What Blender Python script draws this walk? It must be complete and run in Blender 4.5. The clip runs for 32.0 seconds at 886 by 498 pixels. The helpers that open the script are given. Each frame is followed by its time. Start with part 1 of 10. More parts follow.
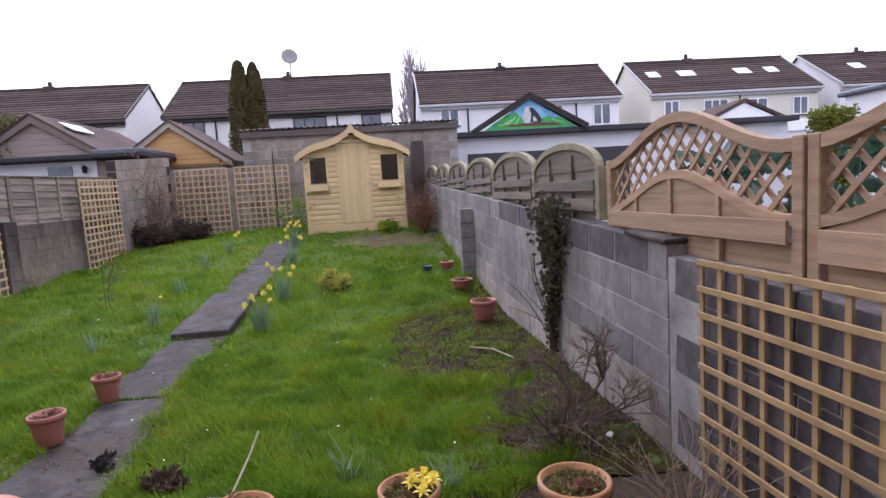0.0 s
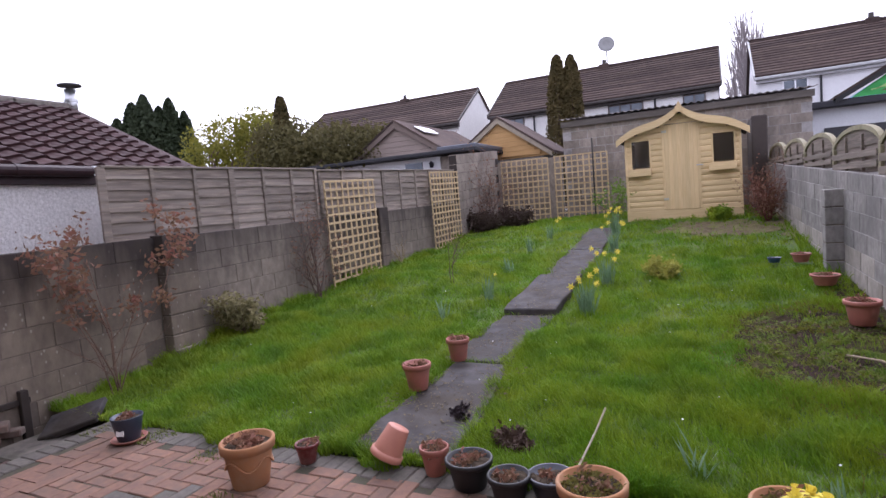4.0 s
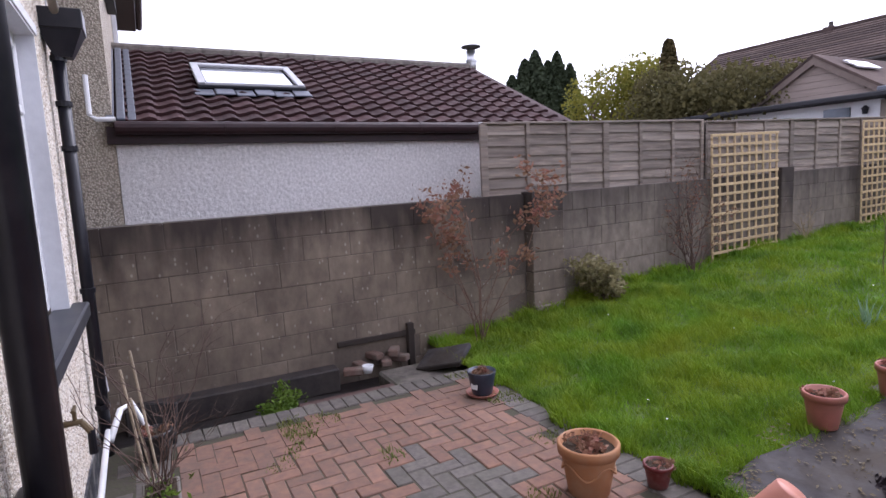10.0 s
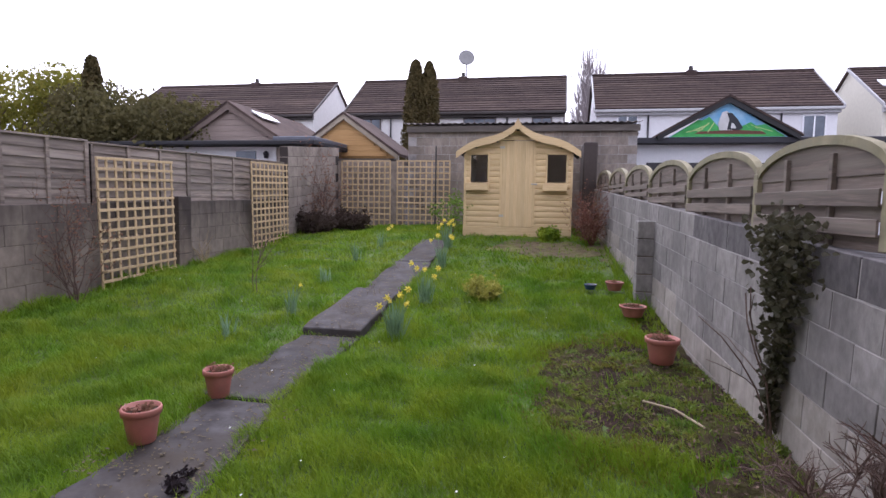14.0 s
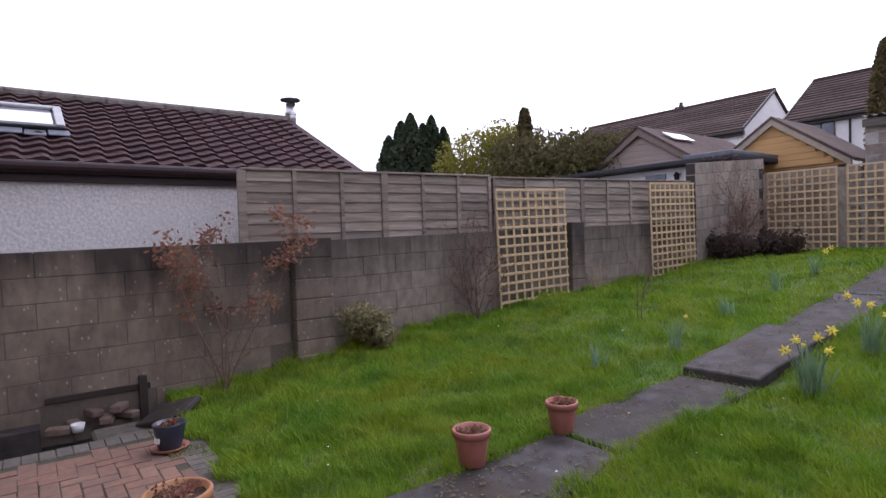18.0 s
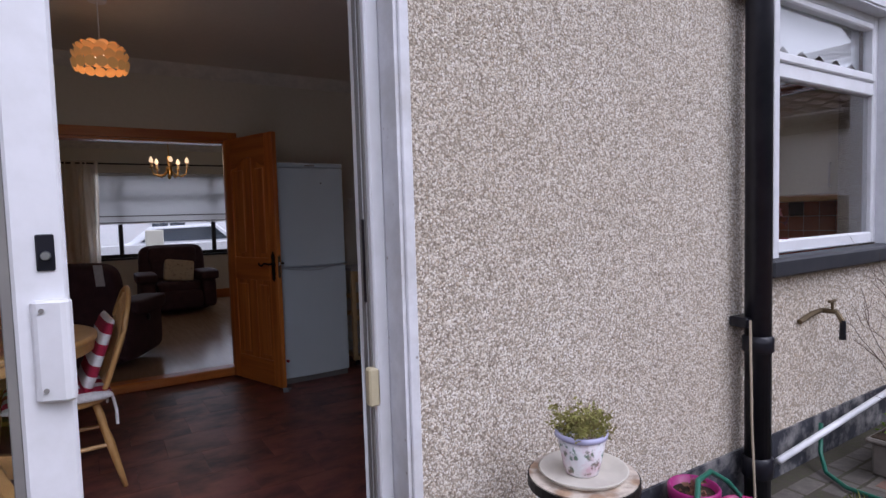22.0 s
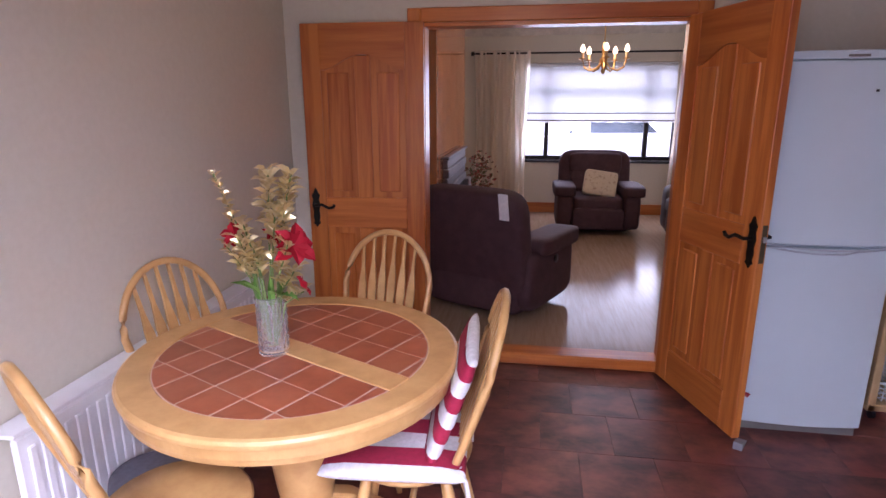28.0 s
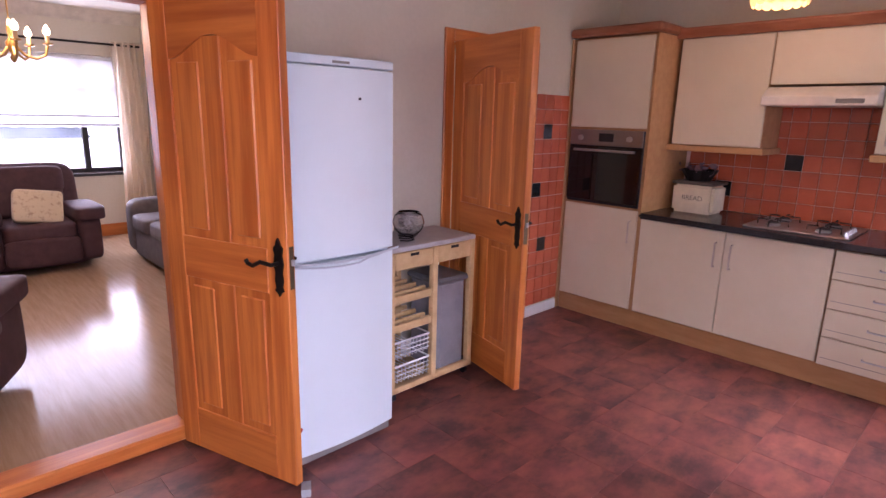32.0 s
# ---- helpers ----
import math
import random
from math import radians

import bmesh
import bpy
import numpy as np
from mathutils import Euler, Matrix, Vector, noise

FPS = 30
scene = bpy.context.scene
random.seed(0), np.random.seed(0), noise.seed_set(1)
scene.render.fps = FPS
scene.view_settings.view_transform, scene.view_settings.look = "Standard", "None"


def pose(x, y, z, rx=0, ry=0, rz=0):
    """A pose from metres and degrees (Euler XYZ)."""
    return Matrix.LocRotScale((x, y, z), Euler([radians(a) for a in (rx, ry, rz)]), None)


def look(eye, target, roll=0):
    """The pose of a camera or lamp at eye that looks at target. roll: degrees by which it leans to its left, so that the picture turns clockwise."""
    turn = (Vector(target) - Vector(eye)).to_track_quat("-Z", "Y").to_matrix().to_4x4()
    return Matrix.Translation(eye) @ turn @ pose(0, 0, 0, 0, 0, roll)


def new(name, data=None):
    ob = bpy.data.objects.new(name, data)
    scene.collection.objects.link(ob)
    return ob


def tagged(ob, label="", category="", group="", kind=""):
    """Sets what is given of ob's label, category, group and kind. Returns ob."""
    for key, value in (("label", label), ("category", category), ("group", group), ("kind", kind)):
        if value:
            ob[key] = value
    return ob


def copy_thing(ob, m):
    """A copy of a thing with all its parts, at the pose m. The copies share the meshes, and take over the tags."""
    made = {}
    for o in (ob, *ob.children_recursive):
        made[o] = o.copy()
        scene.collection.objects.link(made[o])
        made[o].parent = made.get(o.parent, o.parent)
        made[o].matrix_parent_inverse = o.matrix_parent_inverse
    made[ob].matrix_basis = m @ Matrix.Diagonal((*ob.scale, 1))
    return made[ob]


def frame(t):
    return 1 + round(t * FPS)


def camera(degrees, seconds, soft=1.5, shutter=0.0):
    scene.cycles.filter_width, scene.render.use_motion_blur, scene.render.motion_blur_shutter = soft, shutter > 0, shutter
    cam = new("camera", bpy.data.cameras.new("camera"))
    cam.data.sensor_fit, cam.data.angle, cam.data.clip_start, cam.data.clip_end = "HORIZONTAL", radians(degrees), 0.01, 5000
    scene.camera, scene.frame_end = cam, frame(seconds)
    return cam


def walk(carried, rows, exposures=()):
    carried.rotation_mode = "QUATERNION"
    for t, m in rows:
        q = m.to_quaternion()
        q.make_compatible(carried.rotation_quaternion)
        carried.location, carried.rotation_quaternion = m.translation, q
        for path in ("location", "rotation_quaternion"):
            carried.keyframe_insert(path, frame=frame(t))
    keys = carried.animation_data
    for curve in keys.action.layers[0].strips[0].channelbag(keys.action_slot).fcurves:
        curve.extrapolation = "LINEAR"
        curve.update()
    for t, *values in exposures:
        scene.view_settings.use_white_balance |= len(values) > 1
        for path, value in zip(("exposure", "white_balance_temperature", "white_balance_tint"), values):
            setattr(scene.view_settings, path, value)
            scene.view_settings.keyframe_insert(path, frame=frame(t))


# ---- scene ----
cam = camera(76.3, 32.0)
PATH = [
    (0, (0.047, -0.123, 1.696), (0.206, 1.86, 1.49), -3.5),
    (0.5, (0.025, -0.124, 1.688), (0.036, 1.867, 1.496), -3.9),
    (1, (-0.007, -0.139, 1.688), (-0.163, 1.846, 1.507), -4.3),
    (1.5, (-0.06, -0.127, 1.673), (-0.354, 1.844, 1.504), -4.5),
    (2, (-0.08, -0.136, 1.659), (-0.507, 1.812, 1.498), -4.6),
    (2.5, (-0.097, -0.155, 1.658), (-0.636, 1.765, 1.5), -4.7),
    (3, (-0.14, -0.157, 1.658), (-0.81, 1.721, 1.505), -4.6),
    (3.5, (-0.168, -0.128, 1.633), (-0.972, 1.697, 1.486), -4.5),
    (5.5, (-0.502, 0.16, 1.579), (-1.69, 1.75, 1.33), -4.7),
    (6, (-0.576, 0.216, 1.606), (-2.04, 1.561, 1.383), -4.3),
    (6.5, (-0.602, 0.227, 1.646), (-2.236, 1.359, 1.421), -4.5),
    (7, (-0.638, 0.173, 1.639), (-2.384, 1.125, 1.426), -4.7),
    (7.5, (-0.655, 0.16, 1.614), (-2.501, 0.899, 1.402), -4.4),
    (8, (-0.633, 0.168, 1.616), (-2.53, 0.765, 1.4), -4.2),
    (8.5, (-0.617, 0.217, 1.637), (-2.523, 0.782, 1.418), -4.2),
    (9, (-0.646, 0.277, 1.665), (-2.547, 0.859, 1.438), -4.1),
    (9.5, (-0.67, 0.362, 1.669), (-2.537, 1.041, 1.436), -3.6),
    (10, (-0.641, 0.416, 1.7), (-2.402, 1.331, 1.449), -2.7),
    (10.5, (-0.604, 0.452, 1.715), (-2.206, 1.621, 1.455), -1.5),
    (11, (-0.573, 0.476, 1.728), (-2.023, 1.828, 1.47), -0.6),
    (11.5, (-0.553, 0.506, 1.736), (-1.853, 2.006, 1.487), -0.1),
    (12, (-0.487, 0.543, 1.712), (-1.624, 2.17, 1.47), 0.2),
    (12.5, (-0.362, 0.616, 1.686), (-1.276, 2.378, 1.439), 0.5),
    (13, (-0.238, 0.71, 1.674), (-0.956, 2.559, 1.423), 1.0),
    (13.5, (-0.155, 0.841, 1.65), (-0.696, 2.754, 1.429), 1.4),
    (14, (0.015, 0.957, 1.618), (-0.377, 2.911, 1.447), 0.9),
    (14.5, (0.165, 1.107, 1.638), (-0.144, 3.078, 1.501), 0.9),
    (16.5, (0.278, 1.572, 1.546), (-0.068, 3.539, 1.45), 0.2),
    (17, (0.203, 1.688, 1.531), (-0.49, 3.562, 1.447), -0.4),
    (17.5, (0.209, 1.793, 1.512), (-0.948, 3.423, 1.441), -1.4),
    (18, (0.168, 1.803, 1.495), (-1.436, 2.997, 1.443), -1.8),
    (18.5, (0.075, 1.757, 1.493), (-1.834, 2.352, 1.444), -2.4),
    (19, (-0.002, 1.787, 1.398), (-2.002, 1.825, 1.376), -3.6),
    (19.5, (-0.046, 1.821, 1.387), (-2.002, 1.404, 1.372), -3.7),
    (20, (-0.017, 1.804, 1.384), (-1.863, 1.035, 1.355), -3.1),
    (20.5, (0.035, 1.762, 1.39), (-1.669, 0.717, 1.337), -2.5),
    (21, (0.064, 1.7, 1.401), (-1.467, 0.415, 1.323), -2.3),
    (21.5, (0.068, 1.622, 1.374), (-1.261, 0.131, 1.279), -1.9),
    (22, (0.042, 1.474, 1.366), (-1.023, -0.214, 1.245), -1.7),
    (22.5, (-0.044, 1.225, 1.355), (-0.862, -0.593, 1.2), -1.5),
    (23, (-0.151, 0.926, 1.347), (-0.727, -0.978, 1.144), -1.3),
    (23.5, (-0.187, 0.578, 1.362), (-0.533, -1.392, 1.116), -2.9),
    (24, (-0.229, 0.309, 1.421), (-0.412, -1.683, 1.139), -3.0),
    (24.5, (-0.274, 0.107, 1.486), (-0.161, -1.872, 1.22), -2.9),
    (25, (-0.238, 0.036, 1.519), (0.258, -1.881, 1.238), -2.5),
    (25.5, (-0.237, -0.021, 1.493), (0.559, -1.838, 1.231), -3.1),
    (27.5, (-0.166, -0.144, 1.583), (0.276, -2.036, 1.107), -0.8),
    (28, (-0.176, -0.286, 1.593), (0.113, -2.203, 1.1), -0.1),
    (28.5, (-0.167, -0.51, 1.588), (0.052, -2.434, 1.088), 0.3),
    (29, (-0.147, -0.743, 1.609), (-0.059, -2.678, 1.111), -0.1),
    (29.5, (-0.178, -0.907, 1.578), (-0.329, -2.841, 1.091), -1.5),
    (30, (-0.158, -1.012, 1.575), (-0.75, -2.864, 1.105), -0.2),
    (30.5, (-0.132, -1.05, 1.574), (-1.106, -2.735, 1.113), -0.2),
    (31, (-0.143, -1.046, 1.571), (-1.327, -2.591, 1.112), 0.6),
    (31.5, (-0.147, -0.993, 1.579), (-1.437, -2.45, 1.121), 1.3),
    (32, (-0.157, -0.933, 1.592), (-1.51, -2.331, 1.131), 1.4),
]
walk(cam, [(t, look(eye, target, roll)) for t, eye, target, roll in PATH], [(0, 0.7, 5800, 24), (3.5, 0.7, 5800, 24), (6, 0.55, 5850, 24), (9, 0.6, 5700, 22), (11, 0.75, 5850, 24), (14, 0.65, 5850, 24), (17, 0.45, 5850, 25), (18, 0.35, 5850, 25), (19, 0.4, 5850, 25), (20, 0.3, 5900, 27), (21, 0.05, 5800, 26), (22, 0.15, 5700, 22), (23.3, 0.4, 5700, 25), (24, 2.0, 6700, 40), (24.6, 2.65, 5900, 33), (27.5, 2.45, 5500, 34), (28.5, 2.5, 5500, 36), (29, 2.72, 5550, 38), (30, 2.98, 5600, 38), (31, 3.48, 5650, 39), (32, 3.52, 5750, 40)])

# ---- light ----
world = bpy.data.worlds.new("world")
scene.world = world
world.use_nodes = True
wn, wl = world.node_tree.nodes, world.node_tree.links
sky = wn.new("ShaderNodeTexSky")
sky.sky_type = "NISHITA"
sky.sun_disc = False
sky.sun_elevation = radians(38)
sky.sun_rotation = radians(-22)
sky.air_density, sky.dust_density, sky.ozone_density = 1.0, 4.0, 0.5
soft_sky = wn.new("ShaderNodeHueSaturation")
soft_sky.inputs["Saturation"].default_value = 0.12
wl.new(sky.outputs[0], soft_sky.inputs["Color"])
cloud = wn.new("ShaderNodeMix")
cloud.data_type = "RGBA"
cloud.inputs["Factor"].default_value = 0.75
cloud.inputs["B"].default_value = (9.0, 9.0, 9.3, 1)
wl.new(soft_sky.outputs[0], cloud.inputs["A"])
wl.new(cloud.outputs["Result"], wn["Background"].inputs[0])
wn["Background"].inputs[1].default_value = 0.15

sun = new("sun", bpy.data.lights.new("sun", "SUN"))
sun.data.energy, sun.data.angle, sun.data.color = 1.1, radians(35), (1.0, 0.97, 0.93)
sun.matrix_world = look((-4, 13, 14), (0, 3, 0))


def area(name, w, h, watts, m, color=(1, 1, 1)):
    lamp = bpy.data.lights.new(name, "AREA")
    lamp.shape, lamp.size, lamp.size_y, lamp.energy, lamp.color = "RECTANGLE", w, h, watts, color
    ob = new(name, lamp)
    ob.matrix_world = m
    return ob


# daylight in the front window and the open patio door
area("front_window_daylight", 2.0, 1.2, 5.2, look((-1.08, -8.32, 1.5), (-1.08, 0, 0.9)), (0.9, 0.95, 1.0))
# added lamp to brighten the hall; its glazed door is assumed, unseen
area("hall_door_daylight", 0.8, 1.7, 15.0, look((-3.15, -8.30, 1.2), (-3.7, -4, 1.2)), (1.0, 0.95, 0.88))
area("patio_daylight", 0.8, 1.9, 2.3, look((-0.3, -0.28, 1.2), (-0.9, -4, 0.9)), (0.9, 0.95, 1.0))

# ---- tools ----
def mesh(bm, name="m", smooth=False):
    me = bpy.data.meshes.new(name)
    bm.to_mesh(me)
    bm.free()
    if smooth:
        me.polygons.foreach_set("use_smooth", [True] * len(me.polygons))
    return me


def put(name, bm, mat, label="", category="", kind="", group="", smooth=False):
    """A top-level mesh object."""
    me = mesh(bm, name, smooth)
    me.materials.append(mat)
    return tagged(new(name, me), label, category, group, kind)


def part(name, bm, mat, parent, label="", smooth=False, m=None):
    """One mesh object under a thing or a part."""
    me = bm if isinstance(bm, bpy.types.Mesh) else mesh(bm, name, smooth)
    if not me.materials:
        me.materials.append(mat)
    ob = new(name, me)
    ob.parent = parent
    if m is not None:
        ob.matrix_local = m
    return tagged(ob, label)


def thing(name, m, label, category, group="", kind=""):
    """An Empty at the base of a thing."""
    ob = new(name)
    ob.empty_display_size = 0.1
    ob.matrix_world = m
    return tagged(ob, label, category, group, kind)


def bevel(bm, w, seg=1):
    if w > 0:
        bmesh.ops.bevel(bm, geom=list(bm.edges), offset=w, segments=seg, affect="EDGES", clamp_overlap=True)
    return bm


def box(x0, x1, y0, y1, z0, z1, bev=0.0, seg=1, bm=None):
    """An axis-aligned box, with bevelled edges."""
    b = bmesh.new()
    bmesh.ops.create_cube(b, size=1)
    for v in b.verts:
        v.co = ((x0 + x1) / 2 + v.co.x * (x1 - x0), (y0 + y1) / 2 + v.co.y * (y1 - y0), (z0 + z1) / 2 + v.co.z * (z1 - z0))
    bevel(b, bev, seg)
    return join(bm, b)


def join(bm, b):
    """Adds the bmesh b to bm, if there is one."""
    if bm is None:
        return b
    tmp = bpy.data.meshes.new("tmp")
    b.to_mesh(tmp)
    b.free()
    bm.from_mesh(tmp)
    bpy.data.meshes.remove(tmp)
    return bm


def moved(bm, m):
    bmesh.ops.transform(bm, matrix=m, verts=bm.verts)
    return bm


def cyl(r0, r1, z0, z1, n=16, bm=None, m=None, caps=True):
    b = bmesh.new()
    bmesh.ops.create_cone(b, cap_ends=caps, segments=n, radius1=r0, radius2=r1, depth=z1 - z0)
    moved(b, Matrix.Translation((0, 0, (z0 + z1) / 2)))
    if m is not None:
        moved(b, m)
    return join(bm, b)


def lathe(profile, n=24, bm=None, m=None):
    """A turned shape from (radius, height) pairs."""
    b = bmesh.new()
    rings = []
    for r, z in profile:
        if r < 1e-5:
            rings.append([b.verts.new((0, 0, z))])
        else:
            rings.append([b.verts.new((r * math.cos(2 * math.pi * k / n), r * math.sin(2 * math.pi * k / n), z)) for k in range(n)])
    for a, c in zip(rings, rings[1:]):
        for k in range(n):
            j = (k + 1) % n
            if len(a) == 1 and len(c) == 1:
                continue
            if len(a) == 1:
                b.faces.new((a[0], c[j], c[k]))
            elif len(c) == 1:
                b.faces.new((a[k], a[j], c[0]))
            else:
                b.faces.new((a[k], a[j], c[j], c[k]))
    bmesh.ops.recalc_face_normals(b, faces=b.faces)
    if m is not None:
        moved(b, m)
    return join(bm, b)


def tube(points, r, n=8, bm=None, r1=None, closed=False):
    """A round rod along points, tapering from r to r1."""
    b = bm if bm is not None else bmesh.new()
    pts = [Vector(p) for p in points]
    rings, count = [], len(pts)
    up = Vector((0, 0, 1))
    for i, p in enumerate(pts):
        d = (pts[min(i + 1, count - 1)] - pts[max(i - 1, 0)])
        d = d.normalized() if d.length > 1e-9 else up
        a = d.cross(up if abs(d.z) < 0.95 else Vector((1, 0, 0))).normalized()
        c = d.cross(a)
        rr = r if r1 is None else r + (r1 - r) * i / max(count - 1, 1)
        rings.append([b.verts.new(p + rr * (math.cos(2 * math.pi * k / n) * a + math.sin(2 * math.pi * k / n) * c)) for k in range(n)])
    for a, c in zip(rings, rings[1:]):
        for k in range(n):
            j = (k + 1) % n
            b.faces.new((a[k], c[k], c[j], a[j]))
    if not closed and n > 2:
        b.faces.new(rings[0])
        b.faces.new(rings[-1][::-1])
    return b


def prism(outline, z0, z1, bm=None, bev=0.0, m=None):
    """An upright prism over an outline in x and y."""
    b = bmesh.new()
    low = [b.verts.new((x, y, z0)) for x, y in outline]
    high = [b.verts.new((x, y, z1)) for x, y in outline]
    b.faces.new(low)
    b.faces.new(high)
    for k in range(len(low)):
        j = (k + 1) % len(low)
        b.faces.new((low[k], low[j], high[j], high[k]))
    bmesh.ops.recalc_face_normals(b, faces=b.faces)
    bevel(b, bev)
    if m is not None:
        moved(b, m)
    return join(bm, b)


UPRIGHT_X = Matrix(((1, 0, 0, 0), (0, 0, 1, 0), (0, 1, 0, 0), (0, 0, 0, 1)))  # outline (x, z), depth along y
UPRIGHT_Y = Matrix(((0, 0, 1, 0), (1, 0, 0, 0), (0, 1, 0, 0), (0, 0, 0, 1)))  # outline (y, z), depth along x


def wall_x(x0, x1, y0, y1, z0, z1, holes=()):
    """A wall along x, with holes (xa, xb, za, zb) through it, as boxes butted end to end."""
    bm = bmesh.new()
    xs = sorted({x0, x1, *[h[0] for h in holes], *[h[1] for h in holes]})
    for a, c in zip(xs, xs[1:]):
        z = z0
        for h in sorted([h for h in holes if h[0] < (a + c) / 2 < h[1]], key=lambda h: h[2]):
            if h[2] > z:
                box(a, c, y0, y1, z, h[2], bm=bm)
            z = h[3]
        if z < z1:
            box(a, c, y0, y1, z, z1, bm=bm)
    bmesh.ops.remove_doubles(bm, verts=bm.verts, dist=1e-4)
    inner = [f for f in bm.faces if not f.is_valid]
    return bm


def grid_sheet(x0, x1, y0, y1, nx, ny, fz):
    bm = bmesh.new()
    vs = [[bm.verts.new((x0 + (x1 - x0) * i / nx, y0 + (y1 - y0) * j / ny, fz(x0 + (x1 - x0) * i / nx, y0 + (y1 - y0) * j / ny))) for i in range(nx + 1)] for j in range(ny + 1)]
    for j in range(ny):
        for i in range(nx):
            bm.faces.new((vs[j][i], vs[j][i + 1], vs[j + 1][i + 1], vs[j + 1][i]))
    return bm


def smooth(a, b, v):
    if a > b:
        a, b, v = -a, -b, -v
    t = min(max((v - a) / (b - a), 0), 1)
    return t * t * (3 - 2 * t)


GROUND_Y = [(-50, 0), (2.9, 0), (6.65, 0.10), (8.5, 0.33), (10.5, 0.58), (12.7, 0.9), (16, 1.0), (30, 1.0), (60, 1.0), (900, 1.0)]


def ground(x, y):
    """Height of the ground, which rises up the garden."""
    for (ya, za), (yb, zb) in zip(GROUND_Y, GROUND_Y[1:]):
        if y <= yb:
            z = za + (zb - za) * (y - ya) / (yb - ya)
            break
    bank = smooth(3.0, 6.2, y) * (1 - smooth(7.5, 10.5, y))
    left = smooth(-2.9, -5.5, x) if x < -2.9 else 0
    return z + 0.23 * bank * left - 0.1 * smooth(10, 12.5, y) * left

# ---- materials ----
def mat(name, color, rough=0.7, metal=0.0, c2=None, scale=8.0, detail=6.0, bump=0.0, bscale=None, kind="noise", stain=None, sscale=1.2, smix=0.5, spread=0.0, stretch=(1, 1, 1), fade=(0.35, 0.65), coords="Object", gloss_var=0.0, spots=None, top=None, spec=None):
    """A procedural material: colour varied by a fine texture and by large stains, with bump at real size.
    spread: how far the pieces differ from one another. top: (colour, low, high, share) of the algae that creeps down from a wall's top."""
    m = bpy.data.materials.new(name)
    m.use_nodes = True
    nt = m.node_tree
    n, l = nt.nodes, nt.links
    bsdf = n["Principled BSDF"]
    bsdf.inputs["Roughness"].default_value = rough
    bsdf.inputs["Metallic"].default_value = metal
    tc = n.new("ShaderNodeTexCoord")
    mp = n.new("ShaderNodeMapping")
    mp.inputs["Scale"].default_value = stretch
    l.new(tc.outputs["Object" if coords == "World" else coords], mp.inputs[0])
    vec = mp.outputs[0]
    if coords == "World":
        geo = n.new("ShaderNodeNewGeometry")
        l.new(geo.outputs["Position"], mp.inputs[0])
    info = n.new("ShaderNodeObjectInfo")
    if spread > 0 and coords != "World":
        off = n.new("ShaderNodeVectorMath")
        off.operation = "MULTIPLY_ADD"
        comb = n.new("ShaderNodeCombineXYZ")
        for k in range(3):
            l.new(info.outputs["Random"], comb.inputs[k])
        off.inputs[1].default_value = (37.0, 61.0, 23.0)
        l.new(comb.outputs[0], off.inputs[0])
        l.new(vec, off.inputs[2])
        vec = off.outputs[0]

    def tex(sc, det):
        if kind == "voronoi":
            t = n.new("ShaderNodeTexVoronoi")
            t.inputs["Scale"].default_value = sc
            l.new(vec, t.inputs["Vector"])
            return t.outputs["Distance"]
        t = n.new("ShaderNodeTexNoise")
        t.inputs["Scale"].default_value = sc
        t.inputs["Detail"].default_value = det
        t.inputs["Roughness"].default_value = 0.62
        l.new(vec, t.inputs["Vector"])
        return t.outputs["Fac"]

    fine = tex(scale, detail)
    col = None
    if c2 is None:
        c2 = tuple(min(1, v * 0.82) for v in color)
    ramp = n.new("ShaderNodeMapRange")
    ramp.inputs["From Min"].default_value, ramp.inputs["From Max"].default_value = fade
    l.new(fine, ramp.inputs["Value"])
    mix = n.new("ShaderNodeMix")
    mix.data_type = "RGBA"
    mix.inputs["A"].default_value = (*color, 1)
    mix.inputs["B"].default_value = (*c2, 1)
    l.new(ramp.outputs[0], mix.inputs["Factor"])
    col = mix.outputs["Result"]
    if stain is not None:
        t = n.new("ShaderNodeTexNoise")
        t.inputs["Scale"].default_value = sscale
        t.inputs["Detail"].default_value = 7
        t.inputs["Roughness"].default_value = 0.65
        l.new(vec, t.inputs["Vector"])
        r = n.new("ShaderNodeMapRange")
        r.inputs["From Min"].default_value, r.inputs["From Max"].default_value = 0.45, 0.68
        r.inputs["To Max"].default_value = smix
        l.new(t.outputs["Fac"], r.inputs["Value"])
        mx = n.new("ShaderNodeMix")
        mx.data_type = "RGBA"
        mx.inputs["B"].default_value = (*stain, 1)
        l.new(r.outputs[0], mx.inputs["Factor"])
        l.new(col, mx.inputs["A"])
        col = mx.outputs["Result"]
    if spots is not None:
        vo = n.new("ShaderNodeTexVoronoi")
        vo.inputs["Scale"].default_value = spots[1]
        l.new(vec, vo.inputs["Vector"])
        r = n.new("ShaderNodeMapRange")
        r.inputs["From Min"].default_value, r.inputs["From Max"].default_value = spots[2], spots[2] * 0.5
        r.inputs["To Max"].default_value = 0.75
        l.new(vo.outputs["Distance"], r.inputs["Value"])
        mx = n.new("ShaderNodeMix")
        mx.data_type = "RGBA"
        mx.inputs["B"].default_value = (*spots[0], 1)
        l.new(r.outputs[0], mx.inputs["Factor"])
        l.new(col, mx.inputs["A"])
        col = mx.outputs["Result"]
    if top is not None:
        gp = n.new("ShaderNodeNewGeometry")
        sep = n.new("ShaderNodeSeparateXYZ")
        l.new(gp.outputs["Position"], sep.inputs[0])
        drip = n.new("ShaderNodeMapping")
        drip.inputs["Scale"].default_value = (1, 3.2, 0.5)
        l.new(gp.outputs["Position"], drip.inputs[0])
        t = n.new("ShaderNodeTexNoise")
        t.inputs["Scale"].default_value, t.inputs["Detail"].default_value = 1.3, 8
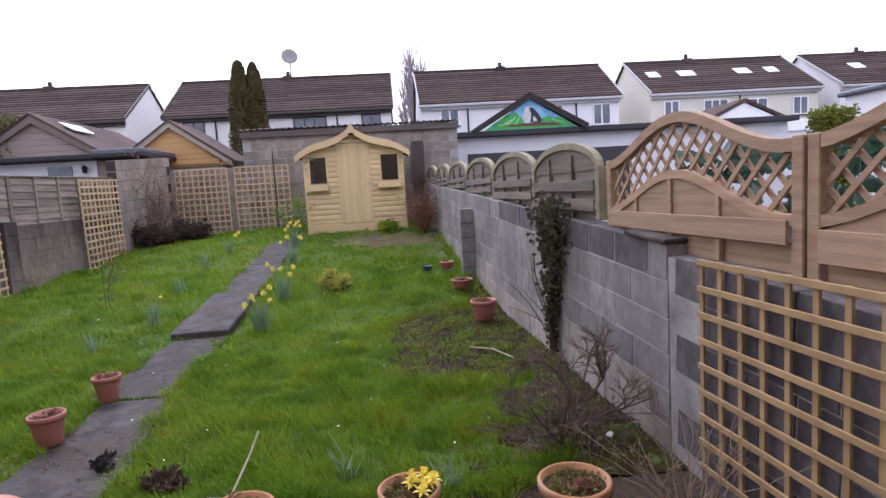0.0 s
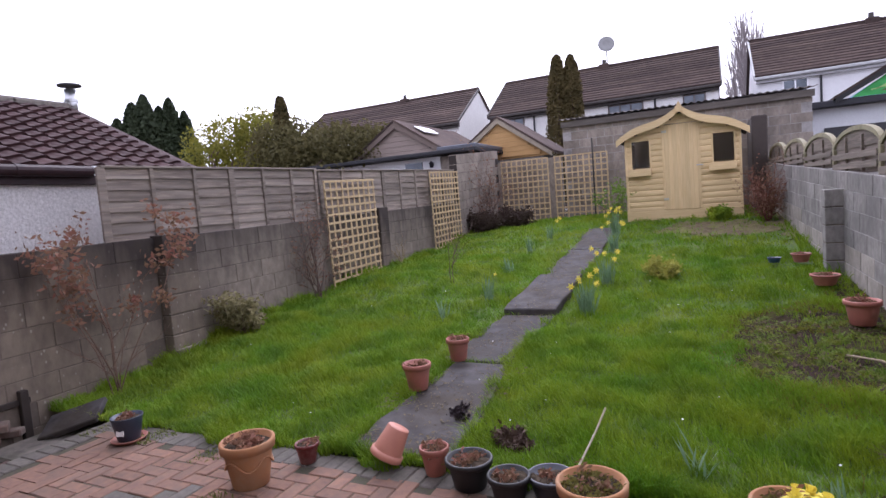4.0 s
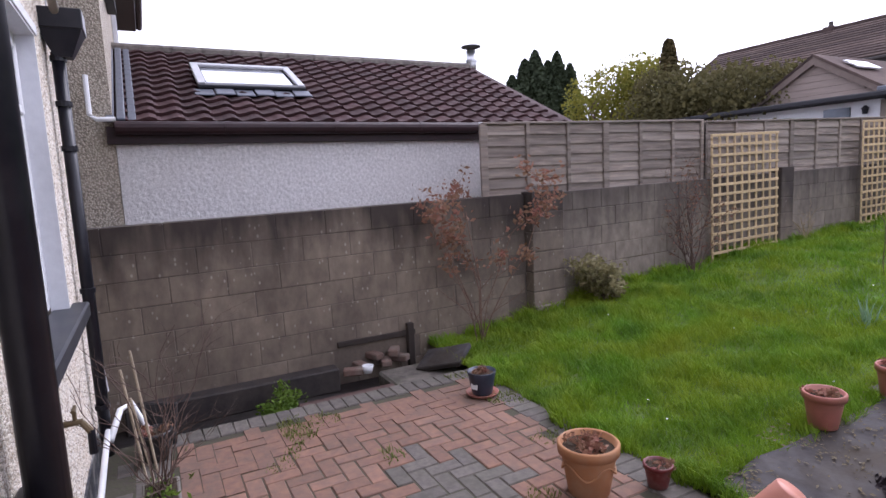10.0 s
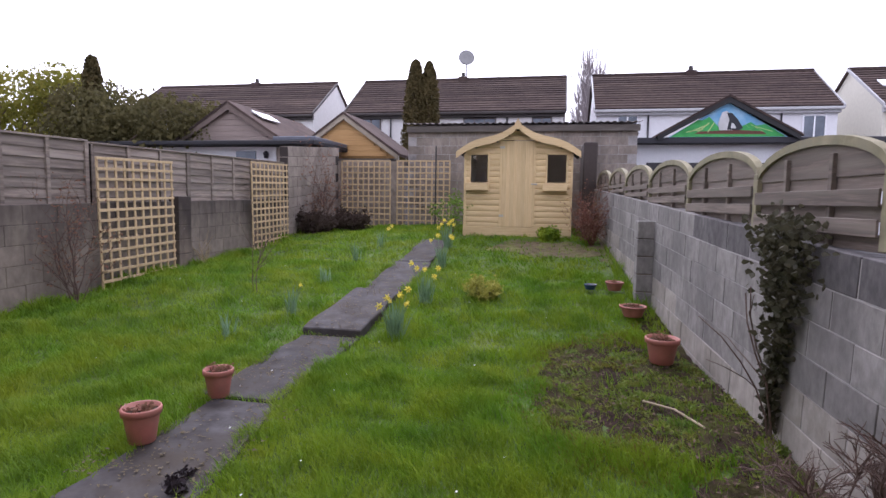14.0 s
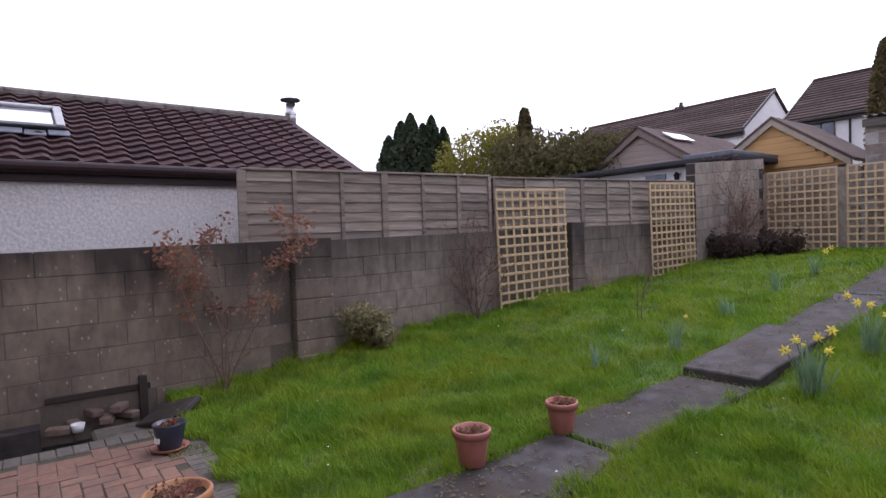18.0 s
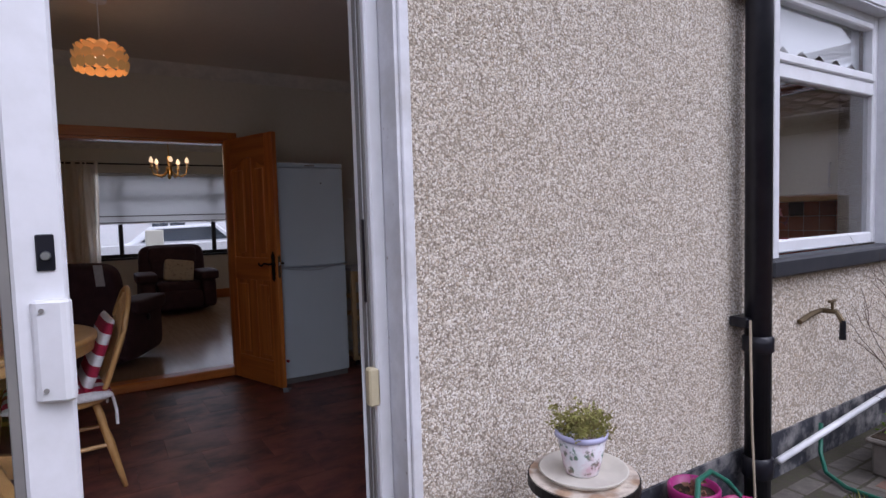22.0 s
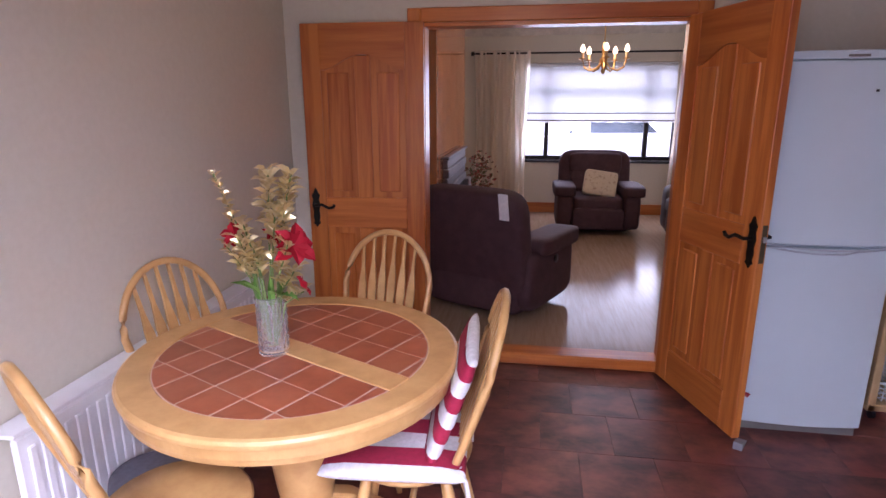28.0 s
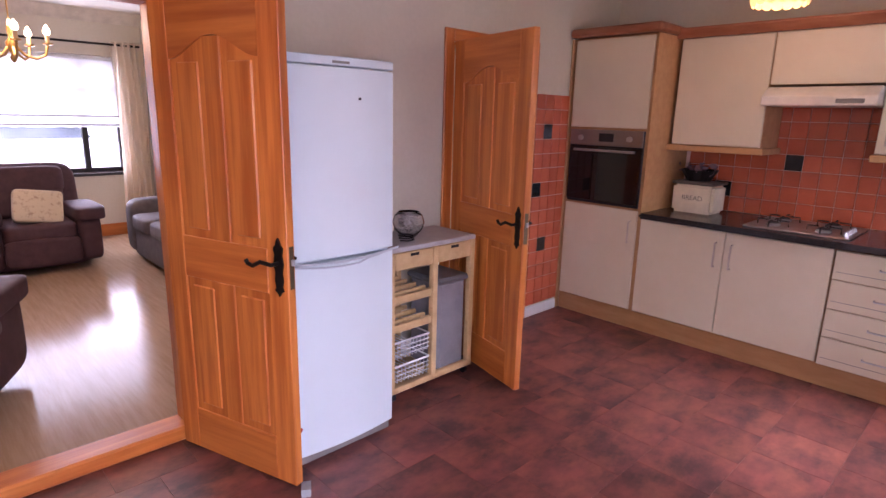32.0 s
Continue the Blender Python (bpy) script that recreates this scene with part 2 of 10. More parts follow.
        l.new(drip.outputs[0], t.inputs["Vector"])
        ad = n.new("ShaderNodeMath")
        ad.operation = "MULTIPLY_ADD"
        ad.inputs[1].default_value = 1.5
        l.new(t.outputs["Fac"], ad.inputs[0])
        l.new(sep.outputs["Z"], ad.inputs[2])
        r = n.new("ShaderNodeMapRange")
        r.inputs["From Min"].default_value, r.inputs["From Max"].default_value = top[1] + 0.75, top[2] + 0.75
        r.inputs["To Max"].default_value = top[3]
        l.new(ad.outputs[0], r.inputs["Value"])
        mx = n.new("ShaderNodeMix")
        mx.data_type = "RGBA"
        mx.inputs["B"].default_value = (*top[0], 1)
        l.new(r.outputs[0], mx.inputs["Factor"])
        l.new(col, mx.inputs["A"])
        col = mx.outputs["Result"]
    if spec is not None:
        bsdf.inputs["Specular IOR Level"].default_value = spec
    if spread > 0:
        hs = n.new("ShaderNodeHueSaturation")
        r = n.new("ShaderNodeMapRange")
        r.inputs["To Min"].default_value, r.inputs["To Max"].default_value = 1 - spread, 1 + spread
        l.new(info.outputs["Random"], r.inputs["Value"])
        l.new(r.outputs[0], hs.inputs["Value"])
        l.new(col, hs.inputs["Color"])
        col = hs.outputs["Color"]
    l.new(col, bsdf.inputs["Base Color"])
    if gloss_var > 0:
        r = n.new("ShaderNodeMapRange")
        r.inputs["To Min"].default_value, r.inputs["To Max"].default_value = rough - gloss_var, rough + gloss_var
        l.new(fine, r.inputs["Value"])
        l.new(r.outputs[0], bsdf.inputs["Roughness"])
    if bump > 0:
        b = n.new("ShaderNodeBump")
        b.inputs["Strength"].default_value = 1.0
        b.inputs["Distance"].default_value = bump
        l.new(tex(bscale, 4) if bscale else fine, b.inputs["Height"])
        l.new(b.outputs[0], bsdf.inputs["Normal"])
    return m


def glow(name, color, strength):
    m = bpy.data.materials.new(name)
    m.use_nodes = True
    b = m.node_tree.nodes["Principled BSDF"]
    b.inputs["Base Color"].default_value = (*color, 1)
    b.inputs["Emission Color"].default_value = (*color, 1)
    b.inputs["Emission Strength"].default_value = strength
    return m


def glass(name, color=(0.95, 0.97, 0.97), rough=0.0, ior=1.45):
    m = bpy.data.materials.new(name)
    m.use_nodes = True
    b = m.node_tree.nodes["Principled BSDF"]
    b.inputs["Base Color"].default_value = (*color, 1)
    b.inputs["Transmission Weight"].default_value = 1.0
    b.inputs["Roughness"].default_value = rough
    b.inputs["IOR"].default_value = ior
    return m


PEBBLE = mat("pebbledash", (0.52, 0.46, 0.375), 0.95, c2=(0.24, 0.195, 0.15), scale=120, kind="voronoi", bump=0.004, fade=(0.2, 0.85), stain=(0.36, 0.30, 0.22), sscale=0.8, smix=0.35)
RENDER_WHITE = mat("white_render", (0.80, 0.78, 0.78), 0.9, scale=34, c2=(0.56, 0.545, 0.54), bump=0.02, bscale=24, stain=(0.58, 0.55, 0.53), sscale=0.9, smix=0.4)
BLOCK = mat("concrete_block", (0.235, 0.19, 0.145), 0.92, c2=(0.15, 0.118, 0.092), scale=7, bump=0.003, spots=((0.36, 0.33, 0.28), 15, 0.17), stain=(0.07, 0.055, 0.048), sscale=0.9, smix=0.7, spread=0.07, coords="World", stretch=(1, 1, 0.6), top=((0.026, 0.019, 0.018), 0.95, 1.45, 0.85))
BLOCK_GREY = mat("grey_block", (0.275, 0.257, 0.245), 0.92, c2=(0.175, 0.162, 0.154), scale=14, bump=0.004, stain=(0.10, 0.092, 0.09), sscale=1.4, smix=0.7, spread=0.16, coords="World", stretch=(1, 1, 0.6))
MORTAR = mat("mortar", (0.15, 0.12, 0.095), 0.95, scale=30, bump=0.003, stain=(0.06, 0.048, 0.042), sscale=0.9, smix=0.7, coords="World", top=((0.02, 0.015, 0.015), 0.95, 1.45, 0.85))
MORTAR_GREY = mat("grey_mortar", (0.36, 0.34, 0.33), 0.95, scale=30, bump=0.003, stain=(0.07, 0.062, 0.06), sscale=1.2, smix=0.75, coords="World")
BLOCK_TAN = mat("tan_block", (0.31, 0.265, 0.225), 0.92, c2=(0.22, 0.185, 0.158), scale=12, bump=0.004, stain=(0.10, 0.083, 0.072), sscale=1.3, smix=0.7, spread=0.14, coords="World", stretch=(1, 1, 0.6))
BLOCK_BASE = mat("sandy_base_block", (0.36, 0.325, 0.29), 0.92, c2=(0.25, 0.225, 0.20), scale=12, bump=0.004, stain=(0.16, 0.14, 0.115), sscale=2.0, smix=0.6, spread=0.12, coords="World", stretch=(1, 1, 0.6))
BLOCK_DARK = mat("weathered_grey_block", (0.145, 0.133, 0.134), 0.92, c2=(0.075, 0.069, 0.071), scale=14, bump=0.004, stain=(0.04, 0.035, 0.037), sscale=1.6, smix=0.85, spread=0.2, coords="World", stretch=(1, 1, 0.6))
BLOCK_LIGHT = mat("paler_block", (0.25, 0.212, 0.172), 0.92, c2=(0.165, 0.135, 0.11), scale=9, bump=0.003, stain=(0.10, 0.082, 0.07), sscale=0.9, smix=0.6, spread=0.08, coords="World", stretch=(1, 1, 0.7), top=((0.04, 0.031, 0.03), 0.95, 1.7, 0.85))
SOIL = mat("soil", (0.065, 0.048, 0.035), 0.95, c2=(0.03, 0.022, 0.016), scale=35, bump=0.012, stain=(0.09, 0.075, 0.05), sscale=6, smix=0.5, spec=0.1)
LAWN = mat("lawn_ground", (0.07, 0.14, 0.015), 0.95, c2=(0.04, 0.06, 0.012), scale=30, bump=0.01, stain=(0.11, 0.12, 0.03), sscale=1.0, smix=0.5)
SLAB = mat("path_concrete", (0.066, 0.061, 0.063), 0.8, c2=(0.028, 0.024, 0.024), scale=6, bump=0.005, stain=(0.04, 0.03, 0.02), sscale=2.0, smix=0.85, spread=0.25, gloss_var=0.1, spec=0.25)
BRICK_RED = mat("red_paver", (0.22, 0.120, 0.080), 0.92, c2=(0.155, 0.09, 0.07), scale=18, bump=0.003, stain=(0.12, 0.088, 0.07), sscale=4, smix=0.7, spread=0.14)
BRICK_GREY = mat("grey_paver", (0.125, 0.108, 0.095), 0.88, c2=(0.08, 0.07, 0.063), scale=25, bump=0.003, stain=(0.075, 0.075, 0.052), sscale=3, smix=0.5, spread=0.16)
PLASTIC_WHITE = mat("white_upvc", (0.78, 0.79, 0.82), 0.35, scale=6, c2=(0.72, 0.73, 0.75), stain=(0.6, 0.6, 0.58), sscale=3, smix=0.2)
PLASTIC_BLACK = mat("black_pipe", (0.006, 0.006, 0.011), 0.33, scale=12, c2=(0.011, 0.011, 0.017), stain=(0.03, 0.03, 0.034), sscale=5, smix=0.3, spec=0.35)
WALL_PAINT = mat("cream_wall_paint", (0.63, 0.59, 0.49), 0.85, scale=40, c2=(0.60, 0.56, 0.46), bump=0.0008, stain=(0.59, 0.54, 0.43), sscale=0.7, smix=0.4)
CEIL_PAINT = mat("ceiling_paint", (0.72, 0.67, 0.58), 0.9, scale=30, c2=(0.69, 0.64, 0.55), bump=0.0008)
PINE = mat("varnished_pine", (0.60, 0.205, 0.038), 0.33, c2=(0.39, 0.10, 0.016), scale=2.4, stretch=(7, 7, 0.4), detail=7, bump=0.0006, fade=(0.40, 0.60), stain=(0.52, 0.18, 0.036), sscale=1.0, smix=0.4, spread=0.1)
PINE_X = mat("varnished_pine_cross", (0.60, 0.205, 0.038), 0.33, c2=(0.39, 0.10, 0.016), scale=2.4, stretch=(0.4, 7, 7), detail=7, bump=0.0006, spread=0.1)
FLOOR_TILE = mat("slate_look_floor", (0.19, 0.055, 0.045), 0.42, c2=(0.04, 0.016, 0.018), scale=3.6, stretch=(1, 1.5, 1), bump=0.0012, stain=(0.27, 0.092, 0.056), sscale=4.5, smix=0.6, spread=0.14, gloss_var=0.12, fade=(0.36, 0.64))
LAMINATE = mat("beech_laminate", (0.36, 0.25, 0.165), 0.16, c2=(0.30, 0.20, 0.12), scale=4, stretch=(10, 0.8, 1), spread=0.08, gloss_var=0.03, spec=0.12)
WHITE_GOODS = mat("fridge_white", (0.62, 0.71, 0.76), 0.3, scale=3, c2=(0.60, 0.69, 0.74))
CABINET = mat("cream_cabinet", (0.66, 0.59, 0.44), 0.42, scale=5, c2=(0.63, 0.56, 0.41))
ROOF_BROWN = mat("roof_tile", (0.052, 0.023, 0.024), 0.8, c2=(0.034, 0.016, 0.017), scale=25, bump=0.003, stain=(0.07, 0.036, 0.034), sscale=2, smix=0.5, spread=0.25, spec=0.25)
ROOF_GREY = mat("far_roof_tile", (0.078, 0.056, 0.05), 0.9, c2=(0.048, 0.035, 0.033), scale=5, bump=0.003, stain=(0.11, 0.082, 0.068), sscale=0.5, smix=0.6, spread=0.25, spec=0.1)
TIMBER_NEW = mat("new_shed_timber", (0.62, 0.47, 0.26), 0.65, c2=(0.54, 0.39, 0.20), scale=5, stretch=(0.6, 8, 8), bump=0.0008, spread=0.08)
TIMBER_NEW_V = mat("new_shed_timber_upright", (0.62, 0.47, 0.26), 0.65, c2=(0.54, 0.39, 0.20), scale=5, stretch=(8, 8, 0.6), bump=0.0008, spread=0.08)
TRELLIS = mat("trellis_timber", (0.54, 0.41, 0.24), 0.75, c2=(0.43, 0.31, 0.17), scale=9, stretch=(3, 3, 3), spread=0.12)
FENCE_OLD = mat("weathered_fence", (0.27, 0.222, 0.185), 0.9, c2=(0.085, 0.066, 0.058), scale=4, stretch=(8, 0.7, 9), bump=0.003, stain=(0.31, 0.27, 0.235), sscale=2, smix=0.7, spread=0.25)
FENCE_OLD_X = mat("weathered_panel_timber", (0.20, 0.16, 0.133), 0.9, c2=(0.075, 0.06, 0.05), scale=4, stretch=(0.6, 8, 9), bump=0.003, stain=(0.25, 0.22, 0.18), sscale=2, smix=0.6, spread=0.25)
FENCE_NEW = mat("brown_fence_timber", (0.38, 0.255, 0.16), 0.8, c2=(0.26, 0.168, 0.10), scale=4, detail=9, stretch=(0.5, 9, 9), bump=0.0015, spread=0.12)
DARK = mat("dark_void", (0.01, 0.01, 0.012), 0.9, scale=5)
FAR_GLASS = mat("far_window_glass", (0.20, 0.24, 0.28), 0.05, 0.5, scale=2, c2=(0.3, 0.34, 0.38))
DARK_GLASS = mat("dark_window_glass", (0.05, 0.06, 0.075), 0.08, 0.3, scale=0.8, c2=(0.12, 0.14, 0.17))
SILL_DARK = mat("dark_sill", (0.02, 0.022, 0.03), 0.55, scale=12, stain=(0.08, 0.08, 0.08), sscale=6, smix=0.3)
WHITE_PAINT = mat("white_wall_paint", (0.68, 0.69, 0.72), 0.85, scale=20, c2=(0.62, 0.63, 0.66), bump=0.002)
FAR_CREAM = mat("far_cream_render", (0.70, 0.69, 0.68), 0.9, scale=6, c2=(0.64, 0.63, 0.62))
FAR_CREAM2 = mat("far_pale_render", (0.60, 0.58, 0.50), 0.9, scale=6, c2=(0.55, 0.53, 0.46))
FAR_WHITE = mat("far_white_render", (0.68, 0.68, 0.70), 0.9, scale=6, c2=(0.64, 0.64, 0.66))
TERRACOTTA = mat("terracotta", (0.36, 0.13, 0.10), 0.6, c2=(0.31, 0.105, 0.08), scale=12, bump=0.001, stain=(0.24, 0.15, 0.11), sscale=6, smix=0.5, spread=0.12)
PEBBLE_OLD = mat("old_pebbledash", (0.60, 0.54, 0.45), 0.9, c2=(0.27, 0.235, 0.19), scale=55, kind="voronoi", bump=0.01, fade=(0.2, 0.7), stain=(0.40, 0.34, 0.27), sscale=0.9, smix=0.4)
LEATHER_G = mat("grey_suede", (0.10, 0.085, 0.09), 0.75, c2=(0.14, 0.12, 0.125), scale=14, bump=0.002)
GLASS = glass("window_glass")
GLASS_SHED = glass("shed_glass", (0.55, 0.55, 0.55))

# ---- house ----
FL = 0.05          # floor level indoors
FLV = 0.11         # living room floor, a step up
YB = -3.52         # rear room's far wall
YF = -8.40         # front window wall
XR = 1.22          # party wall, inside
XL = -4.62         # kitchen end wall, inside
CEIL = 2.62

rear = put("wall_rear", wall_x(-5.0, 1.9, -0.3, 0, 0.22, 5.4, [(-0.75, 1.05, 0.22, 2.45), (-4.18, -2.84, 1.06, 2.51)]), PEBBLE, "pebbledashed rear house wall with a patio door and window", "wall", "structure")


def chippings(bm_name, x0, x1, z0, z1, per_m2, size, holes):
    """Stone chips thrown on a wall that faces +y, each a small faceted ridge."""
    rs = np.random.RandomState(11)
    n = int((x1 - x0) * (z1 - z0) * per_m2)
    x, z = rs.uniform(x0, x1, n), rs.uniform(z0, z1, n)
    ok = np.ones(n, bool)
    for a, b, c, d in holes:
        ok &= ~((x > a) & (x < b) & (z > c) & (z < d))
    x, z = x[ok], z[ok]
    n = len(x)
    ln = size * rs.uniform(0.45, 1.15, n)
    wd = ln * rs.uniform(0.45, 0.85, n)
    ht = ln * rs.uniform(0.35, 0.7, n)
    ang = rs.uniform(0, 2 * np.pi, n)
    c, s_ = np.cos(ang), np.sin(ang)
    v = np.empty((n, 6, 3), np.float32)
    for k, (u, w, h) in enumerate(((-1, -1, -0.2), (1, -1, -0.2), (1, 1, -0.2), (-1, 1, -0.2), (-0.5, 0, 1), (0.5, 0, 1))):
        uu = ln * u * rs.uniform(0.6, 1.1, n) * 0.5
        ww = wd * (w * rs.uniform(0.6, 1.1, n) * 0.5 + (rs.uniform(-0.25, 0.25, n) if k > 3 else 0))
        v[:, k, 0] = x + c * uu - s_ * ww
        v[:, k, 2] = z + s_ * uu + c * ww
        v[:, k, 1] = ht * h * (rs.uniform(0.5, 1, n) if k > 3 else 1) * 0.5
    base = (np.arange(n) * 6)[:, None]
    tri = np.concatenate([base + q for q in ([0, 4, 5], [0, 5, 1], [2, 5, 4], [2, 4, 3], [1, 5, 2], [3, 4, 0])], 1).reshape(-1, 3)
    me = bpy.data.meshes.new(bm_name)
    me.vertices.add(n * 6)
    me.vertices.foreach_set("co", v.reshape(-1))
    me.loops.add(tri.size)
    me.loops.foreach_set("vertex_index", tri.reshape(-1).astype(np.int32))
    me.polygons.add(len(tri))
    me.polygons.foreach_set("loop_start", (np.arange(len(tri)) * 3).astype(np.int32))
    me.update(calc_edges=True)
    return me


def chip_material():
    m = bpy.data.materials.new("stone_chips")
    m.use_nodes = True
    n, l = m.node_tree.nodes, m.node_tree.links
    b = n["Principled BSDF"]
    b.inputs["Roughness"].default_value, b.inputs["Specular IOR Level"].default_value = 0.75, 0.3
    geo = n.new("ShaderNodeNewGeometry")
    ramp = n.new("ShaderNodeValToRGB")
    ramp.color_ramp.interpolation = "LINEAR"
    e = ramp.color_ramp.elements
    e[0].position, e[0].color = 0.0, (0.33, 0.26, 0.19, 1)
    e[1].position, e[1].color = 1.0, (0.82, 0.79, 0.74, 1)
    for p, c in ((0.07, (0.46, 0.37, 0.27, 1)), (0.15, (0.66, 0.585, 0.48, 1)), (0.45, (0.74, 0.685, 0.60, 1)), (0.75, (0.80, 0.76, 0.70, 1))):
        e.new(p).color = c
    l.new(geo.outputs["Random Per Island"], ramp.inputs[0])
    t = n.new("ShaderNodeTexNoise")
    t.inputs["Scale"].default_value, t.inputs["Detail"].default_value = 0.9, 6
    l.new(geo.outputs["Position"], t.inputs["Vector"])
    r = n.new("ShaderNodeMapRange")
    r.inputs["From Min"].default_value, r.inputs["From Max"].default_value = 0.42, 0.7
    r.inputs["To Max"].default_value = 0.3
    l.new(t.outputs["Fac"], r.inputs["Value"])
    mx = n.new("ShaderNodeMix")
    mx.data_type, mx.blend_type = "RGBA", "MULTIPLY"
    mx.inputs["B"].default_value = (0.72, 0.62, 0.50, 1)
    l.new(r.outputs[0], mx.inputs["Factor"])
    l.new(ramp.outputs[0], mx.inputs["A"])
    l.new(mx.outputs["Result"], b.inputs["Base Color"])
    return m


CHIPS = chip_material()
WINDOW_HOLE = (-4.2, -2.82, 0.99, 2.53)
for x0, x1, z1, per, size in ((-2.72, -0.79, 3.3, 19000, 0.0108), (-4.99, -2.72, 3.7, 9000, 0.015)):
    me = chippings("chippings", x0, x1, 0.22, z1, per, size, [WINDOW_HOLE])
    me.materials.append(CHIPS)
    tagged(part("chippings", me, None, rear, "pale and brown stone chippings"), kind="stuff")
put("wall_end", box(-5.0, XL, YF, -0.301, -0.1, 5.4), WALL_PAINT, "cream painted end wall of the kitchen", "wall", "structure")
put("wall_party", box(XR, 1.55, YF - 0.3, -0.301, -0.1, 5.4), WALL_PAINT, "cream painted party wall of the dining and living rooms", "wall", "structure")
put("wall_middle", wall_x(XL, XR, YB - 0.12, YB, FL, CEIL, [(-1.0, 0.43, FL, 2.03), (-3.48, -2.70, FL, 2.03)]), WALL_PAINT, "cream painted wall with double doors and a hall door", "wall", "structure")
# the hall-side opening is assumed, cut for the added hall lamp
put("wall_front", wall_x(XL, XR, YF - 0.3, YF, -0.1, CEIL, [(-2.15, -0.02, 0.85, 2.15), (-3.60, -2.70, FL, 2.10)]), WALL_PAINT, "cream painted front wall with a wide window", "wall", "structure")
put("wall_hall", box(-2.52, -2.40, YF, YB - 0.12, FL, CEIL), WALL_PAINT, "cream painted wall between living room and hall", "wall", "structure")
put("ceiling", box(XL, XR, YF, -0.3, CEIL, CEIL + 0.1), CEIL_PAINT, "plain painted ceiling", "ceiling", "structure")
put("floor", box(XL, XR, YB - 0.06, -0.3, FL - 0.15, FL - 0.006), DARK, "dark red slate-look tiled kitchen floor", "floor", "structure")
put("floor_living", box(-2.4, XR, YF, YB - 0.12, FL - 0.15, FLV), LAMINATE, "pale wood laminate living room floor", "floor", "structure")
put("floor_hall", box(XL, -2.52, YF, YB - 0.12, FL - 0.15, FL), LAMINATE, "pale hall floor", "floor", "structure")

put("plinth", box(-5.0, -0.76, -0.3, 0.012, -0.35, 0.22), mat("plinth_paint", (0.022, 0.024, 0.034), 0.8, c2=(0.04, 0.042, 0.05), scale=14, bump=0.006, stain=(0.30, 0.29, 0.28), sscale=7, smix=0.9), "flaking dark painted wall plinth", "plinth", "structure")
put("plinth_side", box(1.06, 1.9, -0.3, 0.012, -0.35, 0.22), RENDER_WHITE, "painted wall plinth", "plinth", "structure")

# ---- garden ground ----
put("ground", grid_sheet(-300, 300, -200, 700, 60, 90, lambda x, y: -0.4 if y < 25 else 0.6), SOIL, "bare earth ground reaching into the distance", "ground", "structure")

# ---- lawn, path and patio ----
XW = -5.79         # left boundary wall, garden face


def right_x(y):
    """Garden face of the right boundary wall."""
    return 1.62 - 0.075 * (y - 3)


def right_top(y):
    return 1.30 + 0.057 * (y - 3)


def lumps(x, y):
    return 0.018 * noise.noise((x * 1.7, y * 1.7, 0.3)) + 0.01 * noise.noise((x * 6, y * 6, 2))


put("lawn", grid_sheet(XW - 0.1, 2.0, 2.86, 16.0, 78, 130, lambda x, y: ground(x, y) + lumps(x, y)), LAWN, "rough green lawn rising up the garden", "lawn", "structure")
put("flower_bed", grid_sheet(0.55, 2.0, 0.0, 2.86, 14, 26, lambda x, y: 0.01 + lumps(x, y)), SOIL, "bare soil bed beside the block wall", "flower bed", "structure")


def bed_mask(x, y):
    """Where soil and moss show instead of grass."""
    d = math.hypot((x - 0.85) / 1.15, (y - 5.7) / 1.35) + 0.35 * noise.noise((x * 2.2, y * 2.2, 5))
    edge = (right_x(y) - x) / (0.45 + 1.1 * max(0.0, min(1.0, (4.8 - y) / 1.2))) + 0.6 * noise.noise((x * 3, y * 3, 9))
    far = math.hypot((x + 0.2) / 1.5, (y - 11.6) / 0.9) + 0.3 * noise.noise((x * 2, y * 2, 1))
    return min(d, 0.35 + edge, 0.25 + far)


bedm = grid_sheet(-0.6, 1.75, 2.87, 8.2, 50, 100, lambda x, y: ground(x, y) + lumps(x, y) + (0.012 + 0.03 * noise.noise((x * 9, y * 9, 3)) if bed_mask(x, y) < 0.95 else -0.05))
MOSSY = mat("mossy_soil", (0.045, 0.031, 0.023), 0.95, c2=(0.02, 0.014, 0.011), scale=28, bump=0.015, stain=(0.09, 0.10, 0.02), sscale=2.4, smix=0.6, spec=0.05)
bed2 = grid_sheet(-1.95, 1.3, 10.5, 12.68, 50, 40, lambda x, y: ground(x, y) + lumps(x, y) + (0.012 + 0.03 * noise.noise((x * 9, y * 9, 3)) if bed_mask(x, y) < 0.95 else -0.05))
put("soil_patch", bed2, mat("straw_soil", (0.13, 0.10, 0.05), 0.95, c2=(0.07, 0.05, 0.03), scale=24, bump=0.012, stain=(0.14, 0.16, 0.03), sscale=3, smix=0.8), "worn mossy ground before the shed", "soil", "structure")
put("soil_patch", bedm, MOSSY, "mossy bare soil patch with dead leaves", "soil", "structure")

def path_right(y):
    """Right edge of the nearest slab, which narrows up the path."""
    return -1.72 - 0.24 * (y - 2.92) / 1.82


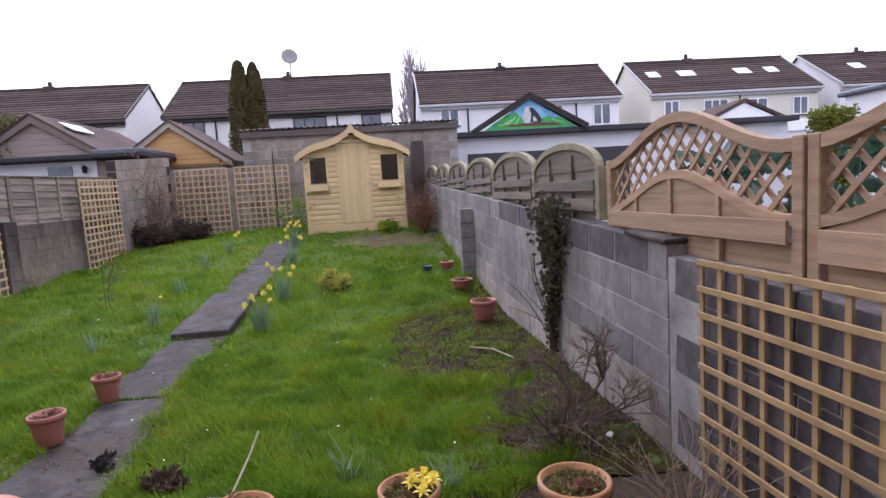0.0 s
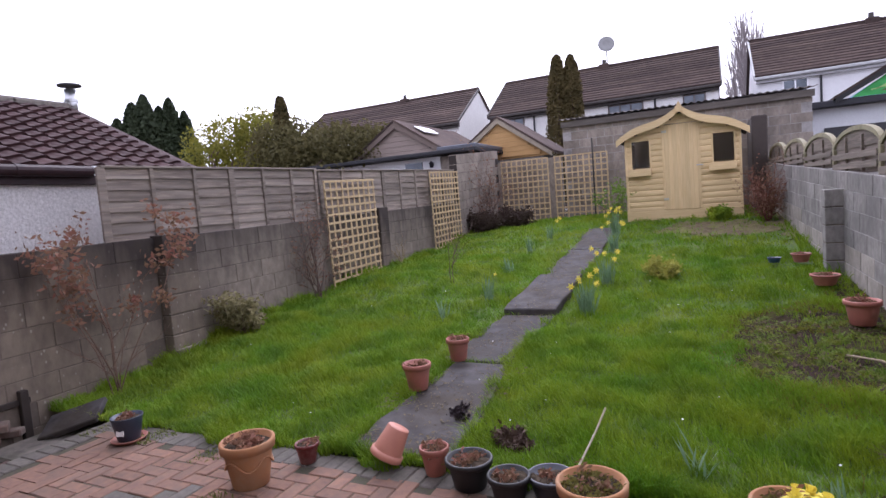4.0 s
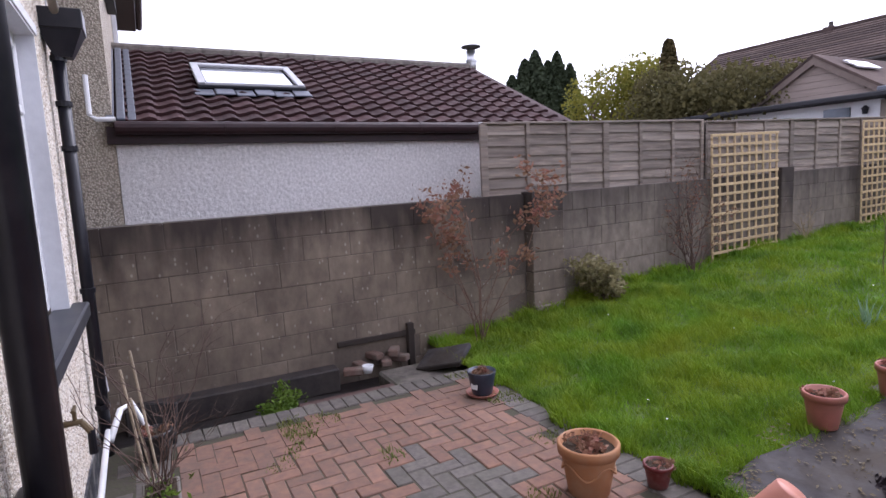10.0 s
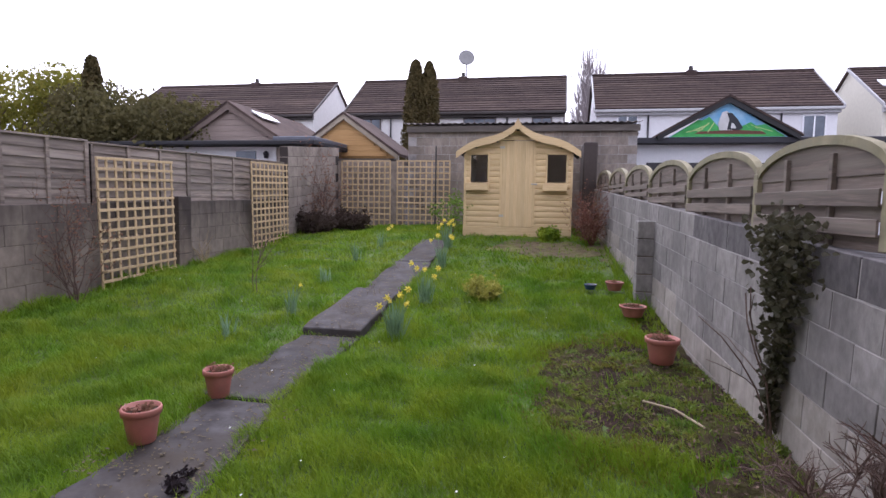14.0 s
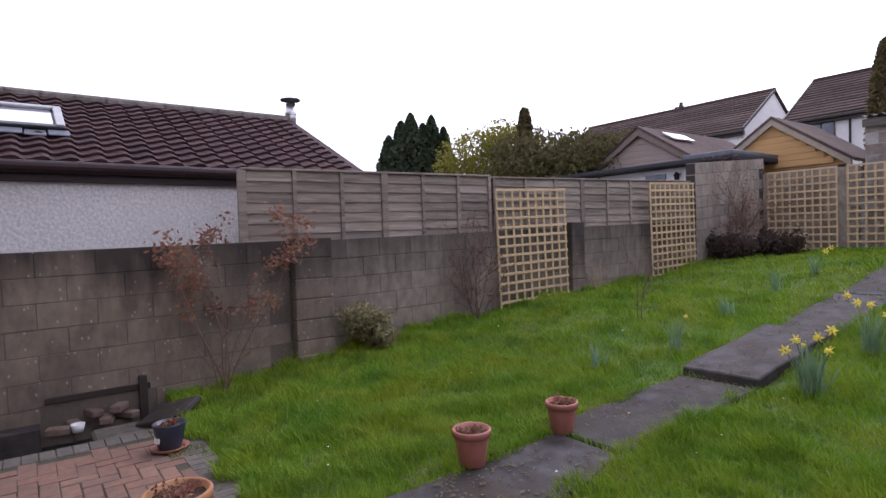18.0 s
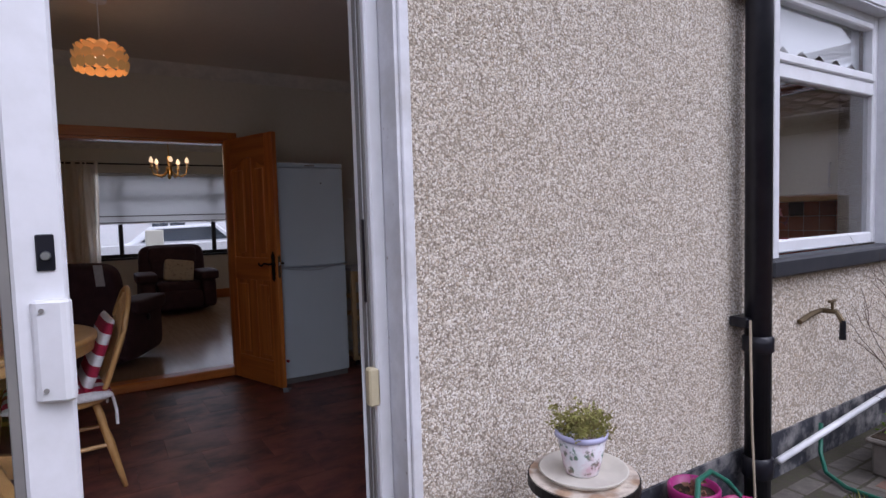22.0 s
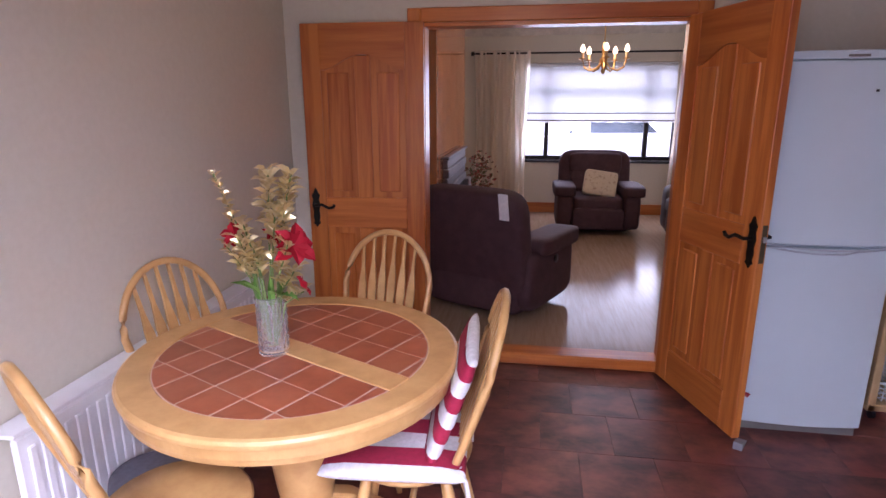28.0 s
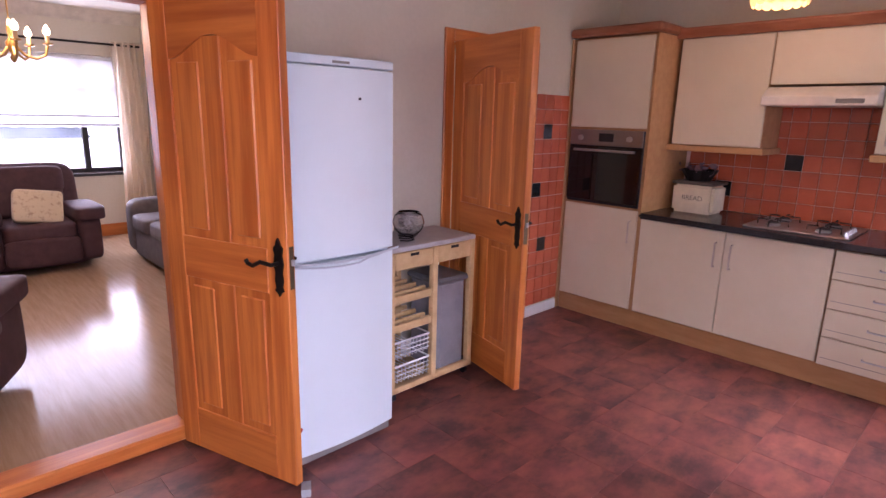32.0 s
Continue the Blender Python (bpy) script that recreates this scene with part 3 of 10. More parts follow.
SLABS = [(-2.52, -1.72, 2.92, 4.74, 0.0), (-2.68, -2.02, 4.79, 6.62, 0.0), (-2.69, -2.02, 6.66, 8.30, 0.07), (-2.65, -2.02, 8.34, 10.2, 0.0), (-2.62, -2.05, 10.24, 12.0, 0.0)]
path = put("path", grid_sheet(-2.8, -1.6, 2.9, 12.2, 12, 60, lambda x, y: ground(x, y) - 0.03), SOIL, "concrete slab garden path with a raised step", "path", "structure")
for xa, xb, ya, yb, up in SLABS:
    bm = box(xa, xb, ya, yb, -0.12, 0.0, 0.012)
    bmesh.ops.subdivide_edges(bm, edges=[e for e in bm.edges if e.calc_length() > 0.3], cuts=8, use_grid_fill=True)
    for v in bm.verts:
        if ya < 3:
            v.co.x = xa + (v.co.x - xa) * (path_right(v.co.y) - xa) / (xb - xa)
        v.co.x += 0.05 * noise.noise((v.co.x * 2, v.co.y * 2.5, 1)) + 0.02 * noise.noise((v.co.x * 3, v.co.y * 9, 1))
        v.co.z += 0.006 * noise.noise((v.co.x * 4, v.co.y * 4, 6))
        v.co.z += ground((xa + xb) / 2, v.co.y) + 0.035 + up
    part("slab", bm, SLAB, path, "worn grey concrete slab")

# patio, with a gully along the left wall
patio = put("patio", box(-4.87, 1.75, 0.013, 2.86, -0.34, -0.006), mat("paver_joint", (0.05, 0.04, 0.032), 0.95, c2=(0.05, 0.05, 0.025), scale=30, bump=0.004), "red and grey block-paved patio with weeds in the joints", "patio", "structure")
put("gully", box(XW, -4.872, -2.5, 2.9, -0.5, -0.24), mat("gully_concrete", (0.022, 0.018, 0.018), 0.5, c2=(0.012, 0.010, 0.010), scale=14, bump=0.004, stain=(0.05, 0.042, 0.036), sscale=2.5, smix=0.6), "dark damp concrete drain gully", "gully", "structure")
put("gully_kerb", box(-5.16, -4.874, 1.35, 2.2, -0.24, -0.085, 0.012), mat("gully_plank", (0.085, 0.045, 0.036), 0.8, c2=(0.05, 0.028, 0.024), scale=9, stretch=(6, 0.6, 6), bump=0.004), "wet red-brown plank lying in the gully", "plank", "structure")
put("gully_end", box(-5.56, -4.874, 2.21, 2.9, -0.24, -0.10, 0.02), mat("gully_rubble", (0.15, 0.13, 0.11), 0.9, c2=(0.07, 0.06, 0.052), scale=9, bump=0.008, stain=(0.06, 0.07, 0.035), sscale=5, smix=0.7), "broken concrete at the gully's end", "rubble", "structure")
put("gully_step", box(-5.789, -5.62, 0.1, 1.86, -0.24, -0.02, 0.012), mat("wet_kerb", (0.035, 0.028, 0.026), 0.75, c2=(0.018, 0.014, 0.014), scale=10, bump=0.004, stain=(0.075, 0.06, 0.05), sscale=3, smix=0.6), "low concrete kerb below the block wall", "kerb", "structure")


def piece_mesh(name, sx, sy, sz, bev, material):
    me = mesh(box(-sx / 2, sx / 2, -sy / 2, sy / 2, -sz, 0, bev), name)
    me.materials.append(material)
    return me


rnd = random.Random(4)
P_L, P_W, GAP = 0.209, 0.102, 0.0045
pav_red, pav_grey = piece_mesh("paver", P_L, P_W, 0.05, 0.006, BRICK_RED), piece_mesh("paver", P_L, P_W, 0.05, 0.006, BRICK_GREY)
U = P_W + GAP
spots = []
for i in range(-80, 81):
    for j in range(-80, 81):
        # 90-degree herringbone on a square lattice
        k = (i - j) % 4
        if k == 0:
            spots.append((-3.2 + (i + 1.0) * U, 1.5 + (j + 0.5) * U, 0))
        elif k == 3:
            spots.append((-3.2 + (i + 0.5) * U, 1.5 + (j + 1.0) * U, 90))
inside = [s for s in spots if -4.60 < s[0] < 0.50 and 0.42 < s[1] < 2.62]
inside.sort(key=lambda s: math.hypot(s[0] + 2.6, s[1] - 1.6))


def grey_patch(x, y):
    return math.hypot((x + 3.15) / 1.3, y - 1.75) + 0.1 * noise.noise((x * 4, y * 4, 7)) + rnd.uniform(-0.12, 0.12) < 0.4


rest = bmesh.new()
for n, (x, y, a) in enumerate(inside):
    grey = grey_patch(x, y)
    m = pose(x, y, rnd.uniform(-0.004, 0.004), rnd.uniform(-0.8, 0.8), rnd.uniform(-0.8, 0.8), a + rnd.uniform(-1, 1))
    if n < 290:
        part("paver", pav_grey if grey else pav_red, None, patio, m=m)
    else:
        join(rest, moved(box(-P_L / 2, P_L / 2, -P_W / 2, P_W / 2, -0.05, 0), m))
tagged(part("paving", rest, BRICK_RED, patio, "weathered red block paving"), kind="stuff")
edge_me = piece_mesh("edge_paver", 0.2, 0.1, 0.06, 0.008, BRICK_GREY)
for k in range(26):
    part("edge_paver", edge_me, None, patio, m=pose(-4.765 + rnd.uniform(-.006, .006), 0.25 + k * 0.102, 0.006, 0, 0, rnd.uniform(-2, 2)))
for k in range(44):
    part("edge_paver", edge_me, None, patio, m=pose(-4.62 + k * 0.102, 2.74 + rnd.uniform(-.01, .01), 0.002, 0, 0, 90 + rnd.uniform(-2, 2)))
for k in range(22):
    part("edge_paver", edge_me, None, patio, m=pose(-4.6 + k * 0.206, 0.35, 0.0, 0, 0, rnd.uniform(-2, 2)))
for k in range(20):
    for row in range(2):
        part("edge_paver", edge_me, None, patio, m=pose(-4.5 + k * 0.206 + 0.1 * row, 0.14 + 0.104 * row, -0.004 + rnd.uniform(-.003, .003), 0, 0, rnd.uniform(-2, 2)))

# ---- boundary walls ----
def block_wall(name, label, path_x, y0, y1, z0, top, material, side, thick=0.2, holes=(), dark=None, base=None):
    """A wall of concrete blocks along y, whose face is at path_x(y); side: which way the face looks."""
    n = max(2, int((y1 - y0) / 0.5))
    ys = [y0 + (y1 - y0) * k / n for k in range(n + 1)]
    bm = bmesh.new()
    rows = []
    for y in ys:
        xf = path_x(y) - side * 0.004
        rows.append([bm.verts.new((xf, y, z0)), bm.verts.new((xf - side * (thick - 0.008), y, z0)), bm.verts.new((xf - side * (thick - 0.008), y, top(y) - 0.012)), bm.verts.new((xf, y, top(y) - 0.012))])
    for a, b in zip(rows, rows[1:]):
        for k in range(4):
            j = (k + 1) % 4
            bm.faces.new((a[k], a[j], b[j], b[k]))
    bm.faces.new(rows[0])
    bm.faces.new(rows[-1])
    bmesh.ops.recalc_face_normals(bm, faces=bm.faces)
    wall = put(name, bm, MORTAR_GREY if material == BLOCK_GREY else MORTAR, label, "wall", "structure")
    full = piece_mesh("block", thick, 0.444, 0.219, 0.004, material)
    half = piece_mesh("block", thick, 0.219, 0.219, 0.004, material)
    slope = math.degrees(math.atan2(top(y1) - top(y0), y1 - y0))
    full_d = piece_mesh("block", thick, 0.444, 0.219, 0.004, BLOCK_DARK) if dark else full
    full_b = piece_mesh("block", thick, 0.444, 0.219, 0.004, BLOCK_BASE) if base else full
    yaw = math.degrees(math.atan2(-(path_x(y1) - path_x(y0)), y1 - y0))
    course = 0
    drop = 0.0
    while True:
        zt = top((y0 + y1) / 2) - drop
        if zt - 0.215 < z0:
            break
        y = y0 + (0.0 if course % 2 else 0.225)
        if course % 2 == 0:
            part("block", half, None, wall, m=pose(path_x(y0 + 0.11) - side * thick / 2, y0 + 0.11, top(y0 + 0.11) - drop, slope, 0, yaw))
        while y + 0.44 <= y1 + 0.02:
            yc = y + 0.22
            zz = top(yc) - drop
            if not any(a < yc < b and c < zz - 0.1 < d for a, b, c, d in holes):
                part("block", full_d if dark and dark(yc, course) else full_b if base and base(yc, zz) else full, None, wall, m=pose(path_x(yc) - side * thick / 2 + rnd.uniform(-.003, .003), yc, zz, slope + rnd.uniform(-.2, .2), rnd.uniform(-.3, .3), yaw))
            y += 0.45
        drop += 0.225
        course += 1
    return wall


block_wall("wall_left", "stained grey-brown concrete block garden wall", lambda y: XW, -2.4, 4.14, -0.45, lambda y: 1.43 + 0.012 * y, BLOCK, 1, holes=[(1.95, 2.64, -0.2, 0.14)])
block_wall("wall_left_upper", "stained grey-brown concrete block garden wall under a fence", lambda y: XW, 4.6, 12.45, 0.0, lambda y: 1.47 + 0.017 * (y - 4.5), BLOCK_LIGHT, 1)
block_wall("wall_left_end", "tall grey concrete block boundary wall", lambda y: XW + 0.02, 12.46, 15.4, 0.4, lambda y: 2.74 + 0.08 * (y - 12.4), BLOCK_TAN, 1)
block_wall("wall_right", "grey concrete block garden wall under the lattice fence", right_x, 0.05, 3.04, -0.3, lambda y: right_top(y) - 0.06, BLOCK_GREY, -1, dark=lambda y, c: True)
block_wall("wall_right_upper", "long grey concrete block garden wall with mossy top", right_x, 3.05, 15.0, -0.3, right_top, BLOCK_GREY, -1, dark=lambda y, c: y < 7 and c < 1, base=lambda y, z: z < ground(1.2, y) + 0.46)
put("wall_cap", moved(box(-0.03, 0.2, 0, 0.5, 0, 0.03, 0.008), pose(right_x(3.02), 3.02, right_top(3.05) + 0.002, 3.3, 0, 4.3)), MORTAR, "dark mossy mortar cap on the wall end", "coping", "structure")


def pier(x0, x1, y0, y1, z0, z1, material, label):
    bm = box(x0 + .006, x1 - .006, y0 + .006, y1 - .006, z0, z1 - .01)
    p = put("pier", bm, MORTAR, label, "pier", "structure")
    z = z1
    while z > z0 + 0.05:
        part("block", box(x0, x1, y0, y1, max(z0, z - 0.215), z, 0.008), material, p)
        z -= 0.225


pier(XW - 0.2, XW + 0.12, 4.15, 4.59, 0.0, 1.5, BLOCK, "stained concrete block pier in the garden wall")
put("pier_footing", box(XW + 0.001, XW + 0.15, 4.16, 4.58, -0.05, 0.22, 0.012), BLOCK_LIGHT, "worn concrete block footing of the pier", "footing", "structure")
pier(XW - 0.2, XW + 0.10, 8.68, 8.98, 0.3, 1.62, BLOCK, "dark stained concrete block pier")
pier(1.02, 1.26, 8.38, 8.62, 0.2, 1.4, BLOCK_GREY, "grey concrete block pier in the garden wall")

# bricks and rubble left in the hole of the wall, and a leaning slab
BRICKBAT = mat("old_brick", (0.16, 0.10, 0.08), 0.9, scale=30, bump=0.004, stain=(0.20, 0.18, 0.15), sscale=8, smix=0.7, spread=0.2)
put("wall_recess", box(XW - 0.19, XW - 0.12, 1.9, 2.7, -0.24, 0.2), BLOCK, "dark recess behind the missing wall blocks", "wall", "structure")
for k, (x, y, z, a) in enumerate([(-5.72, 2.1, -0.10, 10), (-5.70, 2.35, -0.10, -15), (-5.74, 2.52, -0.10, 40), (-5.74, 2.25, -0.03, 20), (-5.72, 2.45, -0.02, -30), (-5.6, 1.98, -0.1, 70)]):
    b = put("broken_brick", moved(box(-.09, .09, -.05, .05, 0, .065, 0.01), pose(x, y, z, 0, 0, a)), BRICKBAT, "broken brick lying in the wall recess", "brick", group="broken bricks by the wall")
put("white_cup", moved(lathe([(0, 0), (.04, 0), (.055, .07), (.05, .07), (.036, .01), (0, .01)], 16), pose(-5.58, 2.12, -0.10)), PLASTIC_WHITE, "small white plastic tub on the ledge", "tub", smooth=True)
put("upright_timber", box(XW, XW + 0.06, 2.62, 2.69, -0.2, 0.26, 0.006), mat("wet_timber_slot_shade", (0.035, 0.025, 0.02), 0.8, scale=12), "dark rotten timber post in the wall opening", "timber")
# near-black strip stands for the shade in the slot below the blocks
put("lintel", box(XW, XW + 0.025, 1.9, 2.72, 0.13, 0.185, 0.006), bpy.data.materials["wet_timber_slot_shade"], "dark strip for the shaded slot over the wall recess", "lintel")
put("loose_slab", moved(box(-.24, .24, -.16, .16, -.025, .025, 0.008), pose(-5.28, 2.78, 0.0, 18, -14, 35)), SLAB, "dark broken slab leaning on the lawn edge", "slab")

# ---- left fence ----
def lap_fence(name, label, y0, y1, zb, zt, bays):
    f = thing(name, Matrix.Identity(4), label, "fence")
    x = XW - 0.09
    step = (y1 - y0) / bays
    nb = 7
    for k in range(bays):
        for r in range(nb):
            ya, yb = y0 + k * step, y0 + (k + 1) * step
            bm = bmesh.new()
            vs = []
            for s in range(9):
                y = ya + (yb - ya) * s / 8
                base = zb((ya + yb) / 2) + (zt((ya + yb) / 2) - zb((ya + yb) / 2)) * r / nb
                wob = 0.006 * noise.noise((y * 3.1, r * 5.3 + k, 1))
                h = (zt(y) - zb(y)) / nb
                vs.append([bm.verts.new((x + 0.026, y, base + wob)), bm.verts.new((x + 0.004, y, base + h * 1.18)), bm.verts.new((x - 0.006, y, base + h * 1.18)), bm.verts.new((x + 0.012, y, base + wob))])
            for a, b in zip(vs, vs[1:]):
                for q in range(4):
                    w = (q + 1) % 4
                    bm.faces.new((a[q], a[w], b[w], b[q]))
            bmesh.ops.recalc_face_normals(bm, faces=bm.faces)
            part("slat", bm, FENCE_OLD, f)
    for k in range(bays + 1):
        y = y0 + k * step
        wide = 0.045 if k % 3 == 0 else 0.024
        part("post" if k % 3 == 0 else "batten", box(x + 0.012, x + 0.045, y - wide, y + wide, zb(y), zt(y) + 0.005, 0.004), FENCE_OLD, f)
    cap = box(x - 0.025, x + 0.05, y0, y1, 0, 0.025, 0.004)
    for v in cap.verts:
        v.co.z += zt(v.co.y)
    part("cap_rail", cap, FENCE_OLD, f)
    return f


lap_fence("lap_fence", "weathered grey-brown overlap board fence on the wall", 3.67, 7.15, lambda y: 1.43 + 0.012 * (y - 3.67), lambda y: 2.24 + 0.014 * (y - 3.67), 6)
lap_fence("lap_fence", "weathered grey-brown overlap board fence behind the trellis", 7.2, 12.4, lambda y: 1.47 + 0.015 * (y - 7.2), lambda y: 2.27 + 0.02 * (y - 7.2), 8)

# ---- trellis panels ----
def trellis(m, w, h, nx, ny, label, group="square trellis panels", material=TRELLIS, s=0.018):
    t = thing("trellis", m, label, "trellis", group)
    up = mesh(box(-s, s, -0.008, 0.008, 0, h, 0.002), "upright")
    across = mesh(box(0, w, -0.022, -0.008, -s, s, 0.002), "crosspiece")
    up.materials.append(material)
    across.materials.append(material)
    for k in range(nx + 1):
        part("upright", up, None, t, m=pose(s + (w - 2 * s) * k / nx, 0, 0))
    for k in range(ny + 1):
        part("crosspiece", across, None, t, m=pose(0, 0, s + (h - 2 * s) * k / ny))
    return t


trellis(pose(XW + 0.14, 7.10, 0.36, 0, -1.5, 90), 1.43, 1.74, 9, 13, "pale timber square trellis leaning on the block wall")
trellis(pose(XW + 0.13, 10.78, 0.62, 0, -1.5, 90), 1.45, 1.68, 9, 13, "pale timber square trellis leaning on the far block wall")
trellis(pose(-5.62, 15.2, 0.92, 0, 0, 0), 1.36, 1.72, 9, 11, "pale timber square trellis at the garden's end")
trellis(pose(-4.10, 15.2, 0.92, 0, 0, 0), 1.42, 1.72, 9, 11, "pale timber square trellis beside a dark pole")
trellis(pose(right_x(2.68) - 0.03, 2.68, 0.12, 0, 0, -90 + 4.3), 2.4, 1.14, 16, 8, "thick timber trellis fixed to the grey wall", material=mat("thick_trellis", (0.36, 0.245, 0.115), 0.75, c2=(0.27, 0.175, 0.08), scale=7, spread=0.1), s=0.016)
put("metal_pole", cyl(0.018, 0.018, 0.92, 3.0, 8, m=Matrix.Translation((-3.05, 15.14, 0))), mat("dark_metal", (0.03, 0.03, 0.03), 0.6, scale=10), "thin dark metal pole beside the trellis", "pole")

# ---- right fences ----
def arched_panel(m, w, zb, zs, za, label):
    """A panel of horizontal boards with an arched top."""
    p = thing("arched_fence_panel", m, label, "fence panel", "arched fence panels on the wall")
    nb = 5
    for r in range(nb):
        z0, z1 = zb + (zs - zb) * r / nb, zb + (zs - zb) * (r + 1) / nb - 0.006
        part("slat", box(0.036, w - 0.036, 0.0 - 0.05 * (r % 2), 0.014 - 0.05 * (r % 2), z0 - 0.01, z1 + 0.01, 0.003), FENCE_OLD_X, p)
    top = [(0.04, zs), (w - 0.04, zs)] + [(w / 2 + (w / 2 - 0.04) * math.cos(math.pi * k / 12), zs + (za - zs - 0.03) * math.sin(math.pi * k / 12)) for k in range(1, 12)]
    part("slat", prism(top, -0.01, 0.004, m=UPRIGHT_X), FENCE_OLD_X, p)
    rim = [(w / 2 - (w / 2) * math.cos(math.pi * k / 14), 0.0, zs + (za - zs) * math.sin(math.pi * k / 14)) for k in range(15)]
    bm = bmesh.new()
    rows = [[bm.verts.new((x, -0.03, z - 0.03)), bm.verts.new((x, 0.03, z - 0.03)), bm.verts.new((x, 0.03, z + 0.025)), bm.verts.new((x, -0.03, z + 0.025))] for x, _, z in rim]
    for a, b in zip(rows, rows[1:]):
        for q in range(4):
            bm.faces.new((a[q], a[(q + 1) % 4], b[(q + 1) % 4], b[q]))
    bmesh.ops.recalc_face_normals(bm, faces=bm.faces)
    part("arched_rim", bm, FENCE_GREEN, p, "greenish weathered arched rim")
    for x in (w * 0.3, w * 0.66):
        part("batten", box(x - 0.02, x + 0.02, -0.034, -0.002, zb, zs + (za - zs) * 0.6, 0.003), FENCE_OLD_X, p)
    for x in (0.0, w):
        part("post", box(x - 0.035, x + 0.035, -0.035, 0.035, zb, zs + 0.02, 0.004), FENCE_GREEN, p)
    return p


FENCE_GREEN = mat("algae_fence", (0.27, 0.24, 0.15), 0.9, c2=(0.15, 0.14, 0.08), scale=8, bump=0.002, stain=(0.30, 0.27, 0.2), sscale=4, smix=0.5)
ends = [4.1, 5.63, 7.31, 9.04, 10.69, 12.3, 13.9]
for ya, yb in zip(ends, ends[1:]):
    zb = right_top((ya + yb) / 2) - 0.01
    x = right_x(yb) + 0.09
    arched_panel(pose(x, yb, 0, 0, 0, -90 + 4.3), yb - ya, zb, 1.78 + 0.03 * (ya - 3.86), 2.01 + 0.03 * (ya - 3.86), "weathered arched-top timber fence panel with horizontal boards")


def wavy(x, w, a, b):
    """Height of the wavy edge: a hump falling to a dip."""
    return b + (a - b) * (0.5 + 0.5 * math.cos(2 * math.pi * (x / w - 0.47)))


def wavy_panel(m, w, zb, label):
    p = thing("wavy_fence_panel", m, label, "fence panel", "wavy fence panels with lattice tops")
    lo = lambda x: wavy(x, w, 1.71, 1.47)
    hi = lambda x: wavy(x, w, 2.04, 1.80)
    n = 20
    def ribbon(f, z0, z1, y0, y1):
        bm = bmesh.new()
        rows = [[bm.verts.new((w * k / n, y0, f(w * k / n) + z0)), bm.verts.new((w * k / n, y1, f(w * k / n) + z0)), bm.verts.new((w * k / n, y1, f(w * k / n) + z1)), bm.verts.new((w * k / n, y0, f(w * k / n) + z1))] for k in range(n + 1)]
        for a, b in zip(rows, rows[1:]):
            for q in range(4):
                bm.faces.new((a[q], a[(q + 1) % 4], b[(q + 1) % 4], b[q]))
        bm.faces.new(rows[0])
        bm.faces.new(rows[-1])
        bmesh.ops.recalc_face_normals(bm, faces=bm.faces)
        return bm
    part("top_rail", ribbon(hi, -0.03, 0.03, -0.03, 0.03), FENCE_NEW, p)
    part("middle_rail", ribbon(lo, -0.025, 0.025, -0.03, 0.03), FENCE_NEW, p)
    z = zb
    r = 0
    while z < 1.47:
        part("slat", box(0.042, w - 0.042, 0.0 - 0.052 * (r % 2), 0.014 - 0.052 * (r % 2), z - 0.008, min(z + 0.132, 1.475), 0.003), FENCE_NEW, p)
        z += 0.13
        r += 1
    top = [(0.045, 1.44)] + [(w * k / n, lo(w * k / n) - 0.026) for k in range(1, n) if lo(w * k / n) > 1.51] + [(w - 0.045, 1.44)]
    part("slat", prism(top, -0.02, -0.006, m=UPRIGHT_X), FENCE_NEW, p)
    for x in (w * 0.22, w * 0.45, w * 0.7):
        part("batten", box(x - 0.015, x + 0.015, -0.036, -0.002, zb, lo(x) - 0.02, 0.003), FENCE_NEW, p)
    step = 0.14
    for s in (1, -1):
        k = -12
        while k < 30:
            pts = []
            for q in range(90):
                x = k * step + s * (q / 89 - 0.0) * 0.75 if s > 0 else k * step + 0.75 - q / 89 * 0.75
                zz = 1.45 + q / 89 * 0.75
                if 0.03 < x < w - 0.03 and lo(x) + 0.02 < zz < hi(x) - 0.02:
                    pts.append((x, zz))
            if len(pts) > 6:
                (xa, za), (xb, zb2) = pts[0], pts[-1]
                d = Vector((xb - xa, 0, zb2 - za))
                nrm = Vector((-d.z, 0, d.x)).normalized() * 0.013
                y0 = -0.006 if s > 0 else 0.007
                bm = bmesh.new()
                base = [Vector((xa, y0, za)) - nrm, Vector((xb, y0, zb2)) - nrm, Vector((xb, y0, zb2)) + nrm, Vector((xa, y0, za)) + nrm]
                lowv = [bm.verts.new(v) for v in base]
                highv = [bm.verts.new(v + Vector((0, 0.011, 0))) for v in base]
                bm.faces.new(lowv)
                bm.faces.new(highv)
                for q in range(4):
                    bm.faces.new((lowv[q], lowv[(q + 1) % 4], highv[(q + 1) % 4], highv[q]))
                bmesh.ops.recalc_face_normals(bm, faces=bm.faces)
                part("lattice_strip", bm, FENCE_NEW, p)
            k += 1
    for x in (0.0, w):
        part("post", box(x - 0.034, x + 0.034, -0.034, 0.034, zb - 0.02, 1.84, 0.005), FENCE_NEW, p)
    return p


wavy_panel(pose(right_x(3.97) + 0.12, 3.97, 0.0, 0, 0, -90 + 4.3), 1.8, 1.24, "brown timber fence panel with wavy lattice top")
wavy_panel(pose(right_x(2.1) + 0.13, 2.1, 0.0, 0, 0, -90 + 4.3), 1.8, 1.18, "brown timber fence panel with wavy lattice top and ivy behind")

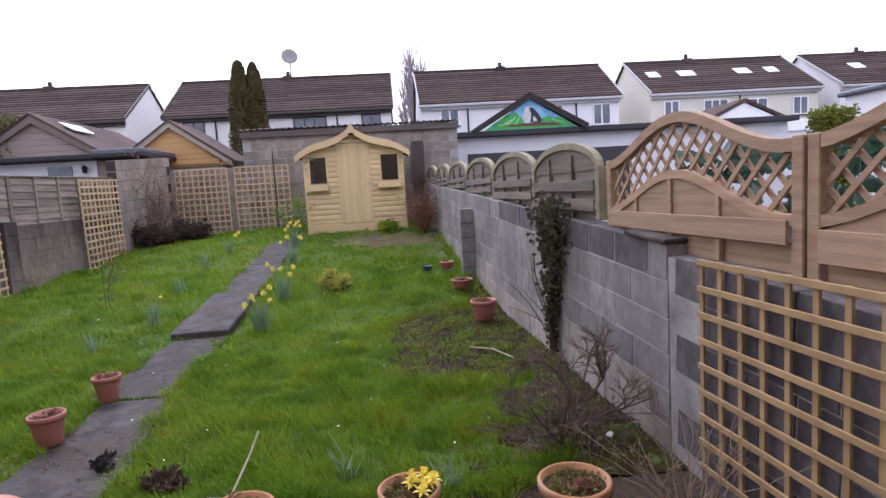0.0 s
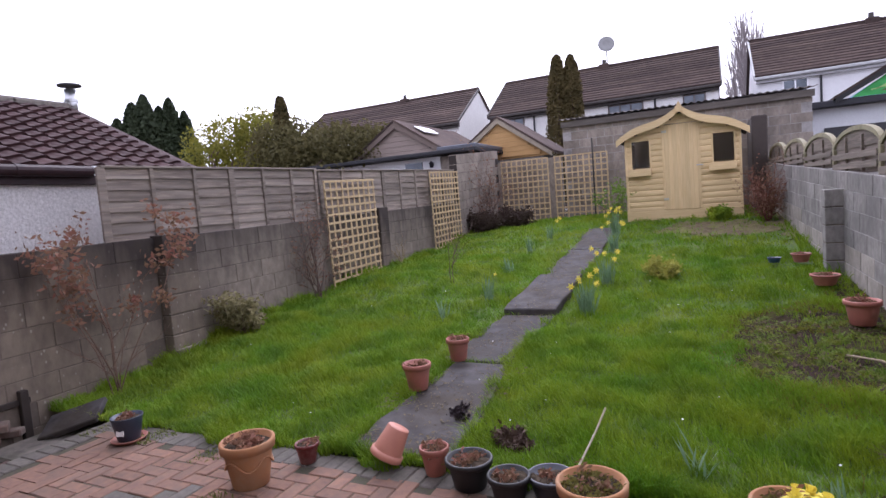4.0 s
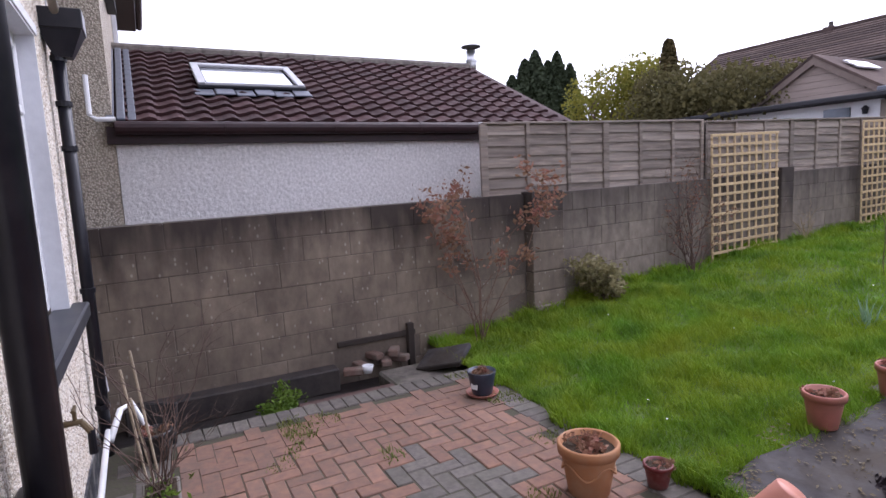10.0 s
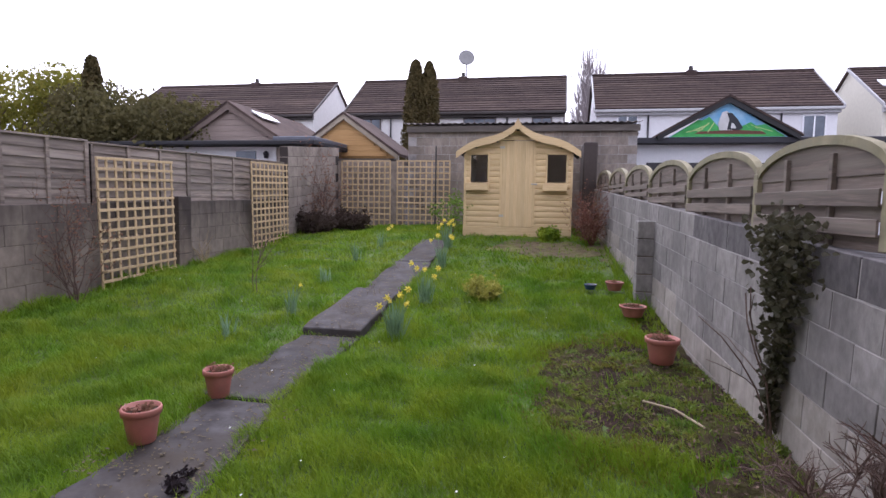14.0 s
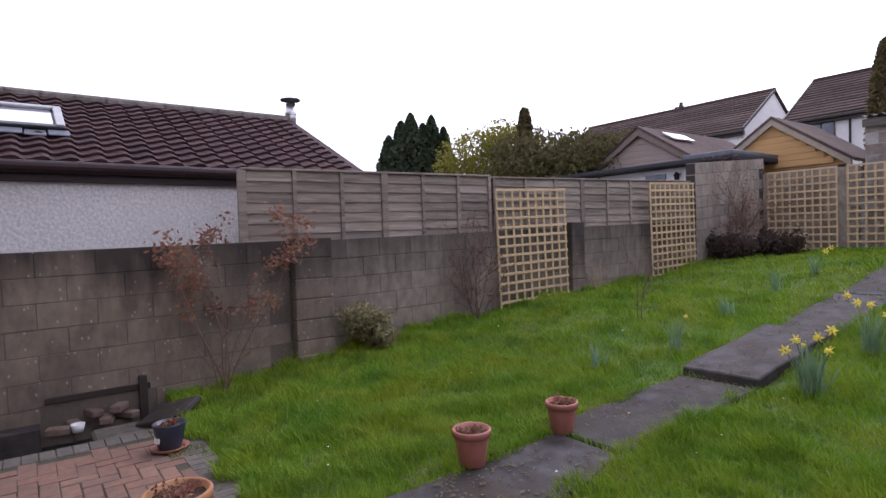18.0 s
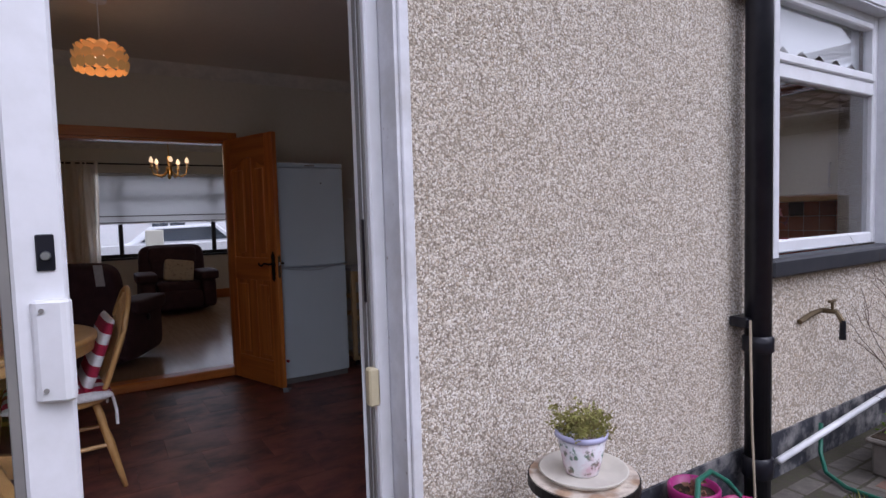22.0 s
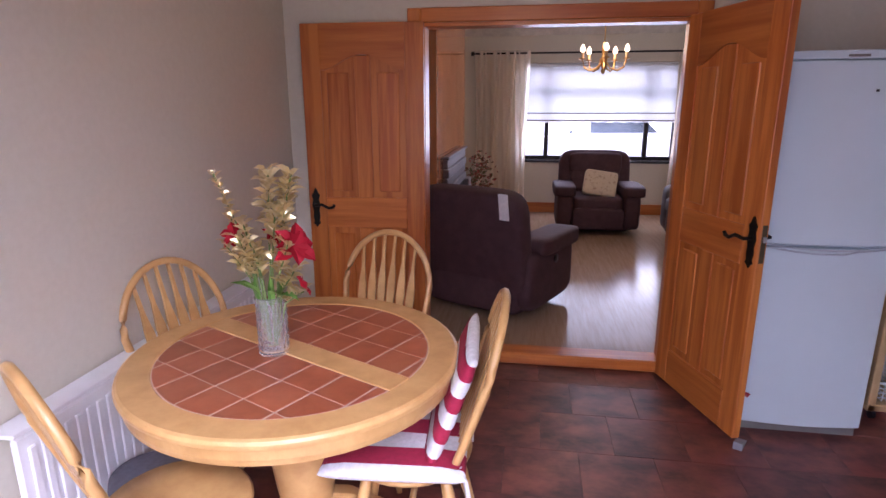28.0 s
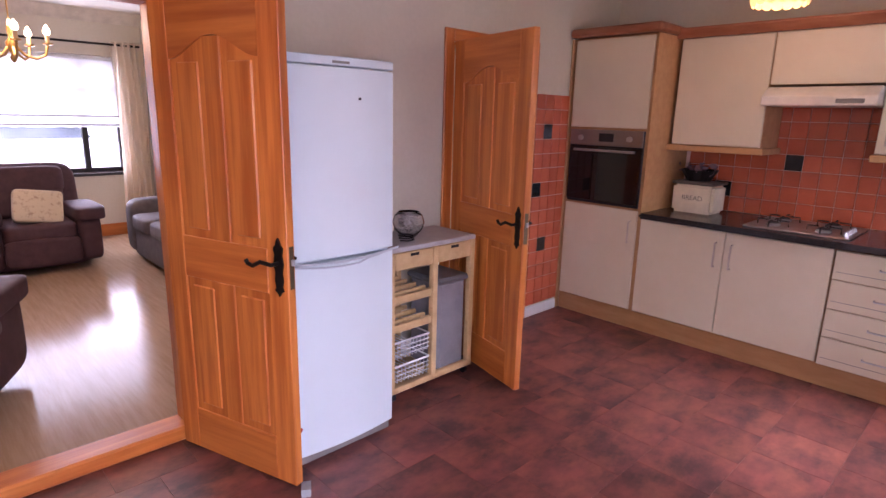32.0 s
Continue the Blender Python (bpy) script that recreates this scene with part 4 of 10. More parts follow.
# ---- garden shed ----
SX0, SX1, SY, SZ = -1.91, 0.30, 12.71, 0.92
EAVE, APEX = 2.60, 3.20
SXC = (SX0 + SX1) / 2
shed = thing("garden_shed", pose(0, 0, 0), "new pale timber garden shed with a shaped gable roof", "shed")
DL, DR = -1.12, -0.49
WIN1, WIN2 = (-1.77, -1.42, 2.03, 2.575), (-0.20, 0.17, 2.03, 2.575)


def gable_z(x):
    """Height of the boards, which end behind the bargeboards."""
    f = max(0.0, 1 - abs(x - SXC) / ((SX1 - SX0) / 2 + 0.15))
    return EAVE - 0.0 + (APEX - EAVE - 0.02) * (f + 0.085 * math.sin(2 * math.pi * f))


z = SZ + 0.02
while z < APEX - 0.06:
    zt = z + 0.118
    for a, b in ((SX0, DL - 0.03), (DR + 0.03, SX1)) if z < 2.86 else ((SX0, SX1),):
        spans = [(a, b)]
        for w in (WIN1, WIN2):
            nxt = []
            for s0, s1 in spans:
                if w[2] - 0.03 < z + 0.06 < w[3] + 0.02 and s0 < w[0] and s1 > w[1]:
                    nxt += [(s0, w[0]), (w[1], s1)]
                else:
                    nxt.append((s0, s1))
            spans = nxt
        for s0, s1 in spans:
            # keep under the gable
            while s0 < s1 and gable_z(s0) < zt:
                s0 += 0.02
            while s1 > s0 and gable_z(s1) < zt:
                s1 -= 0.02
            if s1 - s0 > 0.05:
                prof = [(-0.010, 0), (-0.022, 0.02), (-0.027, 0.06), (-0.022, 0.1), (-0.008, 0.118), (0.01, 0.118), (0.01, 0)]
                bm = bmesh.new()
                la = [bm.verts.new((s0, SY + y, z + h)) for y, h in prof]
                lb = [bm.verts.new((s1, SY + y, z + h)) for y, h in prof]
                bm.faces.new(la)
                bm.faces.new(lb)
                for q in range(len(prof)):
                    w = (q + 1) % len(prof)
                    bm.faces.new((la[q], la[w], lb[w], lb[q]))
                bmesh.ops.recalc_face_normals(bm, faces=bm.faces)
                part("log_board", bm, TIMBER_NEW, shed)
    z = zt
part("skirt_board", box(SX0 - 0.01, SX1 + 0.01, SY - 0.035, SY - 0.005, SZ - 0.03, SZ + 0.17, 0.006), TIMBER_NEW, shed)
for xa, xb in ((SX0 - 0.005, SX0 + 0.04), (SX1 - 0.04, SX1 + 0.005)):
    part("corner_post", box(xa, xb, SY - 0.032, SY + 0.03, SZ, EAVE, 0.004), TIMBER_NEW_V, shed)
sdoor = part("door", box(DL, DR, SY - 0.03, SY, SZ + 0.17, 2.86, 0.004), TIMBER_NEW_V, shed, "vertical boarded timber door")
for k in range(8):
    xa = DL + 0.005 + (DR - DL - 0.01) * k / 8
    part("door_board", box(xa + 0.0008, xa + (DR - DL - 0.01) / 8 - 0.0008, SY - 0.042, SY - 0.03, SZ + 0.18, 2.85, 0.003), TIMBER_NEW_V, sdoor)
part("bolt", moved(cyl(0.012, 0.012, 0, 0.12, 8), pose(DR - 0.03, SY - 0.05, 1.98, 0, 90, 0)), mat("zinc", (0.45, 0.45, 0.46), 0.4, 0.9, scale=20), sdoor, "zinc door bolt")
for z in (1.3, 2.7):
    part("hinge", box(DL - 0.05, DL + 0.05, SY - 0.047, SY - 0.042, z, z + 0.05, 0.002), mat("zinc_hinge", (0.5, 0.48, 0.4), 0.5, 0.8, scale=20), sdoor)
for xa, xb in ((DL - 0.05, DL), (DR, DR + 0.05)):
    part("door_trim", box(xa, xb, SY - 0.04, SY, SZ + 0.2, 2.9, 0.004), TIMBER_NEW_V, shed)
part("door_trim", box(DL - 0.05, DR + 0.05, SY - 0.045, SY, 2.87, 2.95, 0.004), TIMBER_NEW, shed)
for wx0, wx1, wz0, wz1 in (WIN1, WIN2):
    w = part("window", box(wx0, wx1, SY - 0.006, SY - 0.002, wz0, wz1), GLASS_SHED, shed, "dark unglazed-looking shed window")
    for a in ((wx0 - .035, wx0, wz0 - .03, wz1 + .03), (wx1, wx1 + .035, wz0 - .03, wz1 + .03), (wx0, wx1, wz1, wz1 + .035)):
        part("frame", box(a[0], a[1], SY - 0.034, SY, a[2], a[3], 0.004), TIMBER_NEW_V, w)
    bx = part("window_box", box(wx0 - 0.09, wx1 + 0.03, SY - 0.17, SY - 0.03, wz0 - 0.19, wz0 - 0.03, 0.006), TIMBER_NEW, shed)
for s in (-1, 1):
    # shaped bargeboard: a curve from the eave to the apex
    pts = []
    for k in range(15):
        f = k / 14
        x = SXC + s * ((SX1 - SX0) / 2 + 0.15) * (1 - f)
        zz = EAVE + 0.03 + (APEX - EAVE - 0.02) * (f + 0.085 * math.sin(2 * math.pi * f))
        pts.append((x, zz))
    outline = pts + [(x, zz - 0.13 - 0.02 * math.sin(math.pi * k / 14)) for k, (x, zz) in reversed(list(enumerate(pts)))]
    part("bargeboard", prism(outline, SY - 0.20, SY - 0.165, m=UPRIGHT_X), TIMBER_NEW, shed, "curved timber bargeboard")
    roof = [(x, zz) for x, zz in pts] + [(x, zz - 0.03) for x, zz in reversed(pts)]
    part("roof", prism(roof, SY - 0.165, SY + 1.65, m=UPRIGHT_X), mat("roof_felt", (0.03, 0.03, 0.033), 0.9, scale=40, bump=0.002), shed, "dark felt roof")
part("finial", prism([(SXC - .07, APEX - .13), (SXC + .07, APEX - .13), (SXC + .07, APEX - .03), (SXC, APEX + .09), (SXC - .07, APEX - .03)], SY - 0.225, SY - 0.2, m=UPRIGHT_X), TIMBER_NEW_V, shed)
for xa, xb in ((SX0, SX0 + 0.02), (SX1 - 0.02, SX1)):
    part("side_wall", box(xa, xb, SY + 0.012, SY + 1.6, SZ, EAVE, 0.003), TIMBER_NEW, shed)
part("back_wall", box(SX0 + .02, SX1 - .02, SY + 1.58, SY + 1.6, SZ, EAVE + 0.3), TIMBER_NEW, shed)
part("shed_floor", box(SX0 + .02, SX1 - .02, SY + 0.012, SY + 1.58, SZ - 0.04, SZ + 0.02), TIMBER_NEW, shed)

# ---- neighbour's extension ----
GUTTER = mat("brown_gutter", (0.03, 0.012, 0.014), 0.5, scale=10, c2=(0.02, 0.009, 0.011), spec=0.3)
RIDGE_GREY = mat("weathered_ridge", (0.17, 0.15, 0.13), 0.9, c2=(0.10, 0.085, 0.075), scale=14, bump=0.003, spread=0.12)
LEAD = mat("lead_flashing", (0.12, 0.13, 0.16), 0.5, 0.3, scale=12, bump=0.003)
STEEL = mat("steel_flue", (0.55, 0.56, 0.58), 0.3, 0.9, scale=20)
EX, EY0, EY1, EZ = -6.66, 0.225, 5.55, 2.34      # eaves line
RX, RZ, RY1 = -9.30, 3.55, 5.55
ext = thing("neighbour_extension", pose(0, 0, 0), "neighbour's white rendered extension with a brown tiled roof", "house")
part("wall", box(-11.9, -6.74, EY0, 5.5, -0.4, 2.30), RENDER_WHITE, ext, "rough white rendered wall")
slope = (RZ - EZ) / (EX - RX)
# pantiles in rows, each with a rolled profile
rows_n, pitch = 13, (EX - RX) / 13


def tile_mesh(w, length):
    bm = bmesh.new()
    prof = [(-w / 2, 0.0), (-w * 0.30, -0.012), (-w * 0.05, 0.0), (w * 0.12, 0.016), (w * 0.3, 0.026), (w * 0.46, 0.018), (w / 2 + 0.012, 0.006)]
    up = [bm.verts.new((0, y, z)) for y, z in prof]
    lo = [bm.verts.new((length * 1.1, y, z + 0.036)) for y, z in prof]
    lo2 = [bm.verts.new((length * 1.1, y, z - 0.006)) for y, z in prof]
    for a, b in zip(range(len(prof) - 1), range(1, len(prof))):
        bm.faces.new((up[a], up[b], lo[b], lo[a]))
        bm.faces.new((lo[a], lo[b], lo2[b], lo2[a]))
    bmesh.ops.recalc_face_normals(bm, faces=bm.faces)
    me = mesh(bm, "tile")
    me.materials.append(ROOF_BROWN)
    return me


roof = part("roof", moved(box(0, (EX - RX) / math.cos(math.atan(slope)), EY0, EY1, -0.06, -0.035), Matrix.Translation((RX, 0, RZ)) @ Matrix.Rotation(math.atan(slope), 4, "Y")), ROOF_BROWN, ext, "brown interlocking roof tiles")
tw = 0.245
length = pitch / math.cos(math.atan(slope))
tm = tile_mesh(tw, length)
tilt = Matrix.Rotation(math.atan(slope), 4, "Y")
extra = bmesh.new()
count = 0
for r in range(rows_n):
    x = RX + r * pitch
    z = RZ - slope * (x - RX)
    y = 0.45
    while y < 5.45:
        sm = Matrix.Translation((x, y, z)) @ tilt
        if count < 298:
            part("tile", tm, None, roof, m=sm)
            count += 1
        else:
            tmp = bmesh.new()
            tmp.from_mesh(tm)
            join(extra, moved(tmp, sm))
        y += tw
    for k in range(3):
        part("flashing", moved(box(0, length * 1.05, -0.035, 0.035, 0.0, 0.03, 0.008), Matrix.Translation((x, 0.2 + 0.09 * k, z + 0.012 * (k % 2))) @ tilt), LEAD, ext)
tagged(part("tiles", extra, ROOF_BROWN, roof, "brown roof tiles"), kind="stuff")
# gable end slope on the far side
part("hip_roof", moved(box(0, (EX - RX) / math.cos(math.atan(slope)), 5.45, 5.62, -0.06, 0.03, 0.01), Matrix.Translation((RX, 0, RZ)) @ tilt), ROOF_BROWN, ext)
part("back_roof", moved(box(-2.9, 0, EY0, EY1, -0.06, 0.0), Matrix.Translation((RX, 0, RZ)) @ Matrix.Rotation(-math.atan(slope), 4, "Y")), ROOF_BROWN, ext)
part("gable", prism([(-11.9, 2.2), (-6.74, 2.2), (RX, RZ - 0.08)], 5.3, 5.5, m=UPRIGHT_X), RENDER_WHITE, ext)
for k in range(14):
    part("ridge_tile", moved(cyl(0.10, 0.10, -0.21, 0.21, 12), Matrix.Translation((RX, 0.35 + k * 0.385, RZ - 0.015)) @ Matrix.Rotation(math.pi / 2, 4, "X")), RIDGE_GREY, ext)
part("fascia", box(EX - 0.05, EX + 0.0, 0.16, 5.4, 2.14, 2.30, 0.004), GUTTER, ext)
part("gutter", moved(cyl(0.062, 0.062, 0, 3.87, 12), Matrix.Translation((EX + 0.07, 0.24, 2.28)) @ Matrix.Rotation(-math.pi / 2, 4, "X")), GUTTER, ext, "brown half-round gutter")
for y in (1.2, 2.3, 3.3):
    part("gutter_joint", moved(cyl(0.067, 0.067, -0.03, 0.03, 12), Matrix.Translation((EX + 0.07, y, 2.28)) @ Matrix.Rotation(-math.pi / 2, 4, "X")), GUTTER, ext)
part("gutter_end", box(EX + 0.02, EX + 0.12, 4.06, 4.12, 2.23, 2.34, 0.004), PLASTIC_WHITE, ext)
# roof window
rw_at = Matrix.Translation((-8.38, 0, RZ - slope * (-8.38 - RX))) @ tilt
RW_DARK = mat("dark_glazing_bar", (0.03, 0.032, 0.038), 0.45, scale=8)
rw = part("roof_window", moved(box(0.0, 0.86, 1.08, 2.22, 0.02, 0.07, 0.01), rw_at), RW_DARK, ext, "roof window in a pale metal frame")
part("pane", moved(box(0.07, 0.79, 1.16, 2.14, 0.071, 0.077), rw_at), mat("sky_pane", (0.75, 0.78, 0.82), 0.03, 0.85, scale=3, c2=(0.72, 0.75, 0.8)), rw, "glass reflecting the bright sky")
RW_PALE = mat("pale_metal_frame", (0.42, 0.42, 0.44), 0.4, 0.3, scale=6)
for a in ((-0.03, 0.06, 1.05, 2.25), (0.0, 0.86, 1.05, 1.14), (0.0, 0.86, 2.16, 2.25)):
    part("frame", moved(box(a[0], a[1], a[2], a[3], 0.075, 0.115, 0.008), rw_at), RW_PALE, rw)
part("sill", moved(box(0.80, 0.90, 1.05, 2.25, 0.06, 0.10, 0.008), rw_at), RW_DARK, rw)
for k in range(6):
    part("apron", moved(box(0.90, 1.10, 1.0 + k * 0.215, 1.205 + k * 0.215, 0.03 + 0.012 * (k % 2), 0.05 + 0.012 * (k % 2), 0.008), rw_at), LEAD, rw)
flue = thing("flue", pose(-9.3, 5.64, 3.4), "steel stove flue with a dark cap", "flue")
part("pipe", cyl(0.085, 0.085, 0, 0.45, 16), STEEL, flue, smooth=True)
part("collar", cyl(0.1, 0.1, 0.25, 0.29, 16), STEEL, flue)
part("cap", lathe([(0.0, 0.56), (0.17, 0.52), (0.17, 0.5), (0.0, 0.5)], 16), mat("flue_cap", (0.05, 0.05, 0.05), 0.5, 0.5, scale=10), flue, "dark rain cap")

# ---- neighbour's house behind ----
nb = thing("neighbour_house", pose(0, 0, 0), "pebbledashed two-storey neighbouring house with brown gutters", "house")
part("wall", box(-16.0, -6.75, -8.0, 0.22, -0.3, 5.5), PEBBLE_OLD, nb, "brown-grey pebbledashed wall")
def window_unit(parent, x0, x1, y, z0, z1, mull=(), face=1, glassm=None, frame=None):
    w = part("window", box(x0, x1, y - 0.004 * face, y + 0.004 * face, z0, z1) if face > 0 else box(x0, x1, y - 0.004, y + 0.004, z0, z1), glassm or FAR_GLASS, parent)
    f = frame or PLASTIC_WHITE
    t = min(0.07, (x1 - x0) * 0.1)
    for a in [(x0 - t, x0, z0 - t, z1 + t), (x1, x1 + t, z0 - t, z1 + t), (x0, x1, z1, z1 + t), (x0, x1, z0 - t, z0)] + [(x0 + (x1 - x0) * k - t / 2, x0 + (x1 - x0) * k + t / 2, z0, z1) for k in mull]:
        part("frame", box(a[0], a[1], min(y, y + 0.05 * face), max(y, y + 0.05 * face), a[2], a[3]), f, w)
    part("sill", box(x0 - 0.12, x1 + 0.12, min(y, y + 0.1 * face), max(y, y + 0.1 * face), z0 - t - 0.07, z0 - t), SILL_DARK, w)
    return w
window_unit(nb, -9.1, -7.75, 0.225, 4.1, 5.0, (0.5,))
window_unit(nb, -12.6, -11.2, 0.225, 4.1, 5.0, (0.5,))
part("downpipe", cyl(0.05, 0.05, 0.6, 5.4, 12, m=Matrix.Translation((-6.68, -0.17, 0))), PLASTIC_BLACK, nb, "dark grey soil pipe")
for z in (1.7, 2.2, 3.1):
    part("pipe_collar", cyl(0.06, 0.06, z, z + 0.1, 12, m=Matrix.Translation((-6.68, -0.17, 0))), PLASTIC_BLACK, nb)
part("waste_pipe", tube([(-6.66, 0.05, 2.75), (-6.62, 0.05, 2.4), (-6.62, 0.1, 2.36), (-6.62, 0.25, 2.36)], 0.022, 8), PLASTIC_WHITE, nb)
part("eaves_board", box(-16.0, -6.4, 0.22, 0.62, 5.4, 5.62, 0.02), GUTTER, nb)
part("gutter", moved(cyl(0.07, 0.07, 0, 9.4, 10), Matrix.Translation((-16, 0.68, 5.5)) @ Matrix.Rotation(math.pi / 2, 4, "Y")), GUTTER, nb)
part("roof", moved(box(-16.1, -6.3, 0, 5.2, -0.05, 0.05), Matrix.Translation((0, 0.7, 5.55)) @ Matrix.Rotation(math.radians(180 - 33), 4, "X")), ROOF_GREY, nb)

# ---- own roof line above the rear wall ----
own = thing("house_eaves", pose(0, 0, 0), "brown eaves and gutter of the pebbledashed house", "eaves", kind="structure")
part("soffit", box(-5.2, 1.9, 0.0, 0.4, 5.35, 5.45), GUTTER, own)
part("own_roof", moved(box(-5.3, 1.9, -0.1, 5.5, -0.05, 0.05), Matrix.Translation((0, 0.45, 5.5)) @ Matrix.Rotation(math.radians(180 - 33), 4, "X")), ROOF_GREY, own)
part("own_roof_back", box(-5.2, 1.9, -8.7, -0.3, 5.4, 5.5), ROOF_GREY, own)

# ---- buildings at the garden's end ----
bb = thing("block_outbuilding", pose(0, 0, 0), "grey concrete block outbuilding with a corrugated roof edge", "outbuilding")
core = part("wall", box(-3.93, 1.9, 15.703, 18.5, 0.2, 3.52), MORTAR_GREY, bb)
blk = piece_mesh("block", 0.44, 0.1, 0.215, 0.004, BLOCK_TAN)
for r in range(12):
    for k in range(13):
        x = -3.93 + 0.22 + k * 0.45 + (0.225 if r % 2 else 0.0)
        if x < 1.7:
            part("block", blk, None, core, m=pose(x + (0.0 if r % 2 else -0.0), 15.75, 3.5 - r * 0.225, rnd.uniform(-.3, .3), 0, rnd.uniform(-.4, .4)))
bm = bmesh.new()
prev = None
for k in range(121):
    x = -4.0 + 6.0 * k / 120
    z = 3.62 + 0.022 * math.sin(k * 1.9)
    ring = [bm.verts.new((x, 15.55, z - 0.012)), bm.verts.new((x, 18.6, z + 0.3)), bm.verts.new((x, 15.55, z))]
    if prev:
        bm.faces.new((prev[2], ring[2], ring[1], prev[1]))
        bm.faces.new((prev[0], ring[0], ring[2], prev[2]))
    prev = ring
part("corrugated_roof", bm, mat("old_corrugated", (0.07, 0.055, 0.05), 0.85, c2=(0.12, 0.10, 0.09), scale=9, bump=0.003), bb, "dark corrugated sheet roof")
part("fascia_board", box(-3.95, 1.95, 15.6, 15.64, 3.40, 3.56, 0.004), mat("old_board", (0.10, 0.085, 0.075), 0.9, scale=6, stretch=(0.6, 6, 6), stain=(0.2, 0.18, 0.16), sscale=3), bb)

put("wall_end_garden", box(-5.75, -3.94, 15.3, 15.5, 0.4, 2.62), BLOCK_TAN, "grey block wall behind the trellis panels", "wall", "structure")
put("wall_behind_shed", box(0.55, 0.85, 13.9, 15.69, 0.3, 2.95, 0.02), BLOCK_LIGHT, "tall rough grey wall beside the shed", "wall", "structure")

ORANGE_WOOD = mat("orange_cladding", (0.48, 0.29, 0.115), 0.7, c2=(0.40, 0.23, 0.085), scale=4, stretch=(0.5, 6, 6), spread=0.1)
tg = thing("timber_outbuilding", pose(0, 0, 0), "small outbuilding with an orange timber clad gable", "outbuilding")
part("wall", box(-7.5, -5.0, 17.5, 20, 0.5, 2.9), BLOCK_GREY, tg)
part("gable_back", prism([(-6.4 - 1.6, 2.86), (-6.4 + 1.6, 2.86), (-6.4, 4.1)], 17.465, 17.52, m=UPRIGHT_X), ORANGE_WOOD, tg)
for r in range(7):
    z = 2.92 + r * 0.16
    half = 1.42 * (1 - (z + 0.08 - 2.92) / 1.22)
    if half > 0.1:
        part("board", box(-6.4 - half, -6.4 + half, 17.42, 17.46, z, z + 0.155, 0.005), ORANGE_WOOD, tg)
for s in (-1, 1):
    part("bargeboard", prism([(-6.4, 4.18), (-6.4, 4.02), (-6.4 + s * 1.72, 2.80), (-6.4 + s * 1.72, 2.96)], 17.3, 17.4, m=UPRIGHT_X), mat("grey_barge%d" % (s + 1), (0.34, 0.29, 0.22), 0.8, scale=8), tg)
    part("roof", prism([(-6.4, 4.25), (-6.4, 4.18), (-6.4 + s * 1.8, 2.9), (-6.4 + s * 1.8, 2.98)], 17.28, 20, m=UPRIGHT_X), ROOF_GREY, tg)

wg = thing("white_garage", pose(0, 0, 0), "white garage with black flat roof and boarded gable", "garage")
part("wall", box(-14.5, -7.6, 15.4, 20, 0.2, 3.02), WHITE_PAINT, wg)
part("side_wall", box(-7.599, -5.9, 15.42, 15.6, 0.2, 3.0), BLOCK_TAN, wg)
part("flat_roof", box(-14.8, -6.3, 15.0, 20, 3.04, 3.16, 0.02), mat("black_felt", (0.015, 0.015, 0.02), 0.7, scale=20), wg, "black felt roof edge")
part("flashing_roof", box(-7.55, -6.32, 15.1, 20, 3.16, 3.27, 0.02), LEAD, wg)
gz, gx = 4.36, -9.5
for r in range(6):
    z = 3.22 + r * 0.17
    half = 1.55 * (1 - (z + 0.1 - 3.22) / 1.1)
    if half > 0.1:
        part("board", box(gx - half, gx + half, 16.22, 16.26, z, z + 0.165, 0.005), mat("pinkish_board%d" % r, (0.30, 0.24, 0.21), 0.8, scale=5, stretch=(0.5, 6, 6)), wg)
for s in (-1, 1):
    part("bargeboard", prism([(gx, gz), (gx, gz - 0.2), (gx + s * 1.75, 3.1), (gx + s * 1.75, 3.3)], 16.1, 16.2, m=UPRIGHT_X), mat("brown_barge%d" % (s + 1), (0.17, 0.13, 0.11), 0.8, scale=8), wg)
    part("gable_roof", prism([(gx, gz + 0.07), (gx, gz), (gx + s * 1.8, 3.2), (gx + s * 1.8, 3.28)], 16.08, 21, m=UPRIGHT_X), ROOF_GREY, wg)
part("roof_window", moved(box(0.5, 0.95, 0.4, 1.5, 0.03, 0.07), Matrix.Translation((gx, 16.2, gz + 0.06)) @ Matrix.Rotation(math.atan(1.08 / 1.8), 4, "Y")), mat("bright_pane", (0.8, 0.82, 0.85), 0.05, 0.7, scale=3), wg)
part("window", box(-8.8, -8.2, 15.37, 15.4, 2.6, 2.9), DARK_GLASS, wg)
part("wall_lantern", lathe([(0, 0), (.05, 0), (.07, .12), (.09, .13), (.02, .2), (0, .2)], 10, m=pose(-7.85, 15.3, 2.7)), PLASTIC_BLACK, wg, "black wall lantern")

# outbuilding with the painted gable
mu = thing("mural_outbuilding", pose(0, 0, 0), "white outbuilding with a painted green and blue gable", "outbuilding")
part("wall", box(1.35, 14.0, 18.95, 23, 0.2, 3.38), WHITE_PAINT, mu)
part("flat_roof", box(1.1, 14.2, 18.6, 23, 3.38, 3.56, 0.02), mat("mural_felt", (0.02, 0.02, 0.028), 0.6, scale=20), mu, "black flat roof edge")
part("window", box(1.5, 2.2, 18.92, 18.95, 2.5, 3.2), DARK_GLASS, mu)
part("garage_door", box(2.6, 8.2, 18.91, 18.95, 1.0, 2.85), mat("dark_panel", (0.035, 0.035, 0.04), 0.6, scale=8), mu)
MK, MX, MZ = 0.8, 4.72, 3.56      # size and middle of the painted gable


def painted(name, pts, depth, material, label=""):
    part(name, prism([(MX + MK * x, MZ + MK * z) for x, z in pts], depth, depth + 0.006, m=UPRIGHT_X), material, mu, label)


